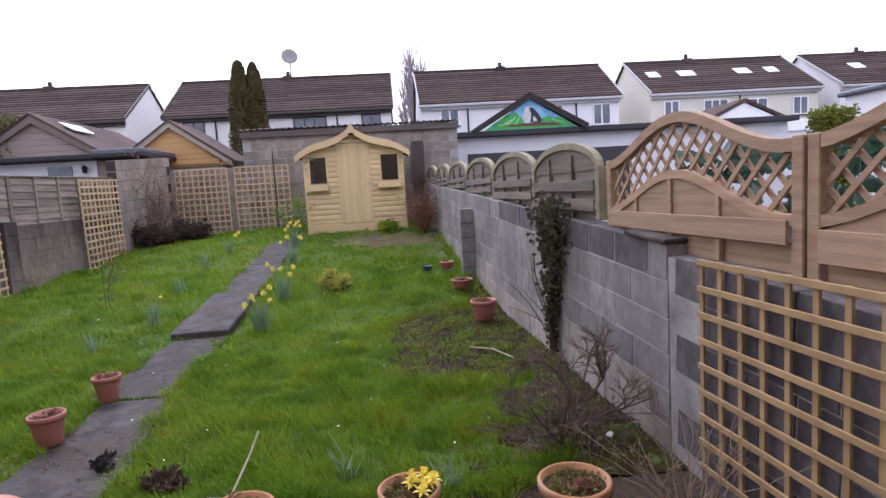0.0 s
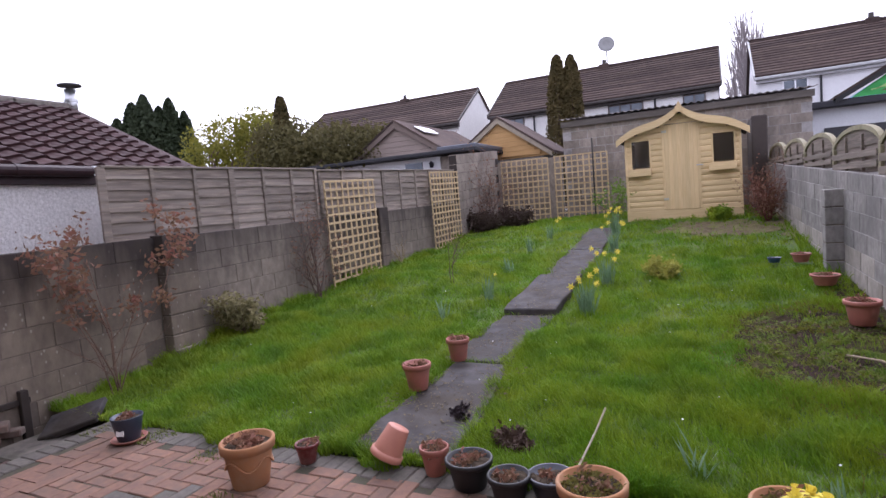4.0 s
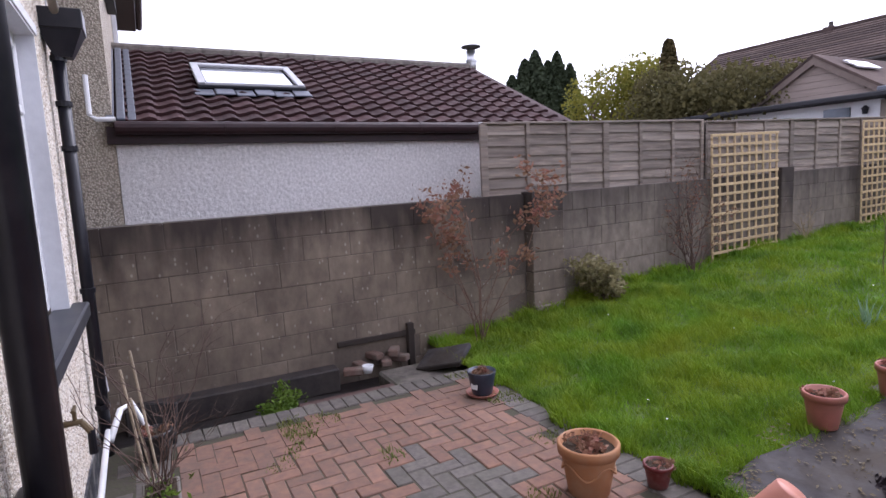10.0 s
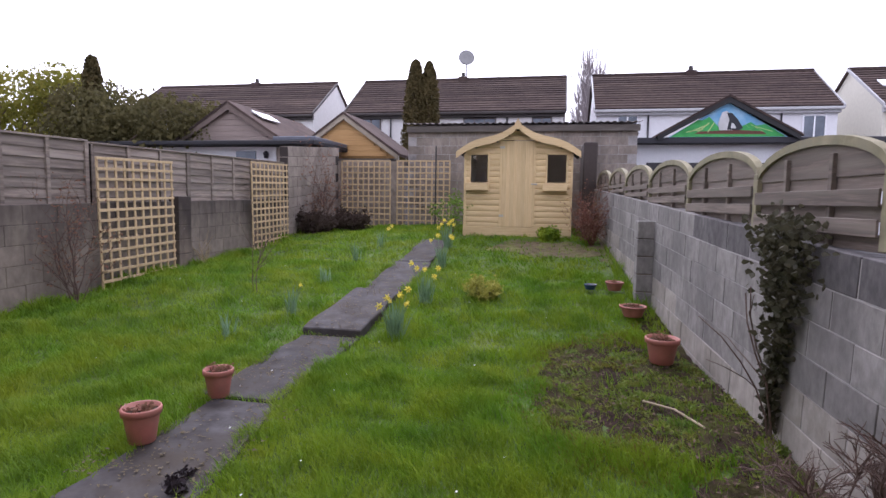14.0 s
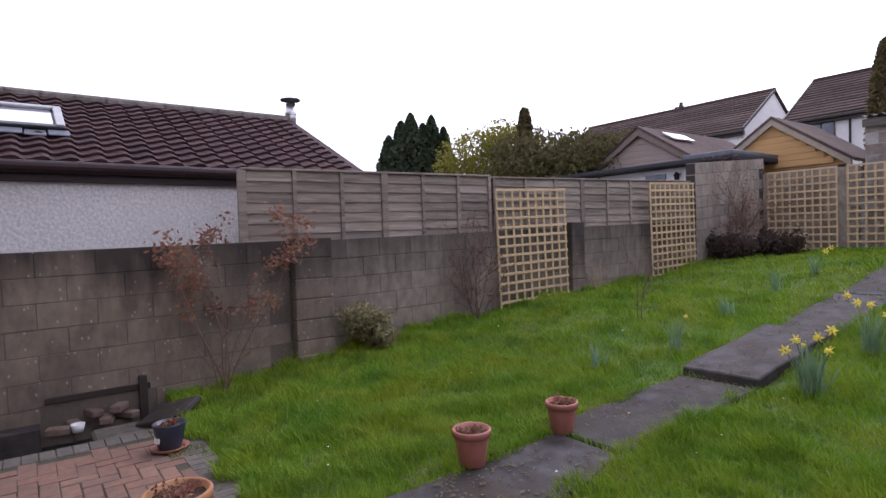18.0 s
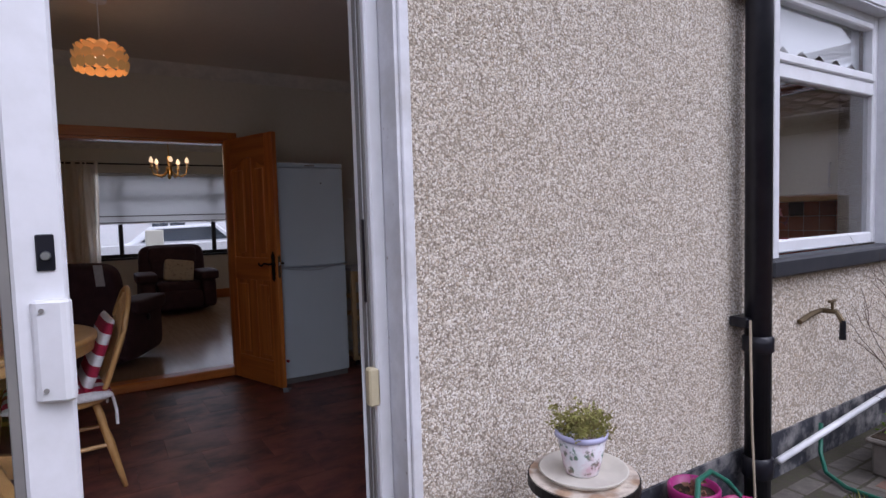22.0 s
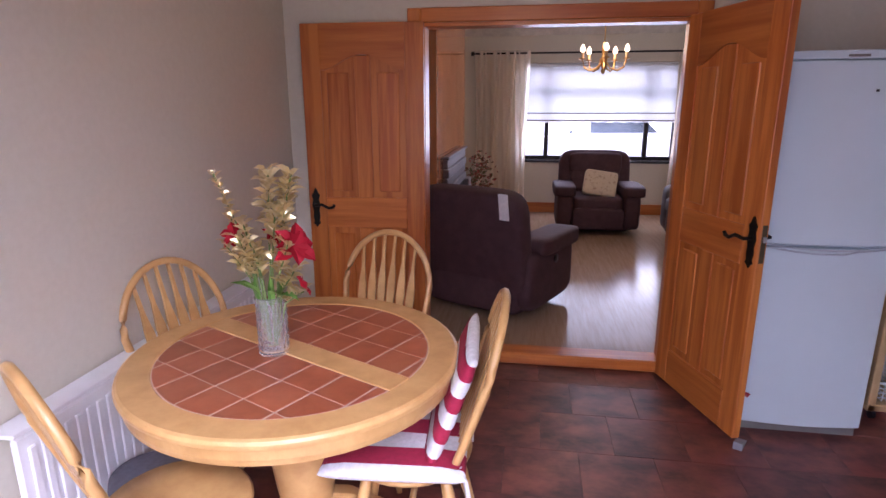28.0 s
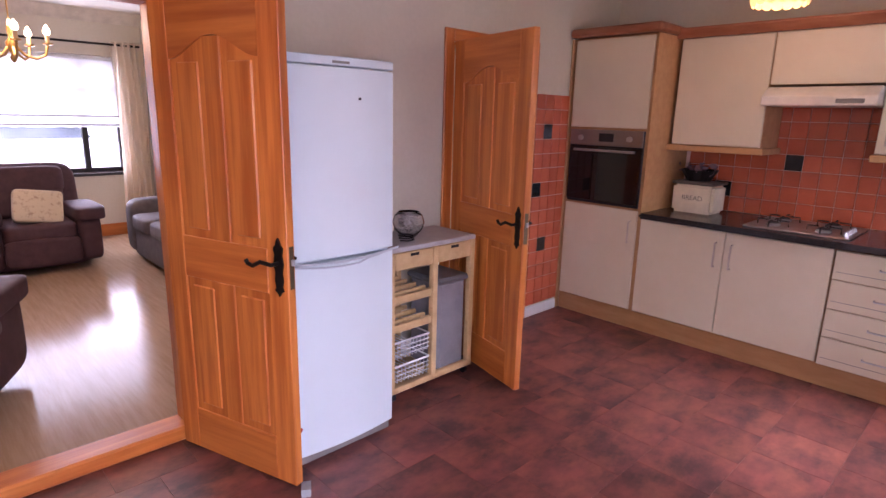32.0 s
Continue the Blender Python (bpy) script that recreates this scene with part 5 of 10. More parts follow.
painted("gable_board", [(-2.0, 0), (2.0, 0), (0, 1.22)], 18.62, mat("mural_sky", (0.12, 0.36, 0.62), 0.7, c2=(0.34, 0.55, 0.72), scale=2), "painted blue sky")
painted("painted_field", [(-1.92, 0.01), (1.92, 0.01), (1.25, 0.44), (0.95, 0.40), (0.75, 0.52), (0.4, 0.34), (-0.3, 0.36), (-0.62, 0.72), (-0.85, 0.60), (-1.0, 0.62)], 18.612, mat("mural_green", (0.03, 0.28, 0.06), 0.7, c2=(0.06, 0.42, 0.11), scale=3), "painted green leaves")
STROKE = mat("mural_stroke", (0.45, 0.62, 0.25), 0.7, scale=6)
for k, (x, a, ln) in enumerate(((-1.1, 12, 0.6), (-1.0, 30, 0.62), (-0.8, 48, 0.6), (-0.55, 64, 0.5), (0.7, 118, 0.45), (0.95, 138, 0.55), (1.2, 156, 0.6))):
    c_, s_ = math.cos(math.radians(a)) * ln, math.sin(math.radians(a)) * ln * 0.7
    painted("painted_stroke", [(x - c_ / 2, 0.20), (x - c_ / 2 + 0.02, 0.17), (x + c_ / 2, 0.18 + s_), (x + c_ / 2 - 0.03, 0.21 + s_)], 18.603, STROKE, "pale painted leaf stroke")
painted("painted_ground", [(-1.1, 0.12), (1.3, 0.09), (1.15, 0.2), (0.2, 0.25), (-0.95, 0.2)], 18.604, mat("mural_brown", (0.13, 0.05, 0.03), 0.7, scale=5))
MURAL_PALE = mat("mural_pale", (0.62, 0.62, 0.62), 0.7, scale=4)
painted("painted_figure", [(-0.28, 0.24), (0.15, 0.24), (0.22, 0.5), (0.1, 0.78), (-0.06, 0.92), (-0.2, 0.88), (-0.26, 0.7), (-0.32, 0.5)], 18.596, MURAL_PALE)
painted("painted_figure", [(-0.02, 0.26), (0.38, 0.24), (0.5, 0.32), (0.32, 0.62), (0.12, 0.84), (-0.05, 0.86), (0.04, 0.6)], 18.588, mat("mural_dark", (0.025, 0.027, 0.035), 0.7, scale=4))
painted("painted_figure", [(0.1, 0.3), (0.28, 0.3), (0.2, 0.46), (0.12, 0.5)], 18.58, MURAL_PALE)
BARGE = mat("black_barge", (0.018, 0.018, 0.02), 0.7, scale=8)
for sd_ in (-1, 1):
    part("bargeboard", prism([(MX, 4.68), (MX, 4.52), (MX + sd_ * 1.9, 3.46), (MX + sd_ * 1.9, 3.60)], 18.5, 18.57, m=UPRIGHT_X), BARGE, mu)
    part("gable_roof", prism([(MX, 4.75), (MX, 4.68), (MX + sd_ * 1.95, 3.57), (MX + sd_ * 1.95, 3.63)], 18.48, 22, m=UPRIGHT_X), ROOF_GREY, mu)

# ---- terrace of houses beyond ----
FAR_TRIM = mat("weathered_white_trim", (0.40, 0.40, 0.41), 0.6, c2=(0.33, 0.33, 0.34), scale=6)


def far_house(x0, x1, wallm, trim, windows, chimney, split=None, skylights=(), label="", pipe_x=()):
    """A house whose eaves run along x; the rear wall is at y = 34 and the ridge 4 m behind."""
    yE, yR, zE, zR, g = 34.0, 38.0, 6.85, 9.5, 1.0
    h = thing("far_house", pose(x0, yE, g), label, "house", "row of far houses")
    o = Matrix.Translation((-x0, -yE, -g))
    part("wall", moved(box(x0 + 0.15, x1 - 0.15, yE + 0.3, yR + 3.7, g - 1, zE), o), wallm, h)
    for xg in (x0 + 0.15, x1 - 0.35):
        part("gable", moved(prism([(yE + 0.3, zE), (yR + 3.7, zE), (yR, zR - 0.12)], xg, xg + 0.2, m=UPRIGHT_Y), o), wallm, h)
    ang = math.atan((zR - zE) / (yR - yE))
    ln = (yR - yE) / math.cos(ang) + 0.1
    nrow = 15
    roof = part("roof", moved(box(x0, x1, 0, ln, -0.08, -0.02), o @ Matrix.Translation((0, yE, zE)) @ Matrix.Rotation(ang, 4, "X")), ROOF_GREY, h, "weathered brown-grey tiled roof")
    for r in range(nrow):
        part("tile_course", moved(box(x0, x1, 0, ln * 1.05 / nrow, -0.02, 0.05), o @ Matrix.Translation((0, yE, zE)) @ Matrix.Rotation(ang, 4, "X") @ Matrix.Translation((0, ln * r / nrow, 0)) @ Matrix.Rotation(-0.15, 4, "X")), ROOF_GREY, roof)
    part("roof_back", moved(box(x0, x1, 0, ln, -0.08, 0.0), o @ Matrix.Translation((0, yR, zR)) @ Matrix.Rotation(-ang, 4, "X")), ROOF_GREY, h)
    part("ridge", moved(box(x0, x1, yR - 0.12, yR + 0.12, zR - 0.05, zR + 0.08, 0.03), o), ROOF_GREY, h)
    part("gutter", moved(box(x0, x1, yE - 0.12, yE + 0.05, zE - 0.22, zE - 0.06, 0.03), o), FAR_TRIM if trim == PLASTIC_WHITE else trim, h)
    part("fascia", moved(box(x0 + 0.1, x1 - 0.1, yE + 0.05, yE + 0.3, zE - 0.36, zE - 0.06), o), FAR_TRIM if trim == PLASTIC_WHITE else trim, h)
    for xg in (x0 - 0.03, x1 - 0.05):
        part("verge", moved(prism([(yE - 0.1, zE - 0.12), (yR, zR - 0.12), (yR, zR + 0.05), (yE - 0.1, zE + 0.05)], xg, xg + 0.08, m=UPRIGHT_Y), o), FAR_TRIM if trim == PLASTIC_WHITE else trim, h)
    for wx0, wx1, wz0, wz1, mull in windows:
        w = part("window", moved(box(wx0, wx1, yE + 0.26, yE + 0.29, wz0, wz1), o), DARK_GLASS, h)
        for a in [(wx0 - .07, wx0, wz0 - .07, wz1 + .07), (wx1, wx1 + .07, wz0 - .07, wz1 + .07), (wx0, wx1, wz1, wz1 + .07), (wx0, wx1, wz0 - .07, wz0)] + [(wx0 + (wx1 - wx0) * k - .035, wx0 + (wx1 - wx0) * k + .035, wz0, wz1) for k in mull]:
            part("frame", moved(box(a[0], a[1], yE + 0.22, yE + 0.295, a[2], a[3]), o), PLASTIC_WHITE if trim != DARK_TRIM else BROWN_FRAME, w)
        part("sill", moved(box(wx0 - .12, wx1 + .12, yE + 0.16, yE + 0.3, wz0 - .15, wz0 - .07), o), SILL_DARK, w)
    for px in pipe_x:
        part("downpipe", moved(cyl(0.05, 0.05, g, zE - 0.1, 8, m=Matrix.Translation((px, yE + 0.22, 0))), o), PLASTIC_BLACK, h)
    for cx in chimney:
        c = part("chimney", moved(box(cx - 0.3, cx + 0.3, yR - 0.35, yR + 0.35, zR - 0.3, zR + 0.12, 0.03), o), ROOF_GREY, h, "low dark chimney stack")
        for q in (0.0,):
            part("chimney_pot", moved(cyl(0.14, 0.12, zR + 0.12, zR + 0.42, 10, m=Matrix.Translation((cx + q, yR, 0))), o), DARK_TRIM, c)
    for sx, sw in skylights:
        part("roof_window", moved(box(sx, sx + sw, ln * 0.45, ln * 0.62, 0.03, 0.07), o @ Matrix.Translation((0, yE, zE)) @ Matrix.Rotation(ang, 4, "X")), BRIGHT_PANE, h)
    return h


DARK_TRIM = mat("dark_trim", (0.03, 0.022, 0.02), 0.6, scale=8)
BROWN_FRAME = mat("brown_window_frame", (0.07, 0.05, 0.045), 0.6, scale=8)
BRIGHT_PANE = mat("bright_roof_pane", (0.85, 0.87, 0.9), 0.1, 0.4, scale=3)
far_house(-28.5, -14.9, FAR_CREAM, DARK_TRIM, [(-27, -25.6, 5.3, 6.3, (0.5,)), (-22.5, -21, 5.3, 6.3, (0.5,)), (-17.8, -16.4, 5.3, 6.35, (0.5,))], [-20.9], label="cream terraced house with dark eaves and a grey roof", pipe_x=(-18.6,))
far_house(-12.9, 0.35, FAR_CREAM, DARK_TRIM, [(-11.8, -10.7, 5.4, 6.45, (0.5,)), (-8.6, -7.4, 5.6, 6.4, (0.5,)), (-5.5, -3.7, 5.7, 6.4, (0.33, 0.66)), (-1.5, -0.5, 5.6, 6.4, (0.5,))], [-6.24], label="cream semi-detached house with a long tiled roof", pipe_x=(-10.0, -3.0))
far_house(1.85, 14.35, FAR_WHITE, PLASTIC_WHITE, [(3.2, 4.2, 5.6, 6.45, (0.5,)), (7.4, 8.4, 5.6, 6.4, (0.5,)), (9.7, 10.6, 5.4, 6.4, (0.5,)), (12.6, 13.6, 5.2, 6.35, (0.5,))], [7.64], label="white semi-detached house with a brown tiled roof", pipe_x=(4.8, 11.5))
far_house(16.1, 27.4, FAR_CREAM2, PLASTIC_WHITE, [(17.15, 18.0, 5.3, 6.3, (0.5,)), (19.7, 21.2, 5.3, 6.25, (0.33, 0.66)), (22.6, 23.8, 5.3, 6.2, (0.5,)), (25.6, 26.5, 5.2, 6.2, (0.5,))], [20.54], skylights=[(16.9, 0.8), (19.0, 1.1), (22.9, 1.0), (25.0, 0.8)], label="cream semi-detached house with four roof windows", pipe_x=(22.0,))
far_house(28.6, 41.0, FAR_WHITE, PLASTIC_WHITE, [(30, 31, 5.3, 6.2, (0.5,)), (34, 35.4, 5.3, 6.2, (0.5,))], [33.0], skylights=[(31.0, 0.9), (34.0, 0.9)], label="white house with roof windows at the row's end")
dish = thing("satellite_dish", pose(-6.05, 38.0, 9.7), "large grey satellite dish above the roof ridge", "satellite dish")
part("mast", cyl(0.04, 0.04, 0, 0.9, 8), PLASTIC_BLACK, dish)
part("dish", moved(lathe([(0, 0), (0.3, 0.04), (0.52, 0.13), (0.5, 0.15), (0.28, 0.07), (0, 0.03)], 20), pose(0, -0.1, 1.1, 75, 0, 15)), mat("dish_grey", (0.25, 0.25, 0.25), 0.6, scale=9), dish, smooth=True)
# low white outbuildings of the next garden
lo = thing("conservatory", pose(19.0, 27.0, 1.0), "low white outbuilding with a small white gable", "outbuilding")
part("wall", box(-7.0, 6.0, 0, 3, -0.5, 3.0), FAR_WHITE, lo)
part("fascia", box(-7.2, 6.2, -0.15, 0, 2.6, 3.2), PLASTIC_WHITE, lo)
for s in (-1, 1):
    part("gable_roof", prism([(-1.5, 4.3), (-1.5, 4.1), (-1.5 + s * 2.2, 3.15), (-1.5 + s * 2.2, 3.3)], -0.3, 3, m=UPRIGHT_X), ROOF_GREY, lo)
part("gable", prism([(-3.4, 3.2), (0.4, 3.2), (-1.5, 4.1)], -0.2, -0.1, m=UPRIGHT_X), PLASTIC_WHITE, lo)
side = thing("side_outbuilding", pose(0, 0, 0), "white outbuilding with a tiled roof beyond the fence", "outbuilding")
part("wall", box(16.2, 24, 15.5, 19, -0.4, 4.12), FAR_WHITE, side)
part("roof", box(16.0, 24.3, 15.2, 19.2, 4.12, 4.3, 0.05), LEAD, side)

# ---- grass ----
def leaf_mat(name, c, c2, rough=0.6, scale=3.0, trans=0.3, stain=None, sscale=1.0):
    m = mat(name, c, rough, c2=c2, scale=scale, fade=(0.3, 0.7), coords="World", stain=stain, sscale=sscale, smix=0.75)
    nt = m.node_tree
    b = nt.nodes["Principled BSDF"]
    b.inputs["Specular IOR Level"].default_value = 0.2
    t = nt.nodes.new("ShaderNodeBsdfTranslucent")
    add = nt.nodes.new("ShaderNodeMixShader")
    add.inputs[0].default_value = trans
    src = b.inputs["Base Color"].links[0].from_socket
    nt.links.new(src, t.inputs[0])
    nt.links.new(b.outputs[0], add.inputs[1])
    nt.links.new(t.outputs[0], add.inputs[2])
    nt.links.new(add.outputs[0], nt.nodes["Material Output"].inputs[0])
    return m


GRASS = leaf_mat("grass_blades", (0.122, 0.265, 0.012), (0.25, 0.31, 0.020), 0.55, 1.6, stain=(0.055, 0.145, 0.012), sscale=2.2)
rs = np.random.RandomState(3)


def in_path(x, y):
    inside = np.zeros_like(x, bool)
    for xa, xb, ya, yb, _ in SLABS:
        right = path_right(y) if ya < 3 else xb
        inside |= (x > xa + 0.05 * (1 + np.sin(y * 7.3 + xa * 9) * np.sin(y * 3.1))) & (x < right - 0.05 * (1 + np.sin(y * 6.1 + xa) * np.sin(y * 2.7))) & (y > ya) & (y < yb)
    return inside


def blades(count, x0, x1, y0, y1, h0, h1, width, keep):
    x, y = rs.uniform(x0, x1, count), rs.uniform(y0, y1, count)
    ok = keep(x, y)
    x, y = x[ok], y[ok]
    n = len(x)
    z = np.array([ground(a, b) + lumps(a, b) for a, b in zip(x, y)]) - 0.005
    clump = np.array([noise.noise((a * 2.3, b * 2.3, 4)) + 0.6 * noise.noise((a * 7, b * 7, 8)) for a, b in zip(x, y)])
    h = rs.uniform(h0, h1, n) * np.clip(1 + 0.95 * clump, 0.35, 2.2)
    a = rs.uniform(0, 2 * np.pi, n)
    lean = rs.uniform(0.2, 1.1, n) * h
    la = rs.uniform(0, 2 * np.pi, n) * 0.5 + a * 0.5 + clump * 2
    w = width * rs.uniform(0.7, 1.3, n)
    dx, dy = np.cos(a) * w, np.sin(a) * w
    lx, ly = np.cos(la) * lean, np.sin(la) * lean
    v = np.empty((n, 5, 3), np.float32)
    v[:, 0] = np.stack([x - dx, y - dy, z], 1)
    v[:, 1] = np.stack([x + dx, y + dy, z], 1)
    v[:, 2] = np.stack([x + lx * 0.35 - dx * 0.7, y + ly * 0.35 - dy * 0.7, z + h * 0.6], 1)
    v[:, 3] = np.stack([x + lx * 0.35 + dx * 0.7, y + ly * 0.35 + dy * 0.7, z + h * 0.6], 1)
    v[:, 4] = np.stack([x + lx, y + ly, z + h * 0.92], 1)
    return v


def blade_object(name, sets, material, label):
    v = np.concatenate(sets)
    n = len(v)
    base = (np.arange(n) * 5)[:, None]
    tri = np.concatenate([base + [0, 1, 3], base + [0, 3, 2], base + [2, 3, 4]], 1).reshape(-1, 3)
    me = bpy.data.meshes.new(name)
    me.vertices.add(n * 5)
    me.vertices.foreach_set("co", v.reshape(-1))
    me.loops.add(tri.size)
    me.loops.foreach_set("vertex_index", tri.reshape(-1).astype(np.int32))
    me.polygons.add(len(tri))
    me.polygons.foreach_set("loop_start", (np.arange(len(tri)) * 3).astype(np.int32))
    me.update(calc_edges=True)
    me.materials.append(material)
    return tagged(new(name, me), label, "grass", kind="stuff")


def lawn_keep(x, y):
    rx = 1.62 - 0.075 * (y - 3)
    m = np.array([bed_mask(a, b) for a, b in zip(x, y)])
    shed_in = (x > SX0 - 0.05) & (x < SX1 + 0.05) & (y > SY - 0.05)
    thin = rs.uniform(0, 1, len(x)) < np.clip((m - 0.75) * 3.5, 0.06, 1)
    return ~in_path(x, y) & (x < rx - 0.04) & (x > XW + 0.03) & thin & ~shed_in


blade_object("grass", [
    blades(165000, XW, 1.6, 2.84, 6.0, 0.035, 0.11, 0.0032, lawn_keep),
    blades(85000, XW, 1.6, 6.0, 10.0, 0.035, 0.095, 0.0045, lawn_keep),
    blades(9000, -4.7, 0.6, 2.72, 2.98, 0.03, 0.11, 0.004, lambda x, y: ~in_path(x, y) & (np.sin(x * 5.1) + np.sin(x * 13.7) + (y - 2.78) * 14 > 0.4)),
    blades(9000, XW + 0.03, XW + 0.22, 2.9, 13.0, 0.06, 0.16, 0.005, lambda x, y: np.sin(y * 3.3) + np.sin(y * 7.9) > -0.3),
    blades(5000, 0.9, 1.5, 7.2, 13.0, 0.05, 0.15, 0.005, lambda x, y: (x > 1.62 - 0.075 * (y - 3) - 0.22) & (x < 1.62 - 0.075 * (y - 3) - 0.02)),
    blades(40000, XW, 1.5, 10.0, 15.2, 0.04, 0.09, 0.0065, lawn_keep)], GRASS, "rough green lawn grass with seed heads")
blade_object("dry_grass", [blades(2600, 0.3, 1.7, 0.6, 3.4, 0.05, 0.16, 0.0025, lambda x, y: (x < 1.6) & (rs.uniform(0, 1, len(x)) < 0.25)),
                           blades(22000, -0.5, 1.6, 4.1, 7.8, 0.02, 0.055, 0.005, lambda x, y: np.array([0.72 + 0.5 * noise.noise((a * 2.3, b * 2.3, 50)) < bed_mask(a, b) < 1.15 for a, b in zip(x, y)]))],
             leaf_mat("dry_moss", (0.24, 0.22, 0.035), (0.13, 0.10, 0.04), 0.9, 5), "dry moss and straw on bare soil")
blade_object("soil_weeds", [blades(26000, -0.3, 1.6, 4.3, 7.6, 0.015, 0.05, 0.011, lambda x, y: np.array([bed_mask(a, b) < 0.9 and noise.noise((a * 3, b * 3, 21)) > -0.12 for a, b in zip(x, y)]))], leaf_mat("soil_weed_leaf", (0.15, 0.25, 0.06), (0.26, 0.26, 0.05), 0.7, 6), "low weeds on the bare soil")
blade_object("joint_weeds", [blades(26000, -4.8, -1.4, 0.3, 2.86, 0.012, 0.04, 0.004, lambda x, y: np.array([noise.noise((a * 2.1, b * 2.1, 12)) + (0.25 if b < 0.5 else 0) > 0.36 for a, b in zip(x, y)]))],
             leaf_mat("weeds", (0.10, 0.14, 0.03), (0.17, 0.17, 0.05), 0.8, 5), "small weeds growing in the paving joints")


# ---- daffodils ----
DAFF_LEAF = leaf_mat("daffodil_leaf", (0.21, 0.31, 0.20), (0.15, 0.25, 0.13), 0.5, 8)
DAFF_YEL = leaf_mat("daffodil_yellow", (0.80, 0.66, 0.06), (0.85, 0.74, 0.16), 0.5, 20)
def blade(bm, base, tip, w):
    mid = (Vector(base) * 0.45 + Vector(tip) * 0.55) + Vector((0, 0, 0.06 * (Vector(tip) - Vector(base)).length))
    d = Vector(tip) - Vector(base)
    s = Vector((-d.y, d.x, 0.001)).normalized() * w
    vs = [bm.verts.new(Vector(base) - s), bm.verts.new(Vector(base) + s), bm.verts.new(mid + s * 0.9), bm.verts.new(mid - s * 0.9), bm.verts.new(Vector(tip))]
    bm.faces.new((vs[0], vs[1], vs[2], vs[3]))
    bm.faces.new((vs[3], vs[2], vs[4]))


def flower(bm, m):
    for k in range(6):
        a = k * math.pi / 3
        p = [Vector((0.008 * math.cos(a - .5), 0.008 * math.sin(a - .5), 0)), Vector((0.03 * math.cos(a - .3), 0.03 * math.sin(a - .3), 0.004)), Vector((0.052 * math.cos(a), 0.052 * math.sin(a), -0.004)), Vector((0.03 * math.cos(a + .3), 0.03 * math.sin(a + .3), 0.004)), Vector((0.008 * math.cos(a + .5), 0.008 * math.sin(a + .5), 0))]
        bm.faces.new([bm.verts.new(m @ q) for q in p])
    lathe([(0.012, 0.0), (0.015, 0.02), (0.022, 0.032)], 8, bm=bm, m=m)


def daffodils(x, y, leaves, flowers, seed, hgt=0.32):
    r = random.Random(seed)
    d = thing("daffodil_clump", pose(x, y, ground(x, y)), "clump of daffodils with %s in the lawn" % ("yellow flowers" if flowers else "grey-green leaves only"), "daffodils", "daffodils along the path")
    bm = bmesh.new()
    for k in range(leaves):
        a, q = r.uniform(0, 6.3), r.uniform(0, 0.09)
        b = (q * math.cos(a), q * math.sin(a), -0.01)
        h = hgt * r.uniform(0.6, 1.1)
        blade(bm, b, (b[0] + r.uniform(-.14, .14), b[1] + r.uniform(-.14, .14), h), 0.007)
    part("leaves", bm, DAFF_LEAF, d)
    for k in range(flowers):
        a, q = r.uniform(0, 6.3), r.uniform(0.02, 0.10)
        top = Vector((q * math.cos(a) * 2.2, q * math.sin(a) * 2.2, hgt * r.uniform(0.85, 1.35)))
        st = part("stem", tube([(q * .4 * math.cos(a), q * .4 * math.sin(a), 0), top * 0.6 + Vector((0, 0, .03)), top], 0.0035, 5), DAFF_LEAF, d)
        bm = bmesh.new()
        flower(bm, Matrix.Translation(top) @ Euler((radians(r.uniform(55, 110)), 0, r.uniform(-1.3, 1.3))).to_matrix().to_4x4())
        part("flower", bm, DAFF_YEL, st)


daffodils(-1.66, 6.75, 80, 7, 1, 0.42)
daffodils(-1.63, 8.0, 45, 5, 11, 0.42)
daffodils(-1.83, 10.0, 45, 4, 2, 0.42)
daffodils(-2.0, 11.4, 50, 7, 3, 0.45)
daffodils(-3.13, 7.26, 22, 1, 4, 0.40)
daffodils(-3.4, 6.3, 26, 0, 5, 0.28)
daffodils(-3.42, 10.33, 20, 0, 6, 0.32)
daffodils(-3.26, 11.25, 22, 2, 7, 0.35)
daffodils(-3.3, 8.7, 18, 0, 8, 0.3)
daffodils(0.25, 2.95, 14, 0, 9, 0.22)
daffodils(-0.35, 3.2, 12, 0, 10, 0.2)


# ---- shrubs ----
BARK = mat("twig_bark", (0.14, 0.09, 0.072), 0.9, c2=(0.085, 0.057, 0.046), scale=40, bump=0.002)
def twigs(seed, height, spread, stems, sub, r0, droop=0.0, levels=2, reach=1.0):
    """A bush of bare branching stems; also gives the tips."""
    r = random.Random(seed)
    bm = bmesh.new()
    tips = []
    def grow(p, d, length, rad, level):
        pts = [p]
        n = 5
        for k in range(n):
            d = (d + Vector((r.uniform(-.28, .28), r.uniform(-.28, .28), r.uniform(-.12, .12) - droop))).normalized()
            pts.append(pts[-1] + d * length / n)
        tube(pts, rad, 5, bm=bm, r1=rad * 0.45)
        tips.append(pts[-1])
        if level < levels:
            for _ in range(sub):
                k = r.randint(1, n)
                nd = (d + Vector((r.uniform(-1, 1), r.uniform(-1, 1), r.uniform(-.2, .6)))).normalized()
                grow(pts[k], nd, length * reach * r.uniform(.35, .6), rad * 0.55, level + 1)
        if level > 0:
            tips.append(pts[3])
    for _ in range(stems):
        a = r.uniform(0, 6.3)
        grow(Vector((r.uniform(-.04, .04), r.uniform(-.04, .04), -0.03)), Vector((math.cos(a) * spread, math.sin(a) * spread, 1)).normalized(), height * r.uniform(.6, 1), r0 * r.uniform(.7, 1.2), 0)
    return bm, tips


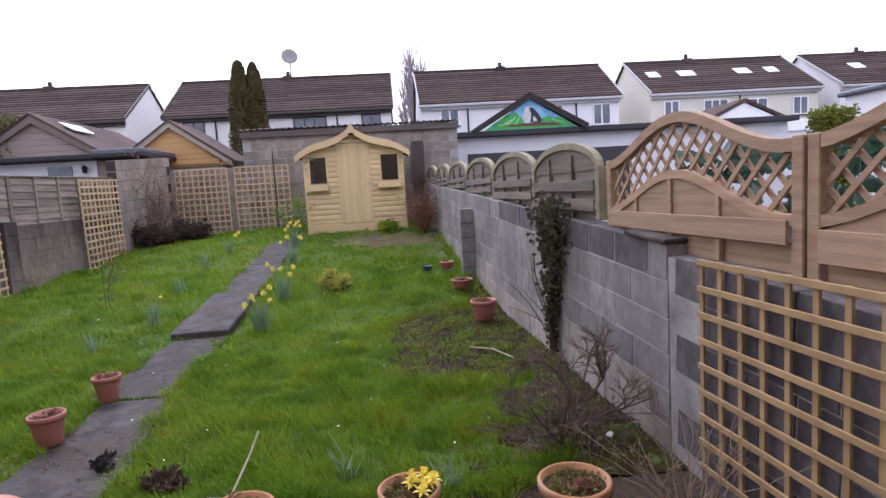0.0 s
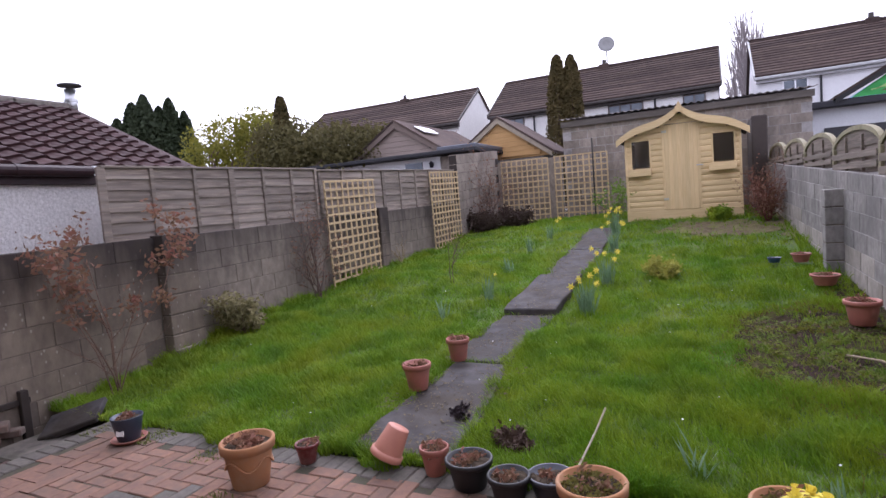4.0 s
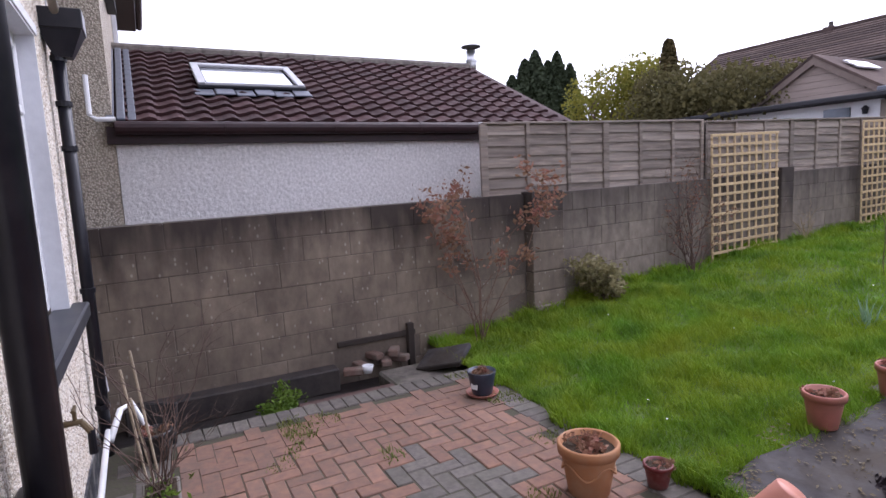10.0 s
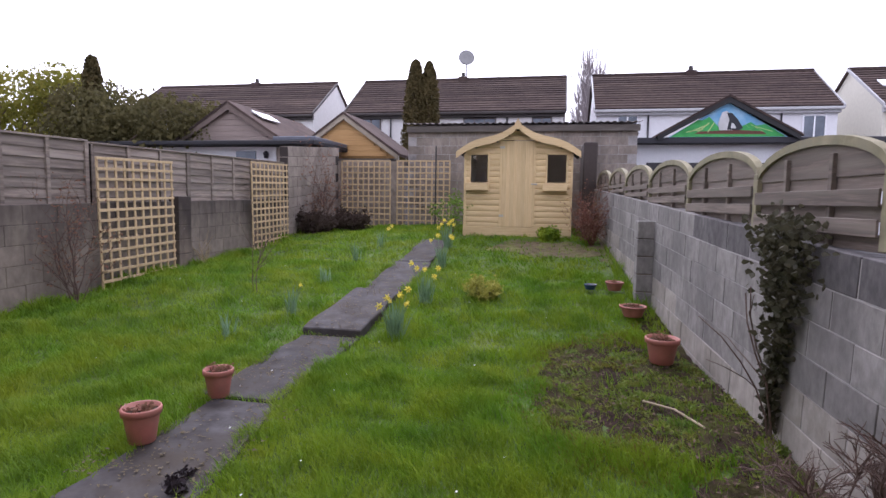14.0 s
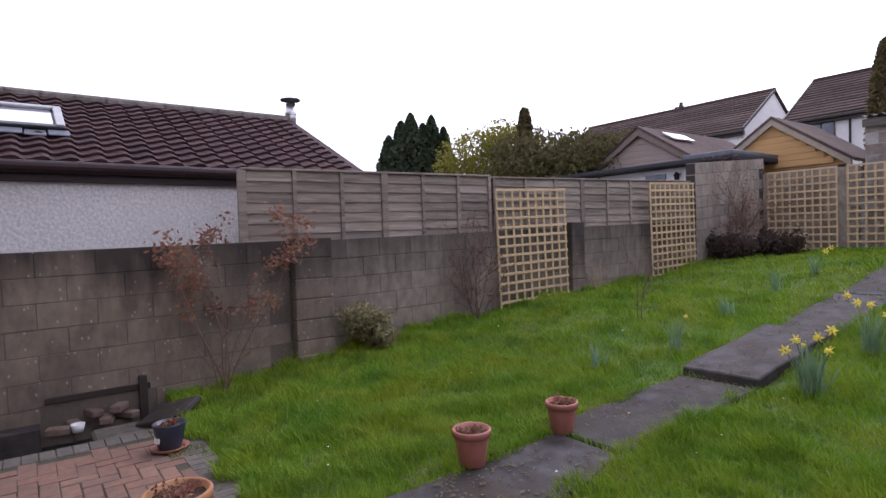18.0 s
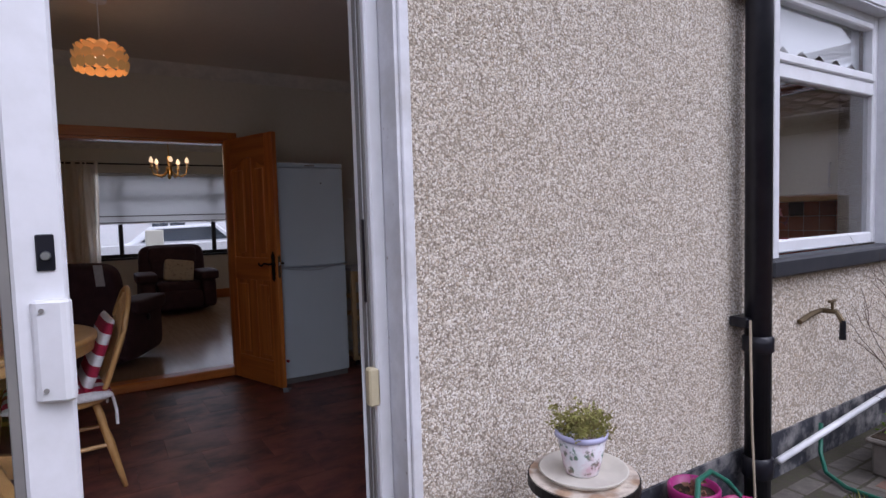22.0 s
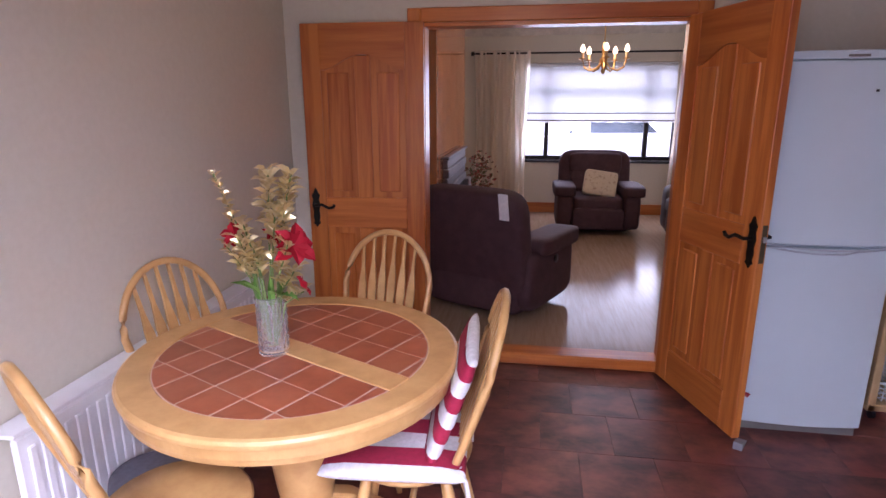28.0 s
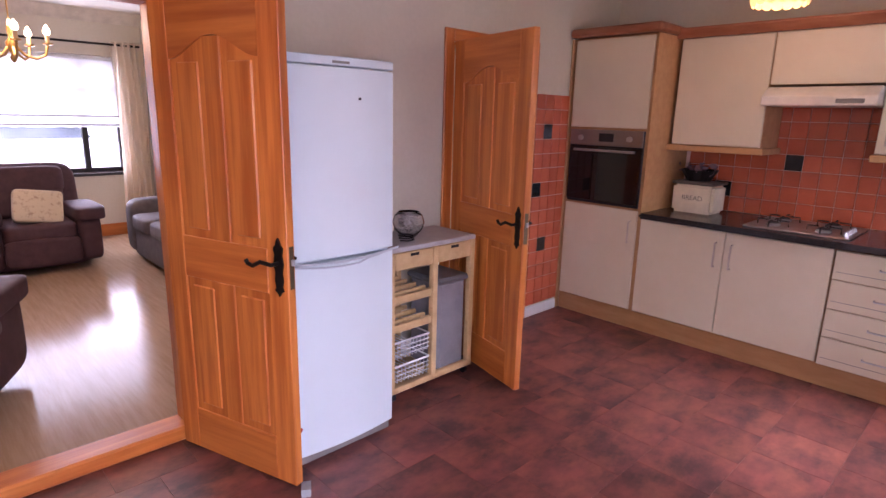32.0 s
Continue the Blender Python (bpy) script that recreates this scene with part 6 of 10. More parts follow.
def leaf_cloud(tips, per, size, seed, jitter):
    r = random.Random(seed)
    bm = bmesh.new()
    for t in tips:
        for _ in range(per):
            p = t + Vector((r.gauss(0, jitter), r.gauss(0, jitter), r.gauss(0, jitter)))
            m = Matrix.Translation(p) @ Euler((r.uniform(0, 6.3), r.uniform(0, 6.3), r.uniform(0, 6.3))).to_matrix().to_4x4()
            s = size * r.uniform(.6, 1.3)
            q = [m @ Vector(v) for v in ((-s * .45, 0, 0), (0, -s * .9, s * .08), (s * .45, 0, 0), (0, s, s * .1))]
            bm.faces.new([bm.verts.new(v) for v in q])
    return bm


def shrub(name, x, y, z, label, seed, height, spread, stems, sub, r0, leafm, per, size, jitter=0.03, droop=0.0, levels=2, barkm=None, reach=1.0, low=-1.0):
    s = thing(name, pose(x, y, z), label, "shrub")
    bm, tips = twigs(seed, height, spread, stems, sub, r0, droop, levels, reach)
    part("branch_work", bm, barkm or BARK, s)
    if per:
        part("leaves", leaf_cloud([t for t in tips if t.z > low], per, size, seed, jitter), leafm, s)
    return s


RUST = leaf_mat("rust_leaf", (0.27, 0.105, 0.085), (0.24, 0.17, 0.10), 0.75, 9)
GREEN_D = leaf_mat("dark_leaf", (0.05, 0.052, 0.03), (0.09, 0.08, 0.05), 0.45, 7)
BROWN_D = leaf_mat("purple_brown_leaf", (0.05, 0.032, 0.03), (0.075, 0.055, 0.04), 0.7, 7)
VARIEG = leaf_mat("variegated_leaf", (0.15, 0.145, 0.06), (0.36, 0.31, 0.17), 0.5, 22)
LIME = leaf_mat("lime_leaf", (0.16, 0.24, 0.035), (0.10, 0.18, 0.03), 0.6, 9)
REDTW = mat("red_twig", (0.16, 0.05, 0.035), 0.85, c2=(0.10, 0.04, 0.03), scale=30)
shrub("rose_bush", -5.42, 3.3, 0.02, "bare rose bush with rust-brown leaves by the wall", 11, 1.8, 0.16, 6, 4, 0.009, RUST, 8, 0.034, 0.05, reach=0.55, low=0.75, barkm=mat("rose_stem", (0.19, 0.12, 0.085), 0.9, c2=(0.12, 0.075, 0.055), scale=30))
shrub("variegated_shrub", -5.45, 5.0, 0.2, "small variegated evergreen shrub by the wall", 12, 0.46, 0.5, 11, 4, 0.006, VARIEG, 5, 0.034, 0.04)
shrub("bare_shrub", -5.55, 6.6, 0.33, "bare reddish shrub beside the trellis", 13, 1.15, 0.25, 9, 5, 0.008, RUST, 1, 0.02, 0.03)
shrub("dry_stems", -5.6, 9.15, 0.5, "dry straw-coloured stems beside the pier", 14, 0.5, 0.15, 14, 1, 0.006, RUST, 0, 0.02, barkm=mat("straw", (0.36, 0.28, 0.17), 0.9, scale=20))
shrub("low_dark_shrub", -5.45, 13.2, 0.8, "low dark brown heap of shrub at the wall", 15, 0.5, 1.2, 22, 6, 0.008, BROWN_D, 6, 0.035, 0.06)
shrub("low_dark_shrub", -4.9, 13.9, 0.85, "low dark brown shrub at the garden's end", 16, 0.42, 1.3, 22, 6, 0.008, BROWN_D, 6, 0.035, 0.06)
shrub("tall_bare_shrub", -5.5, 13.6, 0.82, "tall bare reddish shrub against the block wall", 17, 1.7, 0.3, 10, 5, 0.01, RUST, 1, 0.03, 0.04)
shrub("lime_shrub", -2.15, 12.6, 0.9, "feathery light green shrub beside the shed", 18, 0.75, 0.6, 6, 4, 0.007, LIME, 2, 0.04, 0.05)
shrub("red_shrub", 0.66, 12.0, 0.78, "dense red-brown twiggy shrub beside the shed", 19, 0.85, 0.3, 24, 6, 0.006, RUST, 1, 0.022, 0.04, barkm=REDTW)
shrub("bare_shrub", 1.06, 3.38, 0.0, "low spreading bare brown shrub by the grey wall", 20, 0.62, 0.95, 6, 7, 0.013, RUST, 0, 0.02, droop=0.02, levels=3)
shrub("small_shrub", -0.91, 8.37, 0.31, "small yellowish shrub in the lawn", 21, 0.26, 0.9, 16, 3, 0.005, leaf_mat("yellow_leaf", (0.40, 0.37, 0.07), (0.30, 0.31, 0.07), 0.7, 9), 5, 0.03, 0.03)
shrub("sapling", -3.95, 7.9, 0.38, "thin bare sapling in the lawn", 22, 0.9, 0.12, 2, 5, 0.007, RUST, 0, 0.02)
shrub("dead_plant", -1.45, 3.25, 0.0, "dead brown plant heads at the path edge", 23, 0.11, 0.9, 16, 3, 0.003, mat("dead_head", (0.11, 0.07, 0.055), 0.95, scale=20), 4, 0.022, 0.02)
shrub("dead_plant", -1.95, 3.55, 0.01, "dark dead plant in the path edge", 24, 0.10, 0.5, 8, 2, 0.004, mat("dark_head", (0.03, 0.02, 0.025), 0.95, scale=20), 8, 0.02, 0.02)
shrub("dry_stems", 1.35, 2.35, 0.0, "dry straw stems in front of the trellis", 25, 0.6, 0.5, 22, 2, 0.004, RUST, 0, 0.02, barkm=mat("straw_pale", (0.30, 0.22, 0.15), 0.9, scale=20))
shrub("low_weeds", -0.15, 12.45, 0.87, "low green plants before the shed", 26, 0.22, 1.0, 20, 3, 0.004, GRASS, 6, 0.04, 0.04)
shrub("gully_weed", -5.3, 1.2, -0.24, "small green weed growing in the gully", 27, 0.22, 0.8, 10, 3, 0.003, LIME, 5, 0.025, 0.03)
# ivy on the right wall
r = random.Random(9)
ivy = thing("ivy", pose(1.45, 4.9, 0.1), "dark green ivy hanging on the grey wall", "ivy")
bm = bmesh.new()
for k in range(1500):
    f = r.random() ** 0.6
    yy = 4.92 - 0.12 * f + r.gauss(0, 0.022 + 0.19 * f ** 1.7)
    zz = 0.12 + f * 1.42 + r.gauss(0, 0.04)
    m = Matrix.Translation((right_x(yy) - 0.02 - abs(r.gauss(0, 0.035)) * (1 + f) - 1.45, yy - 4.9, zz - 0.1)) @ Euler((r.uniform(-.6, .6), -1.57 + r.uniform(-.7, .7), r.uniform(0, 6.3))).to_matrix().to_4x4()
    s = r.uniform(0.014, 0.032)
    bm.faces.new([bm.verts.new(m @ Vector(q)) for q in ((0, -s, 0), (s * .8, -s * .5, 0.004), (s * .55, s * .3, 0), (0, s * 1.1, 0.006), (-s * .55, s * .3, 0), (-s * .8, -s * .5, 0.004))])
part("leaves", bm, GREEN_D, ivy)
stem, _ = twigs(31, 1.1, 0.02, 3, 1, 0.01, levels=1)
part("stem", stem, BARK, ivy)
# broad leaves seen through the lattice
bm = bmesh.new()
for k in range(420):
    yy = r.uniform(0.4, 3.6)
    m = Matrix.Translation((right_x(yy) + 0.3 + r.uniform(0, 0.25), yy, r.uniform(1.45, 2.0 if yy < 2 else 1.85))) @ Euler((r.uniform(-.7, .7), -1.4 + r.uniform(-.7, .7), r.uniform(0, 6.3))).to_matrix().to_4x4()
    s = r.uniform(0.035, 0.07)
    bm.faces.new([bm.verts.new(m @ Vector(q)) for q in ((0, -s, 0), (s * .7, -s * .4, 0.004), (s * .6, s * .4, 0), (0, s, 0.006), (-s * .6, s * .4, 0), (-s * .7, -s * .4, 0.004))])
put("ivy_hedge", bm, leaf_mat("blue_green_leaf", (0.05, 0.11, 0.07), (0.09, 0.16, 0.12), 0.4, 9), "broad dark green ivy leaves behind the lattice", "ivy")

# dead leaves lying on the soil
bm = bmesh.new()
for k in range(5600):
    x, y = r.uniform(-0.4, 1.7), r.uniform(2.9, 7.6)
    if bed_mask(x, y) < 0.9 and noise.noise((x * 2.7, y * 2.7, 40)) > -0.25:
        m = Matrix.Translation((x, y, ground(x, y) + lumps(x, y) + 0.035)) @ Euler((r.uniform(-.5, .5), r.uniform(-.5, .5), r.uniform(0, 6.3))).to_matrix().to_4x4()
        s = r.uniform(.007, .022)
        bm.faces.new([bm.verts.new(m @ Vector(q)) for q in ((-s, 0, 0), (-s * .2, -s * .5, s * .25), (s, 0, s * .15), (s * .1, s * .55, s * .3))])
tagged(put("dead_leaves", bm, mat("dead_leaf", (0.06, 0.036, 0.032), 0.9, c2=(0.20, 0.145, 0.11), scale=14, coords="World", spec=0.05, fade=(0.48, 0.66)), "dry brown leaves scattered on soil", "leaves"), kind="stuff")


# litter of the path: moss, dead leaves and twigs
bm = bmesh.new()
for k in range(3000):
    y = 2.95 + 9.05 * r.random() ** 1.5
    x = r.uniform(-2.68, -1.75) if y < 4.74 else r.uniform(-2.7, -2.05)
    if noise.noise((x * 2.5, y * 2.5, 31)) < -0.05 and r.random() < 0.8:
        continue
    m = Matrix.Translation((x, y, ground(-2.3, y) + (0.115 if 6.66 < y < 8.3 else 0.045))) @ Euler((r.uniform(-.3, .3), r.uniform(-.3, .3), r.uniform(0, 6.3))).to_matrix().to_4x4()
    s = r.uniform(.006, .02)
    bm.faces.new([bm.verts.new(m @ Vector(q)) for q in ((-s, 0, 0), (0, -s * .5, .003), (s, 0, 0), (0, s * .5, .003))])
tagged(put("path_litter", bm, leaf_mat("path_moss", (0.13, 0.10, 0.05), (0.20, 0.17, 0.12), 0.9, 14), "moss and leaf litter on the path", "litter"), kind="stuff")

# ---- trees ----
def crown(seed, n, shape, size):
    r = random.Random(seed)
    bm = bmesh.new()
    for _ in range(n):
        p = shape(r)
        m = Matrix.Translation(p) @ Euler((r.uniform(0, 6.3), r.uniform(0, 6.3), r.uniform(0, 6.3))).to_matrix().to_4x4()
        s = size * r.uniform(.6, 1.4)
        bm.faces.new([bm.verts.new(m @ Vector(q)) for q in ((-s * .5, 0, 0), (-s * .1, -s * .5, s * .1), (s * .6, 0, 0), (0, s * .6, s * .1))])
    return bm


def conifer(x, y, z0, h, rad, label, seed, leafm, n=6000, size=0.16, power=0.6, cat="tree", rough=0.25):
    t = thing("conifer", pose(x, y, z0), label, cat)
    part("trunk", cyl(rad * 0.2, 0.03, 0, h * 0.95, 8), BARK, t)
    def shape(r):
        f = r.random() ** 0.8
        rr = rad * (1 - f) ** power * (0.75 + 0.35 * abs(noise.noise((f * 7, seed, r.random() * 2)))) * math.sqrt(r.uniform(.35, 1))
        a = r.uniform(0, 6.3)
        bump = 1 + rough * noise.noise((math.cos(a) * 6 * rough, math.sin(a) * 6 * rough, f * 24 * rough + seed))
        return Vector((rr * bump * math.cos(a), rr * bump * math.sin(a), h * (0.04 + 0.96 * f)))
    part("crown", crown(seed, n, shape, size), leafm, t)
    return t


def broad(x, y, z0, h, w, label, seed, leafm, blobs, n=9000, size=0.3):
    t = thing("tree", pose(x, y, z0), label, "tree")
    bm, tips = twigs(seed, h * 0.55, 0.5, 5, 4, h * 0.02)
    part("trunk", bm, BARK, t)
    r0 = random.Random(seed)
    cs = [(Vector((r0.uniform(-w, w) * .62, r0.uniform(-w, w) * .4, h * r0.uniform(.4, .85))), w * r0.uniform(.26, .45)) for _ in range(blobs)]
    def shape(r):
        c, q = cs[r.randrange(len(cs))]
        d = Vector((r.gauss(0, 1), r.gauss(0, 1), r.gauss(0, 1))).normalized() * q * r.uniform(.6, 1.05)
        return c + Vector((d.x, d.y, d.z * .75))
    part("crown", crown(seed, n, shape, size), leafm, t)
    return t


CYPRESS = leaf_mat("cypress_leaf", (0.12, 0.09, 0.035), (0.065, 0.055, 0.022), 0.8, 2.5, 0.15)
DARK_GREEN = leaf_mat("dark_tree_leaf", (0.06, 0.078, 0.042), (0.03, 0.042, 0.022), 0.7, 2, 0.2)
YELLOW_TREE = leaf_mat("yellow_tree_leaf", (0.25, 0.225, 0.035), (0.15, 0.16, 0.03), 0.7, 1.5)
OLIVE = leaf_mat("olive_tree_leaf", (0.125, 0.108, 0.042), (0.07, 0.066, 0.027), 0.75, 1.2)
conifer(-7.40, 30, 0.8, 8.05, 1.1, "tall narrow dark cypress tree", 41, CYPRESS, 15000, 0.085, 0.4)
conifer(-6.72, 30.2, 0.8, 8.0, 1.05, "tall narrow dark cypress tree beside another", 42, CYPRESS, 15000, 0.085, 0.4)
conifer(-14.6, 16.7, -0.4, 6.4, 0.6, "tall rounded dark conifer behind a tree", 43, CYPRESS, 7000, 0.1, 0.3)
broad(-12.7, 16.9, -0.4, 5.6, 3.1, "wide olive-brown evergreen tree", 44, OLIVE, 54, 42000, 0.095)
broad(-17.3, 17.4, -0.4, 6.6, 3.0, "yellow-green flowering bush tree", 45, YELLOW_TREE, 34, 26000, 0.09)
broad(-15.3, 18.6, -0.4, 5.9, 2.3, "yellow-green tree beyond the fence", 48, YELLOW_TREE, 18, 11000, 0.08)
for k, (side, hh, rad) in enumerate(((-1.15, 6.5, 1.5), (-0.55, 7.15, 1.6), (-0.1, 7.5, 1.5), (0.45, 7.0, 1.6), (0.85, 7.35, 1.4), (1.4, 6.8, 1.35))):
    conifer(-21.6 + 0.64 * side, 16.5 + 0.77 * side, -0.4, hh, rad, "broad dark green conifer in a close clump", 46 + k, DARK_GREEN, 9000, 0.14, 0.6, rough=0.4)


def brush_tree(x, y, z0, h, fan, stems, seed, label):
    """A leafless tree whose many fine limbs rise in a narrow fan."""
    r = random.Random(seed)
    t = thing("bare_tree", pose(x, y, z0), label, "tree")
    part("trunk", tube([(0, 0, 0), (0.05, 0, h * 0.2), (0, 0.03, h * 0.42)], h * 0.022, 8, r1=h * 0.012), FAR_BARK, t)
    bm = bmesh.new()
    for _ in range(stems):
        a, q = r.uniform(0, 6.3), fan * h * math.sqrt(r.random())
        base = Vector((0, 0, h * r.uniform(0.25, 0.45)))
        tip = Vector((q * math.cos(a), q * math.sin(a), h * (1 - 0.45 * (q / (fan * h)) ** 2) * r.uniform(0.85, 1)))
        mid = base.lerp(tip, 0.5) + Vector((tip.x, tip.y, 0)) * 0.22
        tube([base, mid, tip], h * 0.004, 3, bm=bm, r1=h * 0.0015)
        for _ in range(7):
            f = r.uniform(0.3, 0.95)
            p = base.lerp(mid, f * 2) if f < 0.5 else mid.lerp(tip, f * 2 - 1)
            d = Vector((r.gauss(0, 0.35) + tip.x / h, r.gauss(0, 0.35) + tip.y / h, 1)).normalized() * h * r.uniform(0.06, 0.15)
            tube([p, p + d], h * 0.002, 3, bm=bm, r1=h * 0.001)
    part("branch_work", bm, FAR_BARK, t, "fine pale leafless twigs")


FAR_BARK = mat("far_bark", (0.30, 0.265, 0.27), 0.9, scale=5)
brush_tree(2.3, 46, 0.6, 13.4, 0.13, 90, 60, "bare leafless tree behind the houses")
brush_tree(46, 44, 0.6, 11, 0.2, 70, 61, "bare leafless tree behind the houses")
brush_tree(-24.2, 18.6, -0.4, 6.9, 0.34, 110, 62, "bare pale tree beside the conifers")
brush_tree(-18.4, 19.6, -0.4, 6.3, 0.30, 90, 63, "bare pale tree behind the yellow bush")

hg = thing("clipped_hedge", pose(12.45, 15.0, 0.9), "clipped yellow-green conifer hedge", "hedge")
part("trunk", cyl(0.08, 0.05, -1.2, 2.2, 8), BARK, hg)
rh = random.Random(8)
part("foliage", leaf_cloud([Vector((rh.uniform(-.5, .5), rh.uniform(-.4, .4), rh.uniform(-0.3, 2.4))) for _ in range(2600)], 3, 0.07, 8, 0.06), leaf_mat("hedge_leaf", (0.20, 0.20, 0.03), (0.09, 0.12, 0.02), 0.8, 4), hg)


# ---- pots and loose garden things ----
TERRA_OLD = mat("old_terracotta", (0.36, 0.17, 0.075), 0.8, c2=(0.29, 0.13, 0.055), scale=10, bump=0.002, stain=(0.42, 0.30, 0.20), sscale=5, smix=0.5)
BLUE_POT = mat("dark_blue_plastic", (0.03, 0.04, 0.065), 0.4, scale=9)
BLACK_POT = mat("black_plastic_pot", (0.012, 0.012, 0.014), 0.5, scale=9)
RED_POT = mat("dark_red_glaze", (0.12, 0.015, 0.015), 0.35, scale=9, stain=(0.3, 0.2, 0.18), sscale=12, smix=0.4)


def plant_pot(name, x, y, r, h, material, label, seed, tilt=(0, 0), rim=True, z=None, dead=8, saucer=False):
    p = thing(name, pose(x, y, ground(x, y) + 0.04 if z is None else z, tilt[0], tilt[1], 0), label, "plant pot", "pots about the garden")
    prof = [(0, 0), (r * .68, 0), (r * .70, .004), (r * .93, h * .78)]
    prof += [(r * .93, h * .79), (r * 1.04, h * .80), (r * 1.06, h * .97), (r, h), (r * .93, h * .985)] if rim else [(r, h * .97), (r, h), (r * .95, h)]
    prof += [(r * .88, h * .86), (0, h * .86)]
    part("body", lathe(prof, 28), material, p, smooth=True)
    so = lathe([(r * .90, h * .87), (r * .5, h * .885), (0, h * .89)], 20)
    for v in so.verts:
        v.co.z += 0.012 * noise.noise((v.co.x * 40, v.co.y * 40, seed))
    part("soil", so, SOIL, p)
    if dead:
        bm, tips = twigs(seed, h * .35, 1.2, dead, 2, 0.003)
        join(bm, leaf_cloud(tips, 2, 0.018, seed, 0.015))
        part("dead_plant", moved(bm, Matrix.Translation((0, 0, h * .87))), RUST, p, "withered brown plant")
    if saucer:
        part("saucer", lathe([(0, -.012), (r * .95, -.012), (r * 1.15, .012), (r * 1.1, .014), (r * .9, -.004), (0, -.004)], 24), TERRACOTTA, p, smooth=True)
    return p


plant_pot("terracotta_pot", -2.50, 4.78, 0.108, 0.215, TERRACOTTA, "terracotta-coloured plastic pot with withered plant on the path", 1)
plant_pot("terracotta_pot", -2.52, 3.98, 0.115, 0.225, TERRACOTTA, "terracotta-coloured plastic pot with dry soil on the path", 2)
big = plant_pot("large_terracotta_pot", -2.82, 2.36, 0.155, 0.28, TERRA_OLD, "large old terracotta pot with withered plant on the patio", 3, z=0.004, dead=14)
part("garland", tube([(0.138 * math.cos(a), 0.138 * math.sin(a), 0.15 + 0.032 * math.cos(4 * a)) for a in [k * math.pi / 24 for k in range(49)]], 0.006, 6), TERRA_OLD, big, "raised garland on the pot")
plant_pot("small_red_pot", -2.66, 2.70, 0.075, 0.13, RED_POT, "small broken dark red pot at the patio edge", 4, z=0.004, dead=5)
plant_pot("fallen_pot", -2.03, 2.83, 0.10, 0.20, mat("pale_terracotta", (0.50, 0.22, 0.16), 0.5, scale=9, c2=(0.45, 0.19, 0.14)), "pale terracotta plastic pot lying upside down", 5, tilt=(160, 24), z=0.25, dead=0)
plant_pot("terracotta_pot", -1.78, 2.80, 0.085, 0.17, TERRACOTTA, "small terracotta pot with dead stalks", 6, z=0.004, dead=7)
plant_pot("blue_pot", -4.29, 2.60, 0.113, 0.18, BLUE_POT, "dark blue plastic pot with label on a saucer", 7, z=0.016, saucer=True, rim=False)
put("pot_label", moved(box(-.03, .03, -.003, .003, -.02, .02), pose(-4.2592, 2.5115, 0.09, -10, 0, 19)), PLASTIC_WHITE, "white paper label on the blue pot", "label")
plant_pot("black_pot", -1.52, 2.72, 0.13, 0.17, BLACK_POT, "black plastic pot with dead plant", 8, z=0.004, dead=12)
plant_pot("black_pot", -1.25, 2.62, 0.11, 0.16, BLACK_POT, "black plastic pot on the patio edge", 9, z=0.004, dead=10)
plant_pot("black_pot", -1.05, 2.72, 0.12, 0.14, mat("grey_tray", (0.04, 0.045, 0.06), 0.4, scale=9), "dark grey plastic pot on the patio edge", 10, z=0.004, dead=4)
plant_pot("terracotta_pot", 1.02, 6.45, 0.15, 0.24, TERRACOTTA, "terracotta pot with plant beside the grey wall", 11, dead=14)
plant_pot("terracotta_bowl", 0.93, 7.85, 0.15, 0.13, TERRACOTTA, "low terracotta bowl with a small shrub", 12, dead=18)
plant_pot("terracotta_bowl", 0.82, 8.95, 0.12, 0.12, TERRACOTTA, "small terracotta bowl beside the wall", 13, dead=8)
plant_pot("blue_bowl", 0.50, 8.95, 0.09, 0.07, mat("blue_plastic", (0.02, 0.05, 0.12), 0.4, scale=9), "small blue plastic bowl on the lawn", 14, dead=0, rim=False)
MOSS = leaf_mat("moss_clump", (0.20, 0.19, 0.05), (0.14, 0.12, 0.04), 0.9, 9)
for k, (x, y, rr, hh, lab) in enumerate([(-0.79, 2.50, 0.16, 0.25, "large terracotta pot filled with dry moss"), (0.02, 2.56, 0.15, 0.24, "terracotta trough pot with yellow primroses"), (0.82, 2.42, 0.17, 0.27, "large round terracotta pot with moss")]):
    q = plant_pot("large_terracotta_pot", x, y, rr, hh, TERRA_OLD, lab, 20 + k, z=0.004, dead=6)
    tips = [Vector((rr * .85 * math.sqrt(r.random()) * math.cos(a), rr * .85 * math.sqrt(r.random()) * math.sin(a), hh * .9)) for a in [r.uniform(0, 6.3) for _ in range(160)]]
    part("moss", leaf_cloud(tips, 4, 0.014, 5 + k, 0.012), MOSS, q)
    if k == 1:
        bm = bmesh.new()
        for n in range(9):
            flower(bm, Matrix.Translation((r.uniform(-.02, .13), r.uniform(-.1, .1), hh + r.uniform(.0, .04))) @ Euler((r.uniform(-.5, .5), r.uniform(-.5, .5), r.uniform(0, 6.3))).to_matrix().to_4x4())
        part("flowers", bm, DAFF_YEL, q, "bright yellow primroses")
put("fallen_stick", tube([(0.7, 5.35, ground(.7, 5.35) + .06), (0.9, 5.2, ground(.9, 5.2) + .07), (1.05, 4.95, ground(1, 5) + .05)], 0.008, 6), mat("pale_stick", (0.42, 0.34, 0.24), 0.9, scale=20), "pale fallen stick on the soil", "stick")
put("white_litter", moved(box(-.045, .045, -.022, .022, 0, .03, .012), pose(1.33, 3.3, 0.04, 20, 12, 60)), PLASTIC_WHITE, "crumpled white scrap on the soil", "litter")
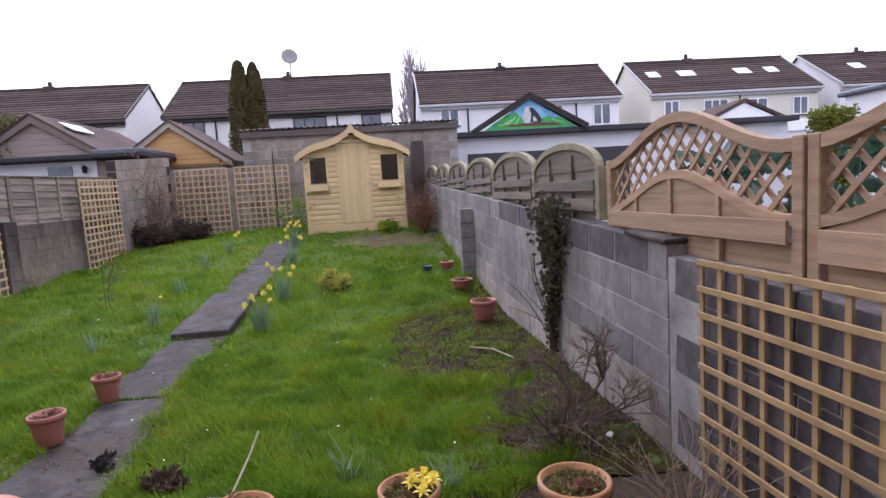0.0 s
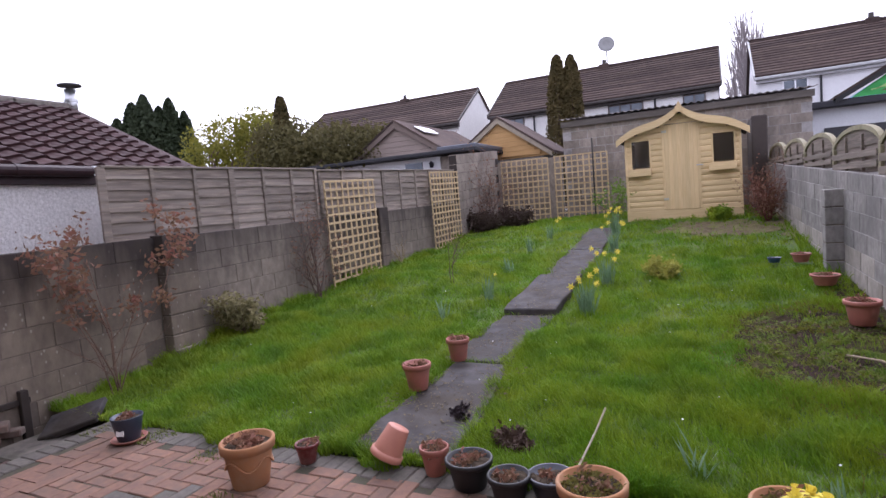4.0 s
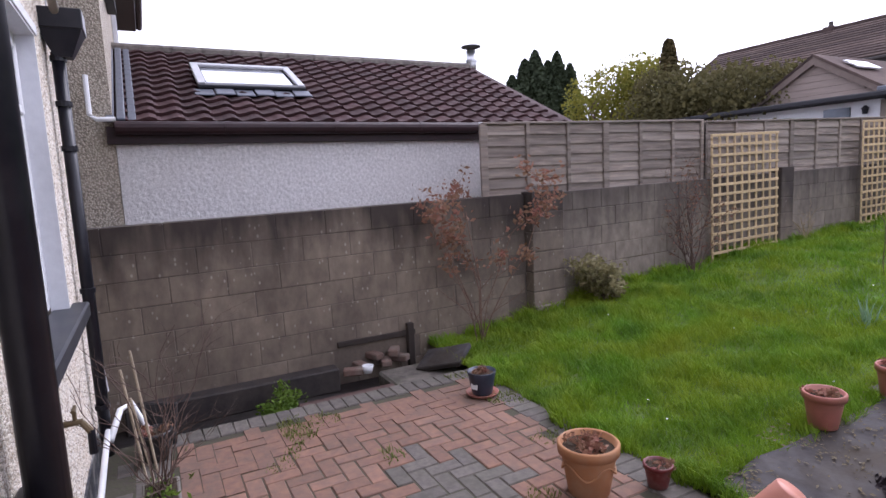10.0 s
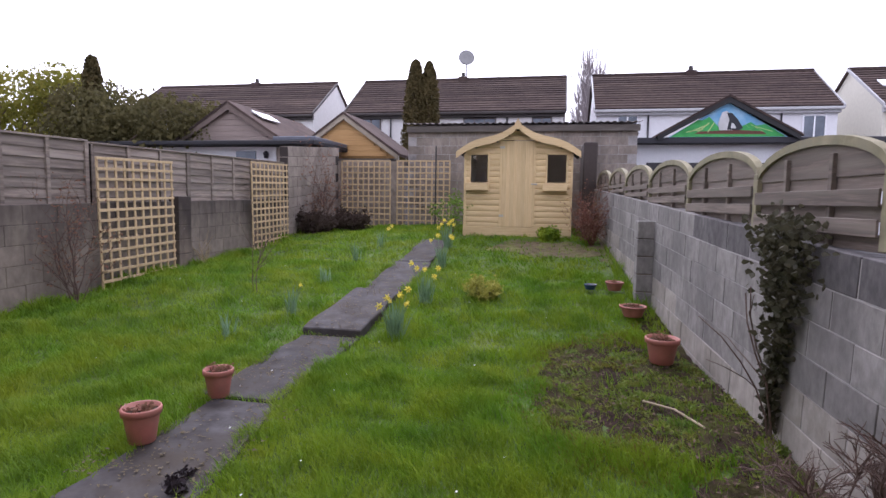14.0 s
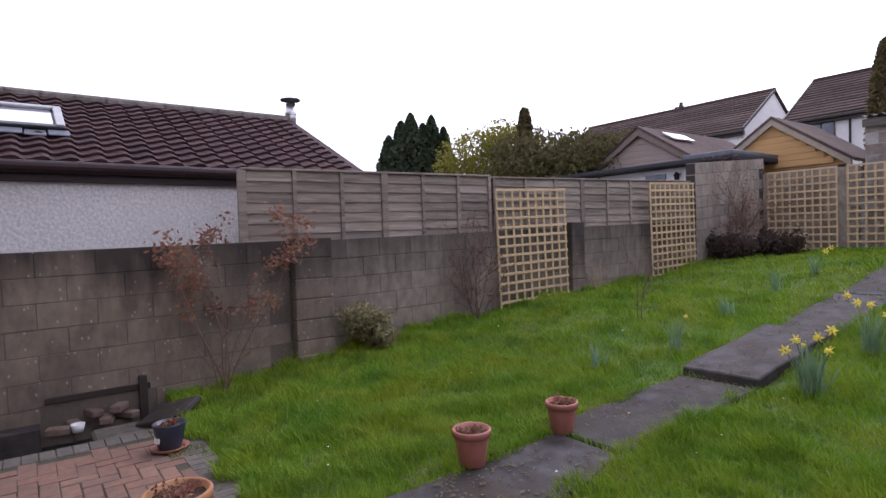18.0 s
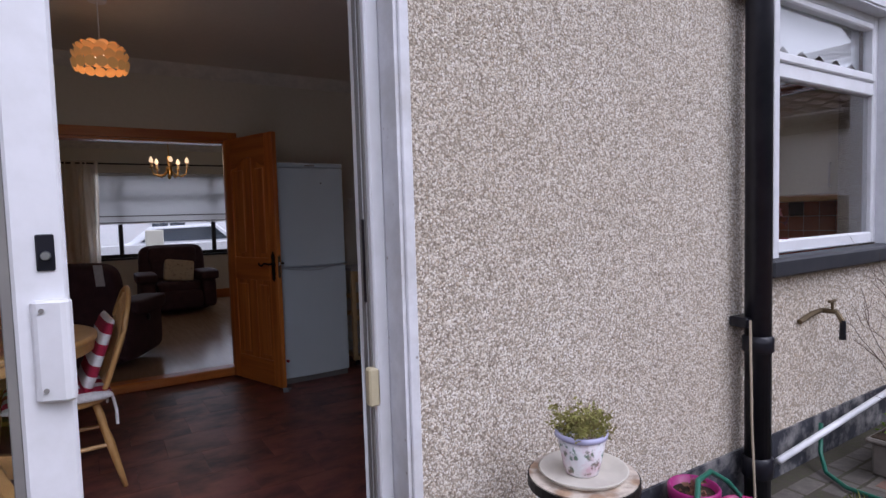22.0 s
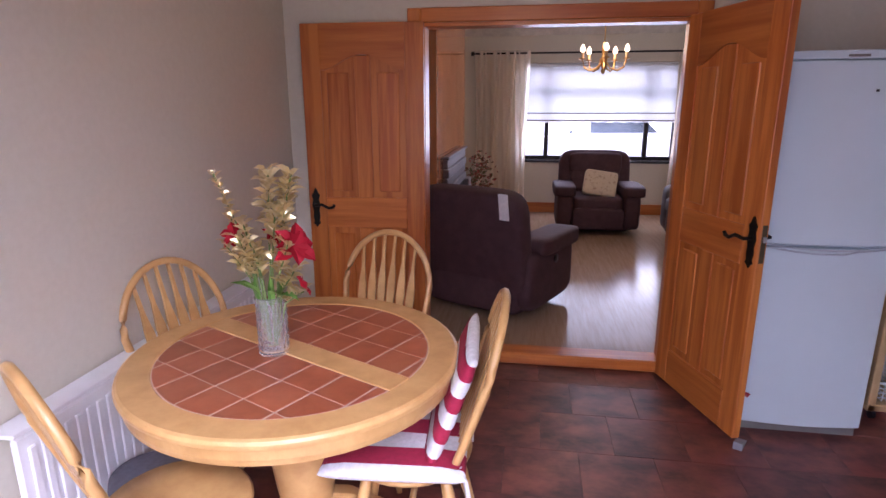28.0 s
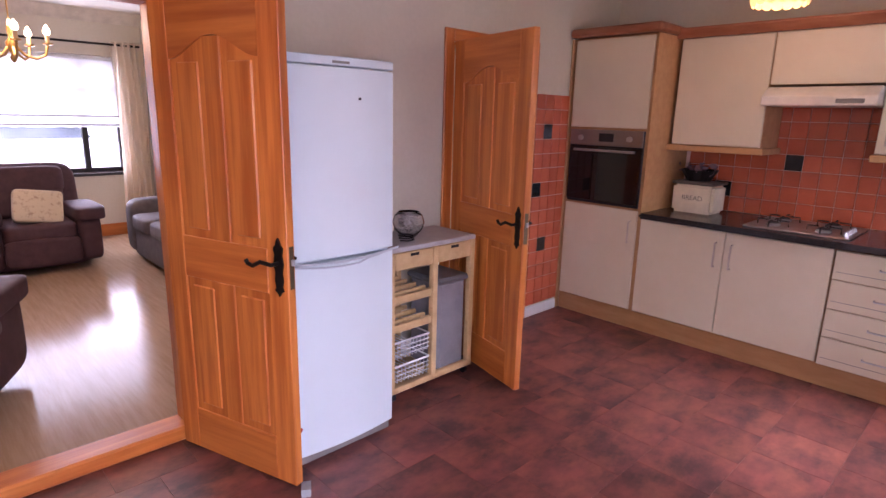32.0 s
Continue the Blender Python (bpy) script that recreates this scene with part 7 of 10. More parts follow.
put("pale_stick", tube([(-0.95, 2.75, 0.1), (-0.85, 2.95, 0.3), (-0.8, 3.0, 0.42)], 0.006, 5), mat("straw_stick", (0.55, 0.5, 0.38), 0.8, scale=20), "pale dry stalk standing in a pot", "stalk")
# daisies and petals on the lawn
bm = bmesh.new()
for k in range(45):
    x, y = r.uniform(-5.2, 1.2), r.uniform(3.1, 9.5)
    if bed_mask(x, y) > 1.0:
        moved_d = lathe([(0.0, 0.0), (0.005, 0.002), (0.008, 0.0)], 7, m=pose(x, y, ground(x, y) + .06, r.uniform(-25, 25), r.uniform(-25, 25), 0))
        join(bm, moved_d)
tagged(put("daisies", bm, PLASTIC_WHITE, "small white daisies in the lawn", "flowers"), kind="stuff")

# ---- rear wall fittings ----
WX0, WX1, WZ0, WZ1 = -4.18, -2.84, 1.09, 2.51
kw = thing("kitchen_window", pose(0, 0, 0), "white framed kitchen window with a top opening light", "window", kind="structure")
YW = -0.08
for a in ((WX0, WX0 + 0.06, WZ0 + 0.02, WZ1), (WX1 - 0.06, WX1, WZ0 + 0.02, WZ1), (WX0 + 0.06, WX1 - 0.06, WZ1 - 0.06, WZ1), (WX0 + 0.06, WX1 - 0.06, WZ0 + 0.02, WZ0 + 0.09), (WX0 + 0.06, WX1 - 0.06, 2.02, 2.10)):
    part("frame", box(a[0], a[1], YW - 0.06, YW, a[2], a[3], 0.008), PLASTIC_WHITE, kw)
for a in ((WX0 + 0.06, WX0 + 0.10, 2.10, 2.45), (WX1 - 0.10, WX1 - 0.06, 2.10, 2.45), (WX0 + 0.10, WX1 - 0.10, 2.41, 2.45), (WX0 + 0.10, WX1 - 0.10, 2.10, 2.15)):
    part("opening_frame", box(a[0], a[1], YW - 0.05, YW + 0.012, a[2], a[3], 0.008), PLASTIC_WHITE, kw)
for z0, z1 in ((1.15, 2.02), (2.15, 2.41)):
    g = part("pane", box(WX0 + 0.06, WX1 - 0.06, YW - 0.035, YW - 0.03, z0, z1), GLASS, kw)
    g.visible_shadow = False
for n_, a in (("reveal", (WX0 - 0.0, WX0 + 0.012, -0.08, 0.004, WZ0, WZ1)), ("reveal", (WX1 - 0.012, WX1, -0.08, 0.004, WZ0, WZ1)), ("reveal", (WX0 + 0.012, WX1 - 0.012, -0.08, 0.004, WZ1 - 0.012, WZ1))):
    part(n_, box(*a), WHITE_PAINT, kw)
part("border", box(WX0 - 0.05, WX1 + 0.05, 0.001, 0.012, WZ1, WZ1 + 0.05, 0.003), WHITE_PAINT, kw)
part("border", box(WX1, WX1 + 0.05, 0.001, 0.012, WZ0, WZ1, 0.003), WHITE_PAINT, kw)
part("sill", box(-4.34, -2.67, -0.08, 0.08, 1.02, 1.105, 0.01), SILL_DARK, kw, "dark painted window sill")
# net valance and plant behind the glass
val = bmesh.new()
out = [(-4.1, 2.43), (-2.9, 2.43)]
low = []
for k in range(13):
    x = -2.9 - 1.2 * k / 12
    low += [(x, 2.22 if k % 2 else 2.17)]
prism(out + low, YW - 0.08, YW - 0.077, bm=val, m=UPRIGHT_X)
put("net_valance", val, WHITE_PAINT, "white lace valance with pointed tassels", "curtain")
pl = thing("poinsettia", pose(-3.05, -0.24, 1.06), "red potted plant on the inside sill", "potted plant")
part("pot", lathe([(0, 0), (.045, 0), (.06, .1), (.055, .1), (.04, .02), (0, .02)], 16), PLASTIC_WHITE, pl, smooth=True)
part("leaves", leaf_cloud([Vector((r.gauss(0, .08), r.gauss(0, .05), .2 + r.gauss(0, .04))) for _ in range(60)], 3, 0.035, 3, 0.02), leaf_mat("poinsettia_red", (0.25, 0.03, 0.05), (0.12, 0.05, 0.04), 0.6, 12), pl)
put("inner_sill", box(WX0, WX1, -0.34, -0.19, 1.03, 1.06, 0.004), PLASTIC_WHITE, "white inner window board", "sill", "structure")

soil = thing("soil_pipe", pose(-2.51, 0.09, 0), "large black soil pipe on the rear wall", "pipe")
part("pipe", cyl(0.056, 0.056, 0.0, 5.3, 20), PLASTIC_BLACK, soil, smooth=True)
for z, h in ((0.12, 0.1), (0.70, 0.08), (2.85, 0.12), (3.5, 0.1)):
    part("collar", lathe([(0.055, z), (0.066, z + .01), (0.066, z + h - .01), (0.055, z + h)], 20), PLASTIC_BLACK, soil, smooth=True)
for z in (0.82, 2.3):
    part("bracket", box(-0.09, 0.09, -0.085, 0.0, z, z + 0.045, 0.006), PLASTIC_BLACK, soil)
dp = thing("downpipe", pose(-4.55, 0.06, 0), "black downpipe with a square hopper head", "pipe")
part("pipe", cyl(0.034, 0.034, 0.1, 2.5, 16), PLASTIC_BLACK, dp, smooth=True)
part("hopper", moved(cyl(0.06, 0.15, 0, 0.14, 4), pose(0, 0.03, 2.47, 0, 0, 45)), PLASTIC_BLACK, dp)
part("hopper_rim", box(-0.115, 0.115, -0.075, 0.145, 2.61, 2.72, 0.006), PLASTIC_BLACK, dp)
for z in (0.4, 1.12, 1.95, 2.2, 2.45):
    part("clip", cyl(0.042, 0.042, z, z + 0.03, 14), PLASTIC_BLACK, dp)
GREY_PIPE = mat("greyed_pipe", (0.40, 0.36, 0.31), 0.5, scale=9, stain=(0.15, 0.13, 0.11), sscale=6)
wp = thing("waste_pipe", pose(0, 0, 0), "old grey waste pipe running into the hopper", "pipe")
part("pipe", tube([(-3.7, 0.06, 3.25), (-4.05, 0.07, 3.02), (-4.47, 0.08, 2.68)], 0.024, 10), GREY_PIPE, wp, smooth=True)
part("pipe", tube([(-4.62, 0.05, 4.6), (-4.62, 0.05, 2.85), (-4.56, 0.08, 2.68)], 0.022, 10), PLASTIC_WHITE, wp, smooth=True)
part("trap", tube([(-3.4, 0.06, 3.32), (-3.7, 0.08, 3.26)], 0.06, 10), PLASTIC_BLACK, wp, smooth=True)
w2 = thing("waste_pipe", pose(0, 0, 0), "white plastic waste pipe along the plinth", "pipe")
part("pipe", tube([(-2.72, 0.075, 0.13), (-3.6, 0.075, 0.2), (-4.5, 0.075, 0.27)], 0.017, 10), PLASTIC_WHITE, w2, smooth=True)
part("pipe", tube([(-4.42, 0.09, 0.24), (-4.66, 0.14, 0.33), (-4.76, 0.2, 0.33), (-4.71, 0.28, 0.15), (-4.66, 0.31, -0.02)], 0.02, 10), PLASTIC_WHITE, w2, smooth=True)
tap = thing("garden_tap", pose(-3.24, 0.0, 0.77), "old brass garden tap on the wall", "tap")
BRASS_OLD = mat("dull_brass", (0.16, 0.12, 0.07), 0.5, 0.7, scale=20)
part("body", tube([(0.20, 0.015, -0.01), (0.13, 0.02, 0.01), (0.08, 0.02, 0.02), (0, 0.03, 0.03), (-0.0, 0.10, 0.03), (-0.0, 0.13, -0.02)], 0.014, 8), BRASS_OLD, tap)
part("handle", tube([(-0.035, 0.08, 0.085), (0.035, 0.08, 0.085)], 0.008, 6, bm=tube([(0, 0.08, 0.03), (0, 0.08, 0.085)], 0.008, 6)), BRASS_OLD, tap)
part("nozzle", cyl(0.017, 0.014, -0.11, -0.01, 10, m=Matrix.Translation((0, 0.13, 0))), PLASTIC_BLACK, tap)
hose_pts = [(-3.2, 0.05, 0.2), (-3.13, 0.08, 0.07), (-3.03, 0.15, 0.016), (-2.94, 0.28, 0.015), (-2.94, 0.46, 0.015), (-2.91, 0.68, 0.015), (-2.80, 0.88, 0.015), (-2.60, 1.0, 0.015), (-2.42, 0.94, 0.015), (-2.34, 0.72, 0.015), (-2.33, 0.45, 0.015), (-2.29, 0.22, 0.05), (-2.20, 0.13, 0.20), (-2.08, 0.13, 0.275), (-1.95, 0.16, 0.285), (-1.82, 0.24, 0.24), (-1.74, 0.31, 0.10), (-1.70, 0.36, 0.015)]
put("garden_hose", tube(hose_pts, 0.011, 8), mat("green_hose", (0.015, 0.13, 0.085), 0.4, scale=10), "dark green garden hose looped over the pots", "hose", smooth=True)
put("black_hook", lathe([(0, -.06), (.012, -.045), (.02, 0), (.013, .04), (.004, .055), (.004, .08), (0, .08)], 10, m=pose(-2.72, 0.03, 2.56)), PLASTIC_BLACK, "small black oval ornament hung on the wall", "ornament")
put("cane", tube([(-2.37, 0.16, 0.0), (-2.39, 0.13, 0.4), (-2.41, 0.11, 0.86)], 0.006, 6), mat("cane_pale", (0.45, 0.38, 0.28), 0.8, scale=20), "thin pale cane leaning beside the soil pipe", "cane", group="canes by the wall")
put("wall_cable", tube([(-4.72, 0.02, 4.8), (-4.7, 0.02, 2.2), (-4.68, 0.04, 1.4), (-4.66, 0.06, 0.9), (-4.55, 0.1, 0.5)], 0.005, 5), WHITE_PAINT, "thin pale cable down the wall corner", "cable")

# planter, pots and stand by the wall
TROUGH = mat("dirty_grey_plastic", (0.15, 0.135, 0.12), 0.65, c2=(0.10, 0.09, 0.075), scale=9, stain=(0.20, 0.18, 0.16), sscale=6)
tr = thing("planter_trough", pose(-3.52, 0.34, 0.0), "long grey plastic planter with withered plants", "planter")
GREYP = mat("grey_plastic", (0.21, 0.20, 0.19), 0.6, scale=12, stain=(0.28, 0.27, 0.25), sscale=6)
part("body", prism([(-0.30, -0.07), (0.30, -0.07), (0.30, 0.07), (-0.30, 0.07)], 0, 0.17, bev=0.012), TROUGH, tr)
part("rim", box(-0.325, 0.325, -0.09, 0.09, 0.165, 0.19, 0.008), TROUGH, tr)
part("soil", box(-0.30, 0.30, -0.075, 0.075, 0.185, 0.195, 0.002), SOIL, tr)
bm, tips = twigs(71, 0.75, 0.25, 14, 3, 0.004)
part("dead_growth", moved(bm, Matrix.Translation((-0.15, 0, 0.19))), BARK, tr)
part("green_leaves", leaf_cloud([Vector((r.uniform(-.27, .27), r.uniform(-.06, .06), .22)) for _ in range(60)], 3, 0.02, 9, 0.02), LIME, tr)
for k, (dx, dy) in enumerate(((0.05, 0.02), (0.0, -0.02), (0.03, 0.04))):
    put("cane", tube([(-4.02 + dx, 0.3 + dy, 0.02), (-4.12 + dx * 3, 0.22 + dy, 0.62 + 0.12 * k)], 0.007, 6), mat("cane%d" % k, (0.40, 0.33, 0.24), 0.8, scale=20), "dry bamboo cane leaning by the wall", "cane", group="canes by the wall")
plant_pot("black_pot", -4.55, 0.32, 0.10, 0.19, BLACK_POT, "black plastic pot with moss by the wall corner", 30, z=0.004)
put("black_tray", moved(box(-.11, .11, -.015, .015, 0, .30, .01), pose(-4.76, 0.34, -0.02, -14, 0, 60)), BLACK_POT, "black plastic sheet leaning in the corner", "tray")
plant_pot("magenta_pot", -1.96, 0.135, 0.095, 0.25, mat("magenta_plastic", (0.33, 0.01, 0.15), 0.4, scale=9), "magenta plastic pot with dark soil by the wall", 31, z=0.004, dead=3)
plant_pot("magenta_pot", -2.17, 0.22, 0.085, 0.14, mat("magenta_plastic2", (0.34, 0.01, 0.12), 0.4, scale=9), "small magenta plastic pot by the wall", 32, z=0.004, dead=2)
st = thing("plant_stand", pose(-1.17, 0.30, 0.0), "round mosaic-topped metal plant stand", "plant stand")
IRON = mat("black_iron", (0.015, 0.014, 0.014), 0.5, 0.4, scale=12)
part("top", cyl(0.160, 0.160, 0.555, 0.584, 32), mat("mosaic_top", (0.44, 0.30, 0.20), 0.6, c2=(0.62, 0.55, 0.47), scale=16, kind="voronoi", fade=(0.3, 0.5), stain=(0.16, 0.10, 0.07), sscale=14, smix=0.8), st, "brown and white mosaic top")
part("rim", lathe([(0.158, .553), (.165, .553), (.165, .58), (.158, .58)], 32), IRON, st)
for k in range(4):
    a = k * math.pi / 2 + .5
    part("leg", tube([(0.13 * math.cos(a), 0.13 * math.sin(a), .55), (0.09 * math.cos(a), 0.09 * math.sin(a), .3), (0.15 * math.cos(a), 0.15 * math.sin(a), 0)], 0.007, 6), IRON, st)
sd = thing("saucer", pose(-1.17, 0.30, 0.585), "cream plastic saucer on the stand", "saucer")
part("dish", lathe([(0, 0), (.115, 0), (.132, .018), (.126, .018), (.11, .006), (0, .006)], 28), mat("cream_plastic", (0.68, 0.64, 0.56), 0.5, scale=9), sd, smooth=True)
cp = thing("ceramic_pot", pose(-1.165, 0.30, 0.592) @ Matrix.Scale(0.86, 4), "white ceramic pot with lilac rim and leaf pattern", "plant pot")
CERAMIC = mat("painted_ceramic", (0.72, 0.72, 0.74), 0.2, c2=(0.12, 0.20, 0.14), scale=34, fade=(0.52, 0.6), stain=(0.5, 0.12, 0.2), sscale=14, smix=0.5)
part("body", lathe([(0, 0), (.055, 0), (.06, .01), (.085, .13), (.08, .13), (.055, .02), (0, .02)], 28), CERAMIC, cp, smooth=True)
part("rim", lathe([(.085, .125), (.092, .13), (.09, .145), (.08, .145), (.08, .13)], 28), mat("lilac_glaze", (0.42, 0.42, 0.60), 0.2, c2=(0.5, 0.2, 0.35), scale=16, fade=(0.6, 0.68)), cp, "lilac glazed rim with pink flowers", smooth=True)
mat_feather = leaf_mat("feather_leaf", (0.40, 0.42, 0.13), (0.20, 0.15, 0.07), 0.7, 40)
part("plant", leaf_cloud([Vector((r.uniform(-.075, .075), r.uniform(-.075, .075), .145 + abs(r.gauss(0, .032)))) for _ in range(240)], 5, 0.01, 8, 0.01), mat_feather, cp, "low feathery brown-green plant")

# ---- patio door ----
door = thing("patio_door", pose(0, 0, 0), "white sliding patio door standing open", "door", kind="structure")
DX0, DX1, DZ1 = -0.75, 1.05, 2.45
REVEAL = mat("chipped_paint", (0.72, 0.73, 0.76), 0.6, c2=(0.62, 0.63, 0.66), scale=14, bump=0.002, stain=(0.5, 0.49, 0.47), sscale=5, smix=0.6, spots=((0.24, 0.20, 0.17), 16, 0.10))
part("reveal", box(DX0, DX0 + 0.012, -0.3, 0.004, 0.0, DZ1), REVEAL, door, "chipped white painted reveal")
part("reveal_edge", box(DX0 - 0.035, DX0, 0.001, 0.014, 0.05, DZ1, 0.004), REVEAL, door)
part("jamb", box(DX0 + 0.012, DX0 + 0.06, -0.21, -0.09, 0.06, DZ1 - 0.06, 0.006), PLASTIC_WHITE, door)
part("jamb_channel", box(DX0 + 0.06, DX0 + 0.066, -0.165, -0.15, 0.06, DZ1 - 0.06), GREYP, door)
part("jamb_channel", box(DX0 + 0.06, DX0 + 0.066, -0.13, -0.115, 0.06, DZ1 - 0.06), GREYP, door)
part("strike_plate", box(DX0 + 0.06, DX0 + 0.068, -0.148, -0.132, 1.10, 1.36, 0.002), PLASTIC_BLACK, door, "black strike plate")
part("catch", box(DX0 + 0.045, DX0 + 0.085, -0.125, -0.09, 0.78, 0.90, 0.006), mat("yellowed_plastic", (0.62, 0.55, 0.36), 0.5, scale=9), door)
part("head", box(DX0 + 0.012, DX1, -0.21, -0.09, DZ1 - 0.06, DZ1, 0.006), PLASTIC_WHITE, door)
part("jamb", box(DX1 - 0.05, DX1, -0.21, -0.09, 0.06, DZ1 - 0.06, 0.006), PLASTIC_WHITE, door)
part("threshold", box(DX0 - 0.02, DX1, -0.32, 0.03, 0.0, 0.058, 0.008), GREYP, door, "grey metal threshold")
panel = part("sliding_panel", box(0.085, 0.195, -0.19, -0.14, 0.07, DZ1 - 0.07, 0.008), PLASTIC_WHITE, door, "white sliding door leaf")
for a in ((0.90, 0.99, 0.07, DZ1 - 0.07), (0.195, 0.90, 0.07, 0.19), (0.195, 0.90, DZ1 - 0.18, DZ1 - 0.07)):
    part("leaf_frame", box(a[0], a[1], -0.19, -0.14, a[2], a[3], 0.008), PLASTIC_WHITE, panel)
part("gasket", box(0.195, 0.218, -0.178, -0.15, 0.19, DZ1 - 0.18, 0.003), GREYP, panel)
g = part("pane", box(0.218, 0.90, -0.168, -0.160, 0.19, DZ1 - 0.18), GLASS, panel, "clear glass")
g.visible_shadow = False
part("lock", box(0.107, 0.144, -0.14, -0.133, 1.262, 1.348, 0.003), PLASTIC_BLACK, panel, "black lock plate")
part("lock_knob", moved(cyl(0.011, 0.009, 0, 0.018, 12), pose(0.125, -0.133, 1.298, -90, 0, 0)), STEEL, panel)
part("pull_handle", prism([(0.08, -0.14), (0.08, -0.105), (0.098, -0.098), (0.155, -0.118), (0.165, -0.14)], 0.955, 1.195, bev=0.006), PLASTIC_WHITE, panel, "moulded white pull handle")
for z in (0.985, 1.172):
    part("screw", moved(cyl(0.006, 0.006, 0, 0.006, 8), pose(0.14, -0.112, z, -90, 0, 0)), GREYP, panel)
for a in ((0.14, 0.21, 0.07, DZ1 - 0.07), (0.95, 0.999, 0.07, DZ1 - 0.07), (0.21, 0.95, 0.07, 0.17), (0.21, 0.95, DZ1 - 0.17, DZ1 - 0.07)):
    part("fixed_frame", box(a[0], a[1], -0.135, -0.095, a[2], a[3], 0.006), PLASTIC_WHITE, door) if a[0] > 0.2 else None

# ---- room finishes ----
tiles_parent = bpy.data.objects["floor"]
TLX, TLY = 0.333, 0.333
ft_me = piece_mesh("floor_tile", TLX - 0.0012, TLY - 0.0012, 0.006, 0.0006, FLOOR_TILE)
row = 0
y = -0.3 - TLY / 2
while y > YB - 0.06:
    x = XR - TLX / 2 + (TLX / 2 if row % 2 else 0)
    while x > XL - 0.2:
        if x - TLX / 2 > XL - 0.3 and x + TLX / 2 < XR + 0.31:
            part("floor_tile", ft_me, None, tiles_parent, m=pose(x, y, FL, 0, 0, 180 if rnd.random() < 0.5 else 0))
        x -= TLX
    y -= TLY
    row += 1
SKIRT = PINE_X
def skirt(x0, x1, y0, y1, z0, m=None, h=0.11):
    put("baseboard", box(min(x0, x1), max(x0, x1), min(y0, y1), max(y0, y1), z0, z0 + h, 0.004), m or SKIRT, "varnished pine baseboard", "baseboard", "structure")
skirt(XR - 0.018, XR, YB, -0.3, FL)
skirt(0.5, XR, YB, YB + 0.018, FL)
skirt(-1.92, -1.07, YB, YB + 0.018, FL)
skirt(-3.96, -3.56, YB, YB + 0.02, FL, PLASTIC_WHITE, 0.08)
skirt(-2.4, XR, YF, YF + 0.02, FLV, h=0.14)
skirt(XR - 0.02, XR, YF, YB - 0.12, FLV, h=0.14)
skirt(-2.4, -2.38, YF, YB - 0.12, FLV, h=0.14)
COVE = mat("white_coving", (0.74, 0.70, 0.62), 0.9, scale=12)
put("trim", prism([(0, 0), (0.09, 0), (0, -0.09)], XL, XR, m=Matrix(((0, 0, 1, 0), (1, 0, 0, YB), (0, 1, 0, CEIL), (0, 0, 0, 1)))), COVE, "plain ceiling coving", "coving", "structure")
put("trim", prism([(0, 0), (0.12, 0), (0, -0.12)], -2.4, XR, m=Matrix(((0, 0, 1, 0), (1, 0, 0, YF), (0, 1, 0, CEIL), (0, 0, 0, 1)))), COVE, "plain ceiling coving", "coving", "structure")


def doorframe(x0, x1, ztop, label):
    """Lining and architraves round an opening in the middle wall."""
    f = thing("door_frame", pose(0, 0, 0), label, "door frame", kind="structure")
    for a in ((x0 - 0.075, x0), (x1, x1 + 0.075)):
        for y0, y1 in ((YB, YB + 0.018), (YB - 0.138, YB - 0.12)):
            part("architrave", box(a[0], a[1], y0, y1, FL, ztop + 0.075, 0.005), PINE, f)
    for y0, y1 in ((YB, YB + 0.02), (YB - 0.14, YB - 0.12)):
        part("architrave", box(x0, x1, y0, y1, ztop, ztop + 0.075, 0.005), PINE_X, f)
    for a in ((x0, x0 + 0.02), (x1 - 0.02, x1)):
        part("lining", box(a[0], a[1], YB - 0.12, YB, FL, ztop), PINE, f)
    part("lining", box(x0 + .02, x1 - .02, YB - 0.12, YB, ztop - 0.02, ztop), PINE_X, f)
    return f


df = doorframe(-1.0, 0.43, 2.03, "varnished pine frame round the double doors")
part("threshold", box(-1.0, 0.43, YB - 0.13, YB + 0.015, FL, FLV + 0.012, 0.01), PINE_X, df, "pine threshold step")
doorframe(-3.48, -2.70, 2.03, "varnished pine frame of the hall door")
BLACK_IRON = mat("antique_iron", (0.015, 0.013, 0.012), 0.45, 0.6, scale=20)


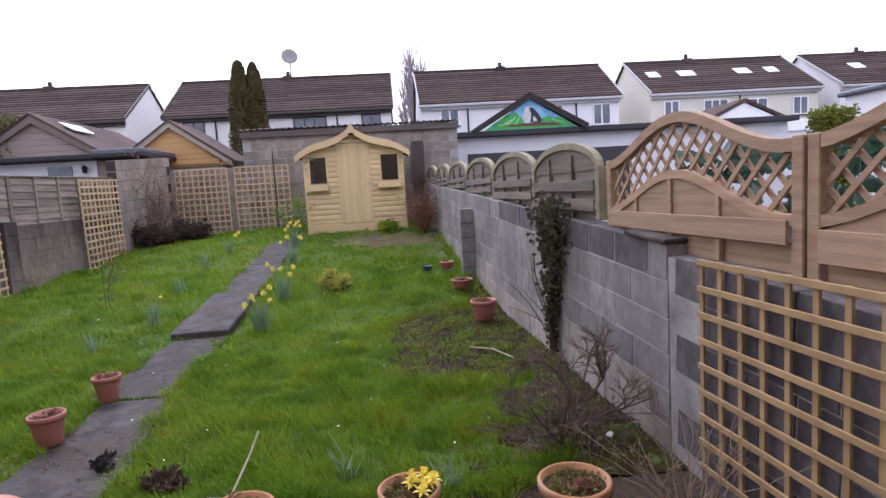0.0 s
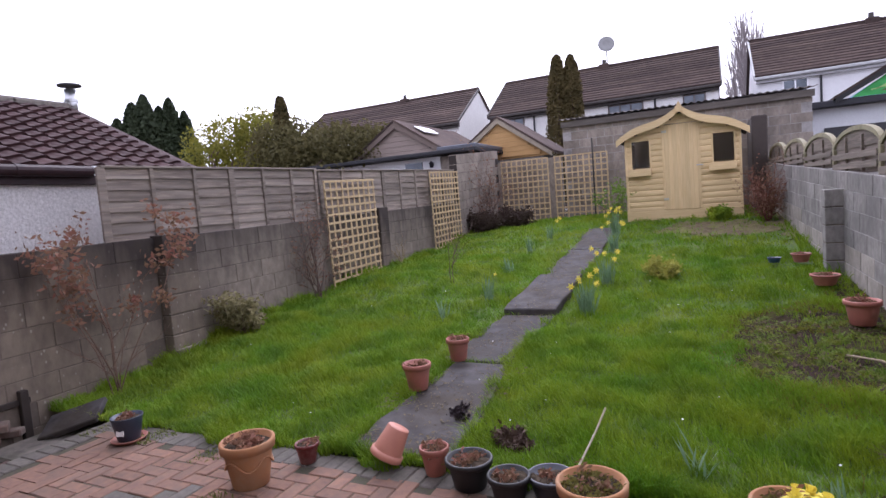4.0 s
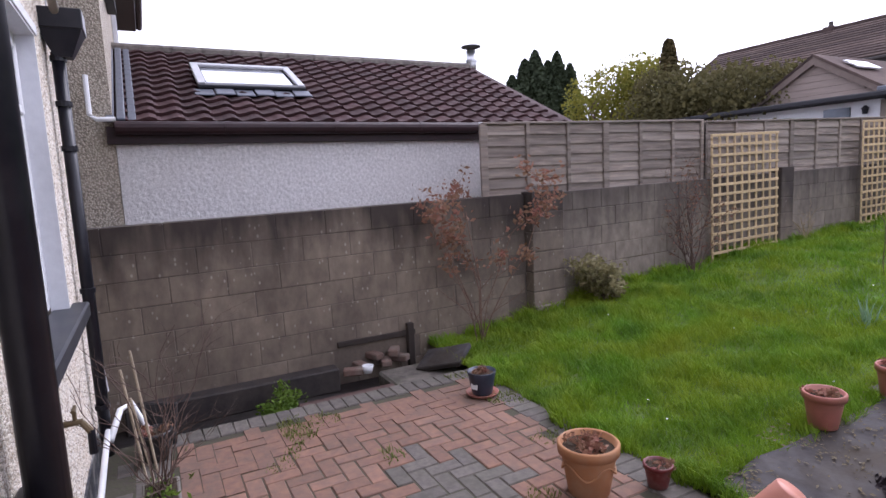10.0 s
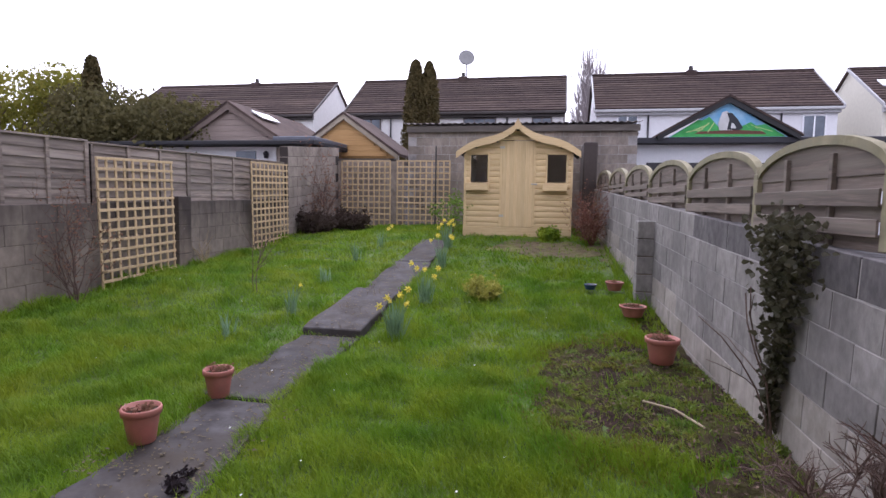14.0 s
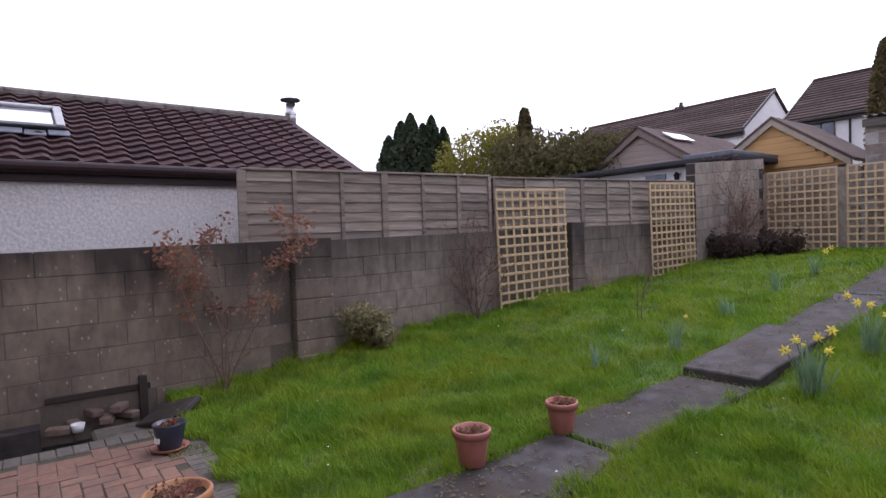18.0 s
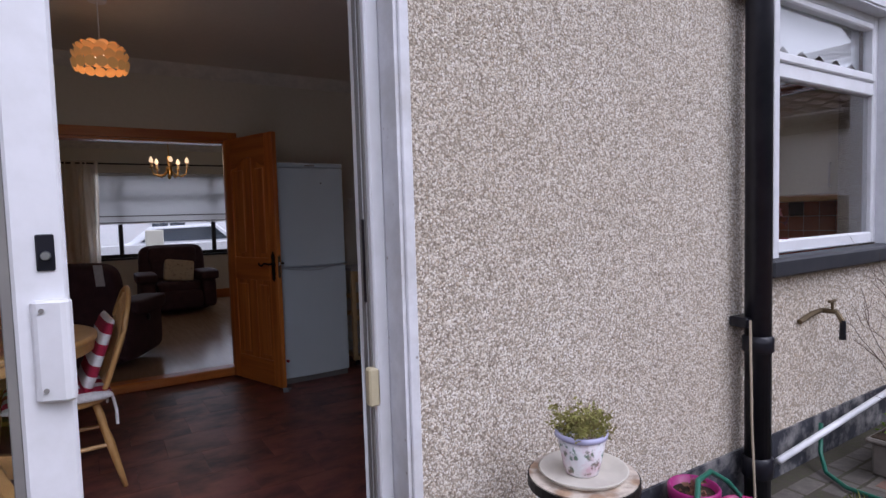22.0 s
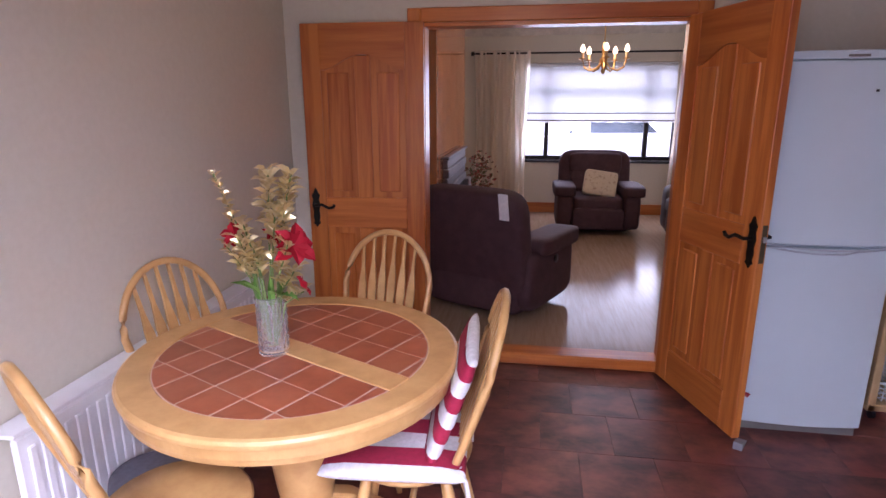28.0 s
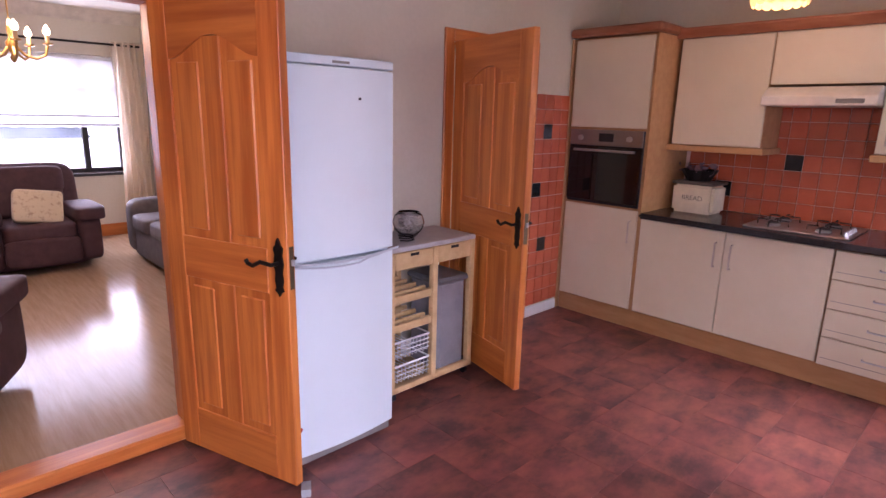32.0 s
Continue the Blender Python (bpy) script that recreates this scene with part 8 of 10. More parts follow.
def pine_door(m, w, label, flip=1, name="door"):
    """A panelled pine door: x from the hinge, thickness along y."""
    h, t = 1.97, 0.04
    d = thing("pine_door", m, label, "door")
    s = 0.105
    fr = box(0, s, -t / 2, t / 2, 0, h, 0.003)
    box(w - s, w, -t / 2, t / 2, 0, h, 0.003, bm=fr)
    part("stiles", fr, PINE, d)
    mid = bmesh.new()
    box(w / 2 - 0.045, w / 2 + 0.045, -t / 2 + .001, t / 2 - .001, 0.2, 0.83, 0.003, bm=mid)
    box(w / 2 - 0.045, w / 2 + 0.045, -t / 2 + .001, t / 2 - .001, 1.01, 1.80, 0.003, bm=mid)
    part("muntin", mid, PINE, d)
    part("bottom_rail", box(s, w - s, -t / 2, t / 2, 0.0, 0.2, 0.003), PINE_X, d)
    part("lock_rail", box(s, w - s, -t / 2, t / 2, 0.83, 1.01, 0.003), PINE_X, d)
    arch = [(s, h), (s, 1.72)]
    for k in range(1, 16):
        f = k / 16
        arch.append((s + (w - 2 * s) * f, 1.72 + 0.085 * (0.5 - 0.5 * math.cos(2 * math.pi * f)) ** 0.9))
    arch += [(w - s, 1.72), (w - s, h)]
    part("top_rail", prism(arch, -t / 2, t / 2, m=UPRIGHT_X), PINE_X, d)
    for z0, z1 in ((0.19, 0.84), (1.00, 1.83)):
        for a, b in ((s - .01, w / 2 - 0.035), (w / 2 + 0.035, w - s + .01)):
            bm = box(a, b, -0.011, 0.011, z0, z1)
            part("panel", bm, PINE, d)
            part("raised_field", box(a + 0.045, b - 0.045, -0.0165, 0.0165, z0 + 0.045, z1 - (0.12 if z1 > 1.5 else 0.045), 0.005), PINE, d)
    wc = w - 0.042
    plate = [(0, -.115), (.010, -.10), (.022, -.092), (.014, -.078), (.020, -.05), (.016, -.02), (.024, .015), (.017, .05), (.024, .078), (.012, .09), (.008, .105), (0, .118)]
    outline = [(wc + a, .945 + b) for a, b in plate] + [(wc - a, .945 + b) for a, b in reversed(plate[1:-1])]
    for sy in (-1, 1):
        hd = part("handle", prism(outline, sy * t / 2, sy * (t / 2 + 0.008), m=UPRIGHT_X), BLACK_IRON, d, "black antique iron lever handle")
        part("lever", tube([(wc, sy * t / 2, 0.965), (wc, sy * (t / 2 + 0.045), 0.965), (wc - .05, sy * (t / 2 + 0.05), 0.972), (wc - .09, sy * (t / 2 + 0.05), 0.952), (wc - .115, sy * (t / 2 + 0.05), 0.958), (wc - .125, sy * (t / 2 + 0.05), 0.972)], 0.0085, 8), BLACK_IRON, hd)
    part("latch_plate", box(w, w + 0.003, -0.012, 0.012, 0.86, 1.03, .001), BRASS_OLD, d, "worn brass latch plate")
    part("latch_bolt", box(w + .003, w + 0.014, -0.007, 0.007, 0.955, 0.98, .002), STEEL, d)
    return d


def leaf_pose(hx, hy, ex, ey, z):
    return pose(hx, hy, z, 0, 0, math.degrees(math.atan2(ey - hy, ex - hx)))


pine_door(leaf_pose(-0.975, YB + 0.03, -1.18, -2.87, FL + 0.012), 0.69, "varnished pine door leaf standing open beside the fridge")
pine_door(leaf_pose(0.41, YB + 0.035, 1.13, -3.46, FL + 0.012), 0.69, "varnished pine door leaf folded back to the wall")
pine_door(leaf_pose(-2.72, YB + 0.03, -2.555, -2.80, FL + 0.012), 0.745, "varnished pine hall door standing open")
put("door_wedge", moved(prism([(-.05, 0), (.05, 0), (.05, .035), (-.05, .006)], -.02, .02, m=UPRIGHT_X), pose(-1.20, -2.80, FL, 0, 0, 60)), mat("grey_rag", (0.35, 0.37, 0.40), 0.9, scale=30), "crumpled grey cloth wedging the door", "door wedge")

# ---- table and chairs ----
BEECH = mat("honey_beech", (0.60, 0.36, 0.135), 0.32, c2=(0.50, 0.28, 0.095), scale=4, stretch=(3, 3, 3), spread=0.06)
TILE_TERRA = mat("table_tile", (0.38, 0.11, 0.045), 0.28, c2=(0.29, 0.075, 0.03), scale=9, stain=(0.44, 0.16, 0.07), sscale=6, smix=0.5, spread=0.12)
GROUT = mat("pale_grout", (0.60, 0.42, 0.34), 0.8, scale=20)
TX, TY, TZ, TR = 0.545, -1.89, 0.83, 0.525
table = thing("dining_table", pose(TX, TY, FL), "round beech dining table with a terracotta tiled top", "table")
zt = TZ - FL
part("rim", lathe([(TR - 0.1, zt - .032), (TR - 0.012, zt - .032), (TR - .002, zt - .026), (TR, zt - .018), (TR, zt - .012), (TR - .004, zt - .004), (TR - .012, zt), (TR - 0.095, zt), (TR - 0.1, zt - .004)], 72), BEECH, table)
part("apron", lathe([(TR - 0.10, zt - .085), (TR - 0.03, zt - .085), (TR - 0.017, zt - .078), (TR - 0.013, zt - .06), (TR - 0.013, zt - .032), (TR - 0.1, zt - .032)], 72), BEECH, table)
bed = part("tile_bed", cyl(TR - 0.098, TR - 0.098, zt - 0.03, zt - 0.0032, 64), GROUT, table, "pale grouted tile field")
ba = math.atan2(-1.76 + 2.06, 0.24 - 0.86)
part("bar", moved(box(-(TR - .1), TR - .1, -0.045, 0.045, zt - 0.012, zt + 0.0005, 0.002), pose(0, 0, 0, 0, 0, math.degrees(ba))), BEECH, table)
step = 0.127
rot = Matrix.Rotation(ba, 4, "Z")
inner = TR - 0.103
for i in range(-4, 4):
    for side_ in (-1, 1):
        for j in range(3):
            x0, x1 = i * step + 0.004, (i + 1) * step - 0.004
            y0, y1 = side_ * (0.049 + j * step), side_ * (0.049 + (j + 1) * step - 0.005)
            y0, y1 = min(y0, y1), max(y0, y1)
            # clip the tile to the round field
            pts = []
            for k in range(41):
                x = x0 + (x1 - x0) * k / 40
                lim = math.sqrt(max(inner ** 2 - x * x, 0))
                if side_ > 0 and lim > y0:
                    pts.append((x, y0, min(y1, lim)))
                if side_ < 0 and -lim < y1:
                    pts.append((x, max(y0, -lim), y1))
            if len(pts) > 3:
                ol = [(x, a) for x, a, b in pts[::4] + [pts[-1]]] + [(x, b) for x, a, b in reversed(pts[::4] + [pts[-1]])]
                part("tile", prism(ol, zt - 0.01, zt - 0.002, m=rot), TILE_TERRA, bed)
part("pedestal", lathe([(0, 0.1), (.10, 0.1), (.115, .14), (.085, .2), (.10, .3), (.115, .42), (.10, .52), (.075, .58), (.11, .63), (.13, zt - .11), (0, zt - .11)], 24), BEECH, table, "thick turned pedestal", smooth=True)
for k in range(4):
    a = k * math.pi / 2 + 0.6
    part("foot", moved(prism([(0.05, 0.10), (0.05, 0.24), (0.16, 0.2), (0.30, 0.09), (0.40, 0.055), (0.40, 0.0), (0.33, 0.0), (0.2, 0.07)], -0.035, 0.035, m=UPRIGHT_X, bev=0.008), Matrix.Rotation(a, 4, "Z")), BEECH, table)


def spindle(bm, p0, p1):
    """A flat arrow-shaped spindle between two points."""
    p0, p1 = Vector(p0), Vector(p1)
    d = p1 - p0
    s = Vector((1, 0, 0))
    f = d.cross(s).normalized() * 0.006
    prof = [(0, .006), (.25, .008), (.5, .019), (.62, .017), (.78, .007), (1, .005)]
    rows = [[bm.verts.new(p0 + d * t + s * q * w + f * e) for q, e in ((-1, -1), (1, -1), (1, 1), (-1, 1))] for t, w in prof]
    for a, b in zip(rows, rows[1:]):
        for k in range(4):
            bm.faces.new((a[k], a[(k + 1) % 4], b[(k + 1) % 4], b[k]))


def hoop_chair(m, label):
    """Seat at 0.45, hoop back; the back is towards +y."""
    c = thing("dining_chair", m, label, "chair", "chairs round the table")
    part("seat", lathe([(0, .425), (.18, .425), (.205, .435), (.21, .45), (.2, .462), (.12, .452), (0, .45)], 32, m=Matrix.Diagonal((1.02, 0.98, 1, 1))), BEECH, c, smooth=True)
    for sx in (-1, 1):
        for sy in (-1, 1):
            top = Vector((sx * .13, sy * .12, .43))
            bot = Vector((sx * .2, sy * .19 + (0.03 if sy > 0 else 0), 0))
            d = bot - top
            turned = [(0, 0), (.015, 0), (.02, .15), (.016, .3), (.022, .45), (.02, .55), (.016, .8), (.011, 1), (0, 1)]
            m_leg = Matrix.Translation(top) @ Vector((0, 0, 1)).rotation_difference(d).to_matrix().to_4x4()
            part("leg", lathe([(q, t * d.length) for q, t in turned], 10, m=m_leg), BEECH, c, smooth=True)
    for sx in (-1, 1):
        part("stretcher", tube([(sx * .165, -.155, .22), (sx * .168, .0, .22), (sx * .165, .17, .22)], .011, 8), BEECH, c)
    part("stretcher", tube([(-.165, 0, .22), (0, 0, .225), (.165, 0, .22)], .012, 8), BEECH, c)
    n = 26
    def hoop(t):
        a = math.pi * (-0.06 + 1.12 * t)
        x = -.205 * math.cos(a)
        h = .28 + .245 * math.sin(a) if 0 < a < math.pi else .28 - abs(math.sin(a)) * .6
        z = .455 + max(0.0, h)
        return Vector((x * (0.94 if z < .6 else 1), .165 + (z - .45) * 0.26, z))
    pts = [Vector((-.165, .14, .45)), Vector((-.185, .175, .55))] + [hoop(k / n) for k in range(2, n - 1)] + [Vector((.185, .175, .55)), Vector((.165, .14, .45))]
    part("hoop", tube(pts, .0135, 8), BEECH, c, smooth=True)
    for k in range(6):
        x = -.125 + .05 * k
        zt_ = .455 + .28 + .245 * math.sqrt(max(0, 1 - (x / .205) ** 2))
        bm = bmesh.new()
        spindle(bm, (x * .85, .15, .45), (x, .165 + (zt_ - .45) * .26, zt_ - .01))
        bmesh.ops.recalc_face_normals(bm, faces=bm.faces)
        part("spindle", bm, BEECH, c)
    return c


def chair_pose(bx, by, aim=None):
    """Back top at (bx, by), facing the table."""
    tx, ty = aim or (TX, TY)
    d = Vector((bx - tx, by - ty, 0)).normalized()
    ang = math.degrees(math.atan2(d.y, d.x)) - 90
    return pose(bx - d.x * .30, by - d.y * .30, FL, 0, 0, ang)


ch = hoop_chair(chair_pose(0.44, -2.75), "honey beech hoop-back dining chair facing the table")
copy_thing(ch, chair_pose(1.17, -2.14))
copy_thing(ch, chair_pose(0.93, -1.27))
tagged(copy_thing(ch, chair_pose(-0.12, -1.94)), label="honey beech hoop-back chair with a striped cushion tied on")
RED_W = mat("cushion_red", (0.36, 0.014, 0.05), 0.9, scale=60, bump=0.001)
WHT_W = mat("cushion_white", (0.74, 0.73, 0.74), 0.9, scale=60, bump=0.001)
def striped_cushion(m, w, l, t, stripes, label, first=0):
    c = thing("striped_cushion", m, label, "cushion", "striped chair cushions")
    for k in range(stripes):
        bm = bmesh.new()
        rows = []
        for s in range(5):
            lo, hi = max(0.0, k - 0.6), min(stripes - 1.2, k + 0.4)
            v = -l / 2 + l * (lo + (hi - lo) * s / 4) / (stripes - 1.2)
            ring = []
            for q in range(16):
                a = 2 * math.pi * q / 16
                u = w / 2 * (abs(math.cos(a)) ** .45) * (1 if math.cos(a) > 0 else -1)
                edge = max(0.0, 1 - (abs(v) / (l / 2)) ** 6) ** .5
                ring.append(bm.verts.new((u, v, t / 2 * math.copysign(abs(math.sin(a)) ** .7, math.sin(a)) * (0.2 + .8 * edge) + t / 2 + .006 * noise.noise((u * 14, v * 14, k)))))
            rows.append(ring)
        for a, b in zip(rows, rows[1:]):
            for q in range(16):
                bm.faces.new((a[q], a[(q + 1) % 16], b[(q + 1) % 16], b[q]))
        if k in (0, stripes - 1):
            bm.faces.new(rows[0] if k == 0 else rows[-1])
        bmesh.ops.recalc_face_normals(bm, faces=bm.faces)
        part("stripe", bm, WHT_W if (k + first) % 2 else RED_W, c, smooth=True)
    return c
cp_ = chair_pose(-0.12, -1.94)
striped_cushion(cp_ @ pose(0, -0.03, .455, 0, 0, 90), .44, .47, .06, 7, "red and white striped seat cushion on the chair", 1)
striped_cushion(cp_ @ pose(0, .165, .64, 70, 0, 0), .38, .42, .058, 9, "red and white striped back cushion tied to the chair", 1)
for sx in (-1, 1):
    put("cushion_tie", moved(tube([(sx * .19, .17, .50), (sx * .205, .19, .46), (sx * .2, .2, .40), (sx * .215, .2, .33)], .008, 5), cp_), WHT_W, "white cushion tie knotted on the chair", "cushion tie")
# added stool; its pad stands for a grey cushion on a chair
stool = thing("stool", pose(0.99, -1.71, FL), "low stool added in place of a grey-lilac chair cushion", "stool")
part("seat_pad", lathe([(0, .36), (.115, .36), (.125, .375), (.12, .405), (.10, .415), (0, .418)], 28), mat("grey_fabric", (0.20, 0.20, 0.25), 0.95, scale=60), stool, "grey-lilac fabric seat", smooth=True)
for k in range(4):
    a = math.pi / 4 + k * math.pi / 2
    part("leg", tube([(.08 * math.cos(a), .08 * math.sin(a), .36), (.10 * math.cos(a), .10 * math.sin(a), 0)], .012, 8), BEECH, stool)

CUT_GLASS = glass("cut_glass", (0.98, 0.99, 1.0), 0.04, 1.45)
CUT_GLASS.node_tree.nodes["Principled BSDF"].inputs["Transmission Weight"].default_value = 0.9
vase = thing("flower_vase", pose(0.608, -1.86, TZ), "cut-glass vase with gold and red artificial flowers", "vase")
profile = [(0, 0), (.046, 0), (.049, .008)] + [((.0495 if k % 2 else .0465), .012 + .0115 * k) for k in range(15)] + [(.050, .186), (.047, .19), (.044, .186), (.042, .02), (0, .02)]
part("glass", lathe(profile, 16), CUT_GLASS, vase)
GOLD = mat("gold_leaf", (0.66, 0.53, 0.25), 0.3, 0.85, scale=20, c2=(0.80, 0.70, 0.44))
r7 = random.Random(77)
stems = bmesh.new()
GREEN_STEM = mat("green_stem", (0.16, 0.24, 0.06), 0.5, scale=9)


def oval_leaf(bm, p, d, n, l, w):
    """A folded pointed-oval leaf that grows from p along d."""
    d = d.normalized()
    side = d.cross(n).normalized()
    up = side.cross(d)
    rib = [bm.verts.new(p + d * l * f + up * (.10 * l * math.sin(math.pi * f))) for f in (0, .35, .7, 1)]
    for sg in (-1, 1):
        a, b = (bm.verts.new(p + d * l * f + side * sg * w * .5 * k_ + up * (.12 * l * math.sin(math.pi * f) + .22 * w)) for f, k_ in ((.35, 1), (.7, .8)))
        bm.faces.new((rib[0], rib[1], a))
        bm.faces.new((rib[1], rib[2], b, a))
        bm.faces.new((rib[2], rib[3], b))


def gold_sprig(tip, bare, count, size):
    """A wire stem up to the tip with gilded leaves along its upper part."""
    tip = Vector(tip)
    foot = Vector((tip.x * .12, tip.y * .12, .03))
    knee = Vector((tip.x * .45, tip.y * .45, .05 + tip.z * .55))
    tube([foot, knee, tip], .003, 5, bm=stems)
    bm = bmesh.new()
    for k in range(count):
        f = bare + (1 - bare) * (k + .5) / count
        p = knee.lerp(tip, f)
        a = k * 2.4 + r7.uniform(-.4, .4)
        d = Vector((math.cos(a), math.sin(a), r7.uniform(.1, 1.0)))
        oval_leaf(bm, p, d, Vector((r7.gauss(0, .4), r7.gauss(0, .4), 1)), size * r7.uniform(.8, 1.2), size * .55)
    part("gold_spray", bm, GOLD, vase, "gilded leaf spray")


for tip, bare, count, size in (((.135, .0, .52), .35, 14, .022), ((.12, -.04, .40), .3, 12, .026), ((-.03, .02, .53), .2, 18, .036), ((-.085, .0, .52), .2, 18, .036), ((-.06, -.05, .47), .1, 16, .036), ((-.055, .05, .43), .0, 14, .034), ((.06, .05, .36), .0, 14, .030), ((.10, .04, .33), .0, 13, .028), ((.085, -.02, .29), .0, 12, .028), ((.035, .06, .40), .0, 14, .030), ((.02, .04, .32), .0, 12, .030), ((-.10, .05, .27), .1, 11, .034), ((-.09, .07, .34), .1, 10, .030), ((-.11, .03, .20), .1, 8, .032)):
    gold_sprig((tip[0] * 1.12, tip[1], tip[2] * 1.09), bare, int(count * 1.7), size * 1.4)
part("stalk", stems, GREEN_STEM, vase)
SILK = leaf_mat("silk_red", (0.50, 0.015, 0.03), (0.35, 0.01, 0.02), .6, 9)
for x, y, z, size, count in ((-.095, .02, .355, .075, 8), (-.115, .03, .235, .05, 6), (.085, .02, .385, .048, 6), (-.03, .04, .385, .04, 5)):
    bm = bmesh.new()
    for q in range(count):
        a = q * 6.283 / count + r7.uniform(-.2, .2)
        oval_leaf(bm, Vector((0, 0, 0)), Vector((math.cos(a), math.sin(a), r7.uniform(.0, .35))), Vector((0, 0, 1)), size * r7.uniform(.8, 1.1), size * .62)
    part("red_flower", moved(bm, pose(x, y, z, r7.uniform(-75, -40), r7.uniform(-25, 25), r7.uniform(0, 360))), SILK, vase, "red silk flower")
bm = bmesh.new()
for k in range(9):
    a = k * 2.1
    oval_leaf(bm, Vector((.015 * math.cos(a), .015 * math.sin(a), .15)), Vector((.22 * math.cos(a), .22 * math.sin(a), 1)), Vector((math.cos(a), math.sin(a), 0)), r7.uniform(.09, .13), .022)
for dx, dy, dz in ((.9, .3, .5), (-.9, .4, .05), (-.5, .6, .3), (.6, .6, .7)):
    oval_leaf(bm, Vector((dx * .03, dy * .03, .19)), Vector((dx, dy, dz)), Vector((0, 0, 1)), .10, .035)
part("leaves", bm, leaf_mat("silk_leaf", (0.13, 0.28, 0.05), (0.2, 0.36, 0.08), .5, 9), vase, "bright green artificial leaves")

rad = thing("radiator", pose(XR - 0.1, -2.84, FL + 0.14), "white ribbed panel radiator on the wall", "radiator")
part("panel", box(0.0, 0.02, 0, 1.44, 0, 0.56, 0.008), PLASTIC_WHITE, rad)
for k in range(34):
    part("rib", box(-0.008, 0.0, 0.03 + k * .041, 0.055 + k * .041, 0.04, 0.52, 0.003), PLASTIC_WHITE, rad)
part("top_grille", box(0.0, 0.085, 0, 1.44, 0.56, 0.572, 0.003), PLASTIC_WHITE, rad)
part("valve", cyl(.018, .018, 0, .07, 10, m=pose(0.03, 1.47, 0.02)), PLASTIC_WHITE, rad)
part("pipe", cyl(.008, .008, -0.14, 0.02, 8, m=pose(0.03, 1.47, 0)), PLASTIC_WHITE, rad)

# ---- fridge and trolley ----
fr = thing("fridge_freezer", pose(-1.50, -2.93, FL), "tall white fridge freezer with a bowed door", "fridge")
FW, FH = 0.275, 1.755
part("cabinet", box(-FW, FW, -0.56, -0.045, 0.02, FH, 0.008), WHITE_GOODS, fr)
def bowed(z0, z1):
    ol = [(FW, -0.043), (-FW, -0.043)] + [(-FW + 2 * FW * k / 16, -0.012 + 0.022 * math.sin(math.pi * k / 16)) for k in range(17)]
    return prism(ol, z0, z1, bev=0.004)
part("upper_door", bowed(0.94, FH - 0.035), WHITE_GOODS, fr)
part("lower_door", bowed(0.05, 0.925), WHITE_GOODS, fr)
part("top_trim", bowed(FH - 0.03, FH + 0.005), WHITE_GOODS, fr)
part("badge", box(-0.03, 0.05, 0.006, 0.0125, FH - 0.022, FH - 0.012), GREYP, fr)
part("indicator", box(-0.085, -0.075, 0.004, 0.0125, FH - 0.16, FH - 0.15), PLASTIC_BLACK, fr)
part("kick_plate", box(-FW + .01, FW - .01, -0.06, -0.03, 0.0, 0.05), GREYP, fr)
part("door_stop", moved(cyl(.012, .012, 0, .06, 8), pose(0.235, -0.005, 0.185, 60, 0, 50)), mat("red_clip", (0.4, 0.02, 0.03), .4, scale=9), fr, "small red clip")
bm = tube([(0.30, 0.03, .93)] + [(0.27 - .54 * k / 10, 0.03, .935 - .03 * math.sin(math.pi * k / 10) + (.012 if k > 6 else 0)) for k in range(11)], .004, 6)
tube([(0.28 - .55 * k / 10, 0.034, .95 - .025 * math.sin(math.pi * k / 10)) for k in range(11)], .004, 6, bm=bm)
put("white_cable", moved(bm, pose(-1.50, -2.93, FL)), mat("cable_white", (0.5, 0.55, 0.62), .5, scale=9), "white cable looped across the fridge", "cable")

BASKET = mat("white_wire", (0.62, 0.63, 0.66), 0.4, scale=9)
LIGHTWOOD = mat("pale_beech", (0.58, 0.40, 0.20), 0.45, c2=(0.50, 0.33, 0.15), scale=5, stretch=(4, 4, 4), spread=0.06)
tro = thing("kitchen_trolley", pose(-1.90, -3.48, FL), "pale beech kitchen trolley with wire baskets and bin", "trolley")
TW, TD, TH = 0.64, 0.36, 0.87
part("top", box(-TW, 0.0, -0.0, TD, TH - 0.025, TH, 0.004), mat("grey_top", (0.42, 0.40, 0.40), 0.4, scale=20, c2=(0.36, 0.34, 0.34)), tro, "pale grey worktop")
for x in (-0.02, -0.325, -TW + 0.02):
    for yy in (0.02, TD - 0.02):
        part("upright", box(x - .018, x + .018, yy - .018, yy + .018, 0.05, TH - 0.025, .003), LIGHTWOOD, tro)
for x0, x1 in ((-0.305, -0.04), (-TW + .04, -0.345)):
    dr = part("drawer", box(x0, x1, TD - 0.03, TD - 0.005, TH - 0.125, TH - 0.03, .004), LIGHTWOOD, tro)
    part("finger_slot", box((x0 + x1) / 2 - .03, (x0 + x1) / 2 + .03, TD - 0.0048, TD - 0.0035, TH - 0.055, TH - 0.04), DARK, dr)
part("rail", box(-TW, 0, TD - .038, TD - .002, .05, .085, .004), LIGHTWOOD, tro)
part("shelf", box(-TW + .04, -.04, .02, TD - .03, .05, .07, .003), LIGHTWOOD, tro)
for z in (.40, .56):
    part("shelf_front", box(-.305, -.04, TD - .035, TD - .01, z, z + .045, .003), LIGHTWOOD, tro)
    for k in range(4):
        part("wine_slat", box(-.305, -.04, .04 + .08 * k, .06 + .08 * k, z + .045 - .02, z + .07 - .02, .003), LIGHTWOOD, tro)
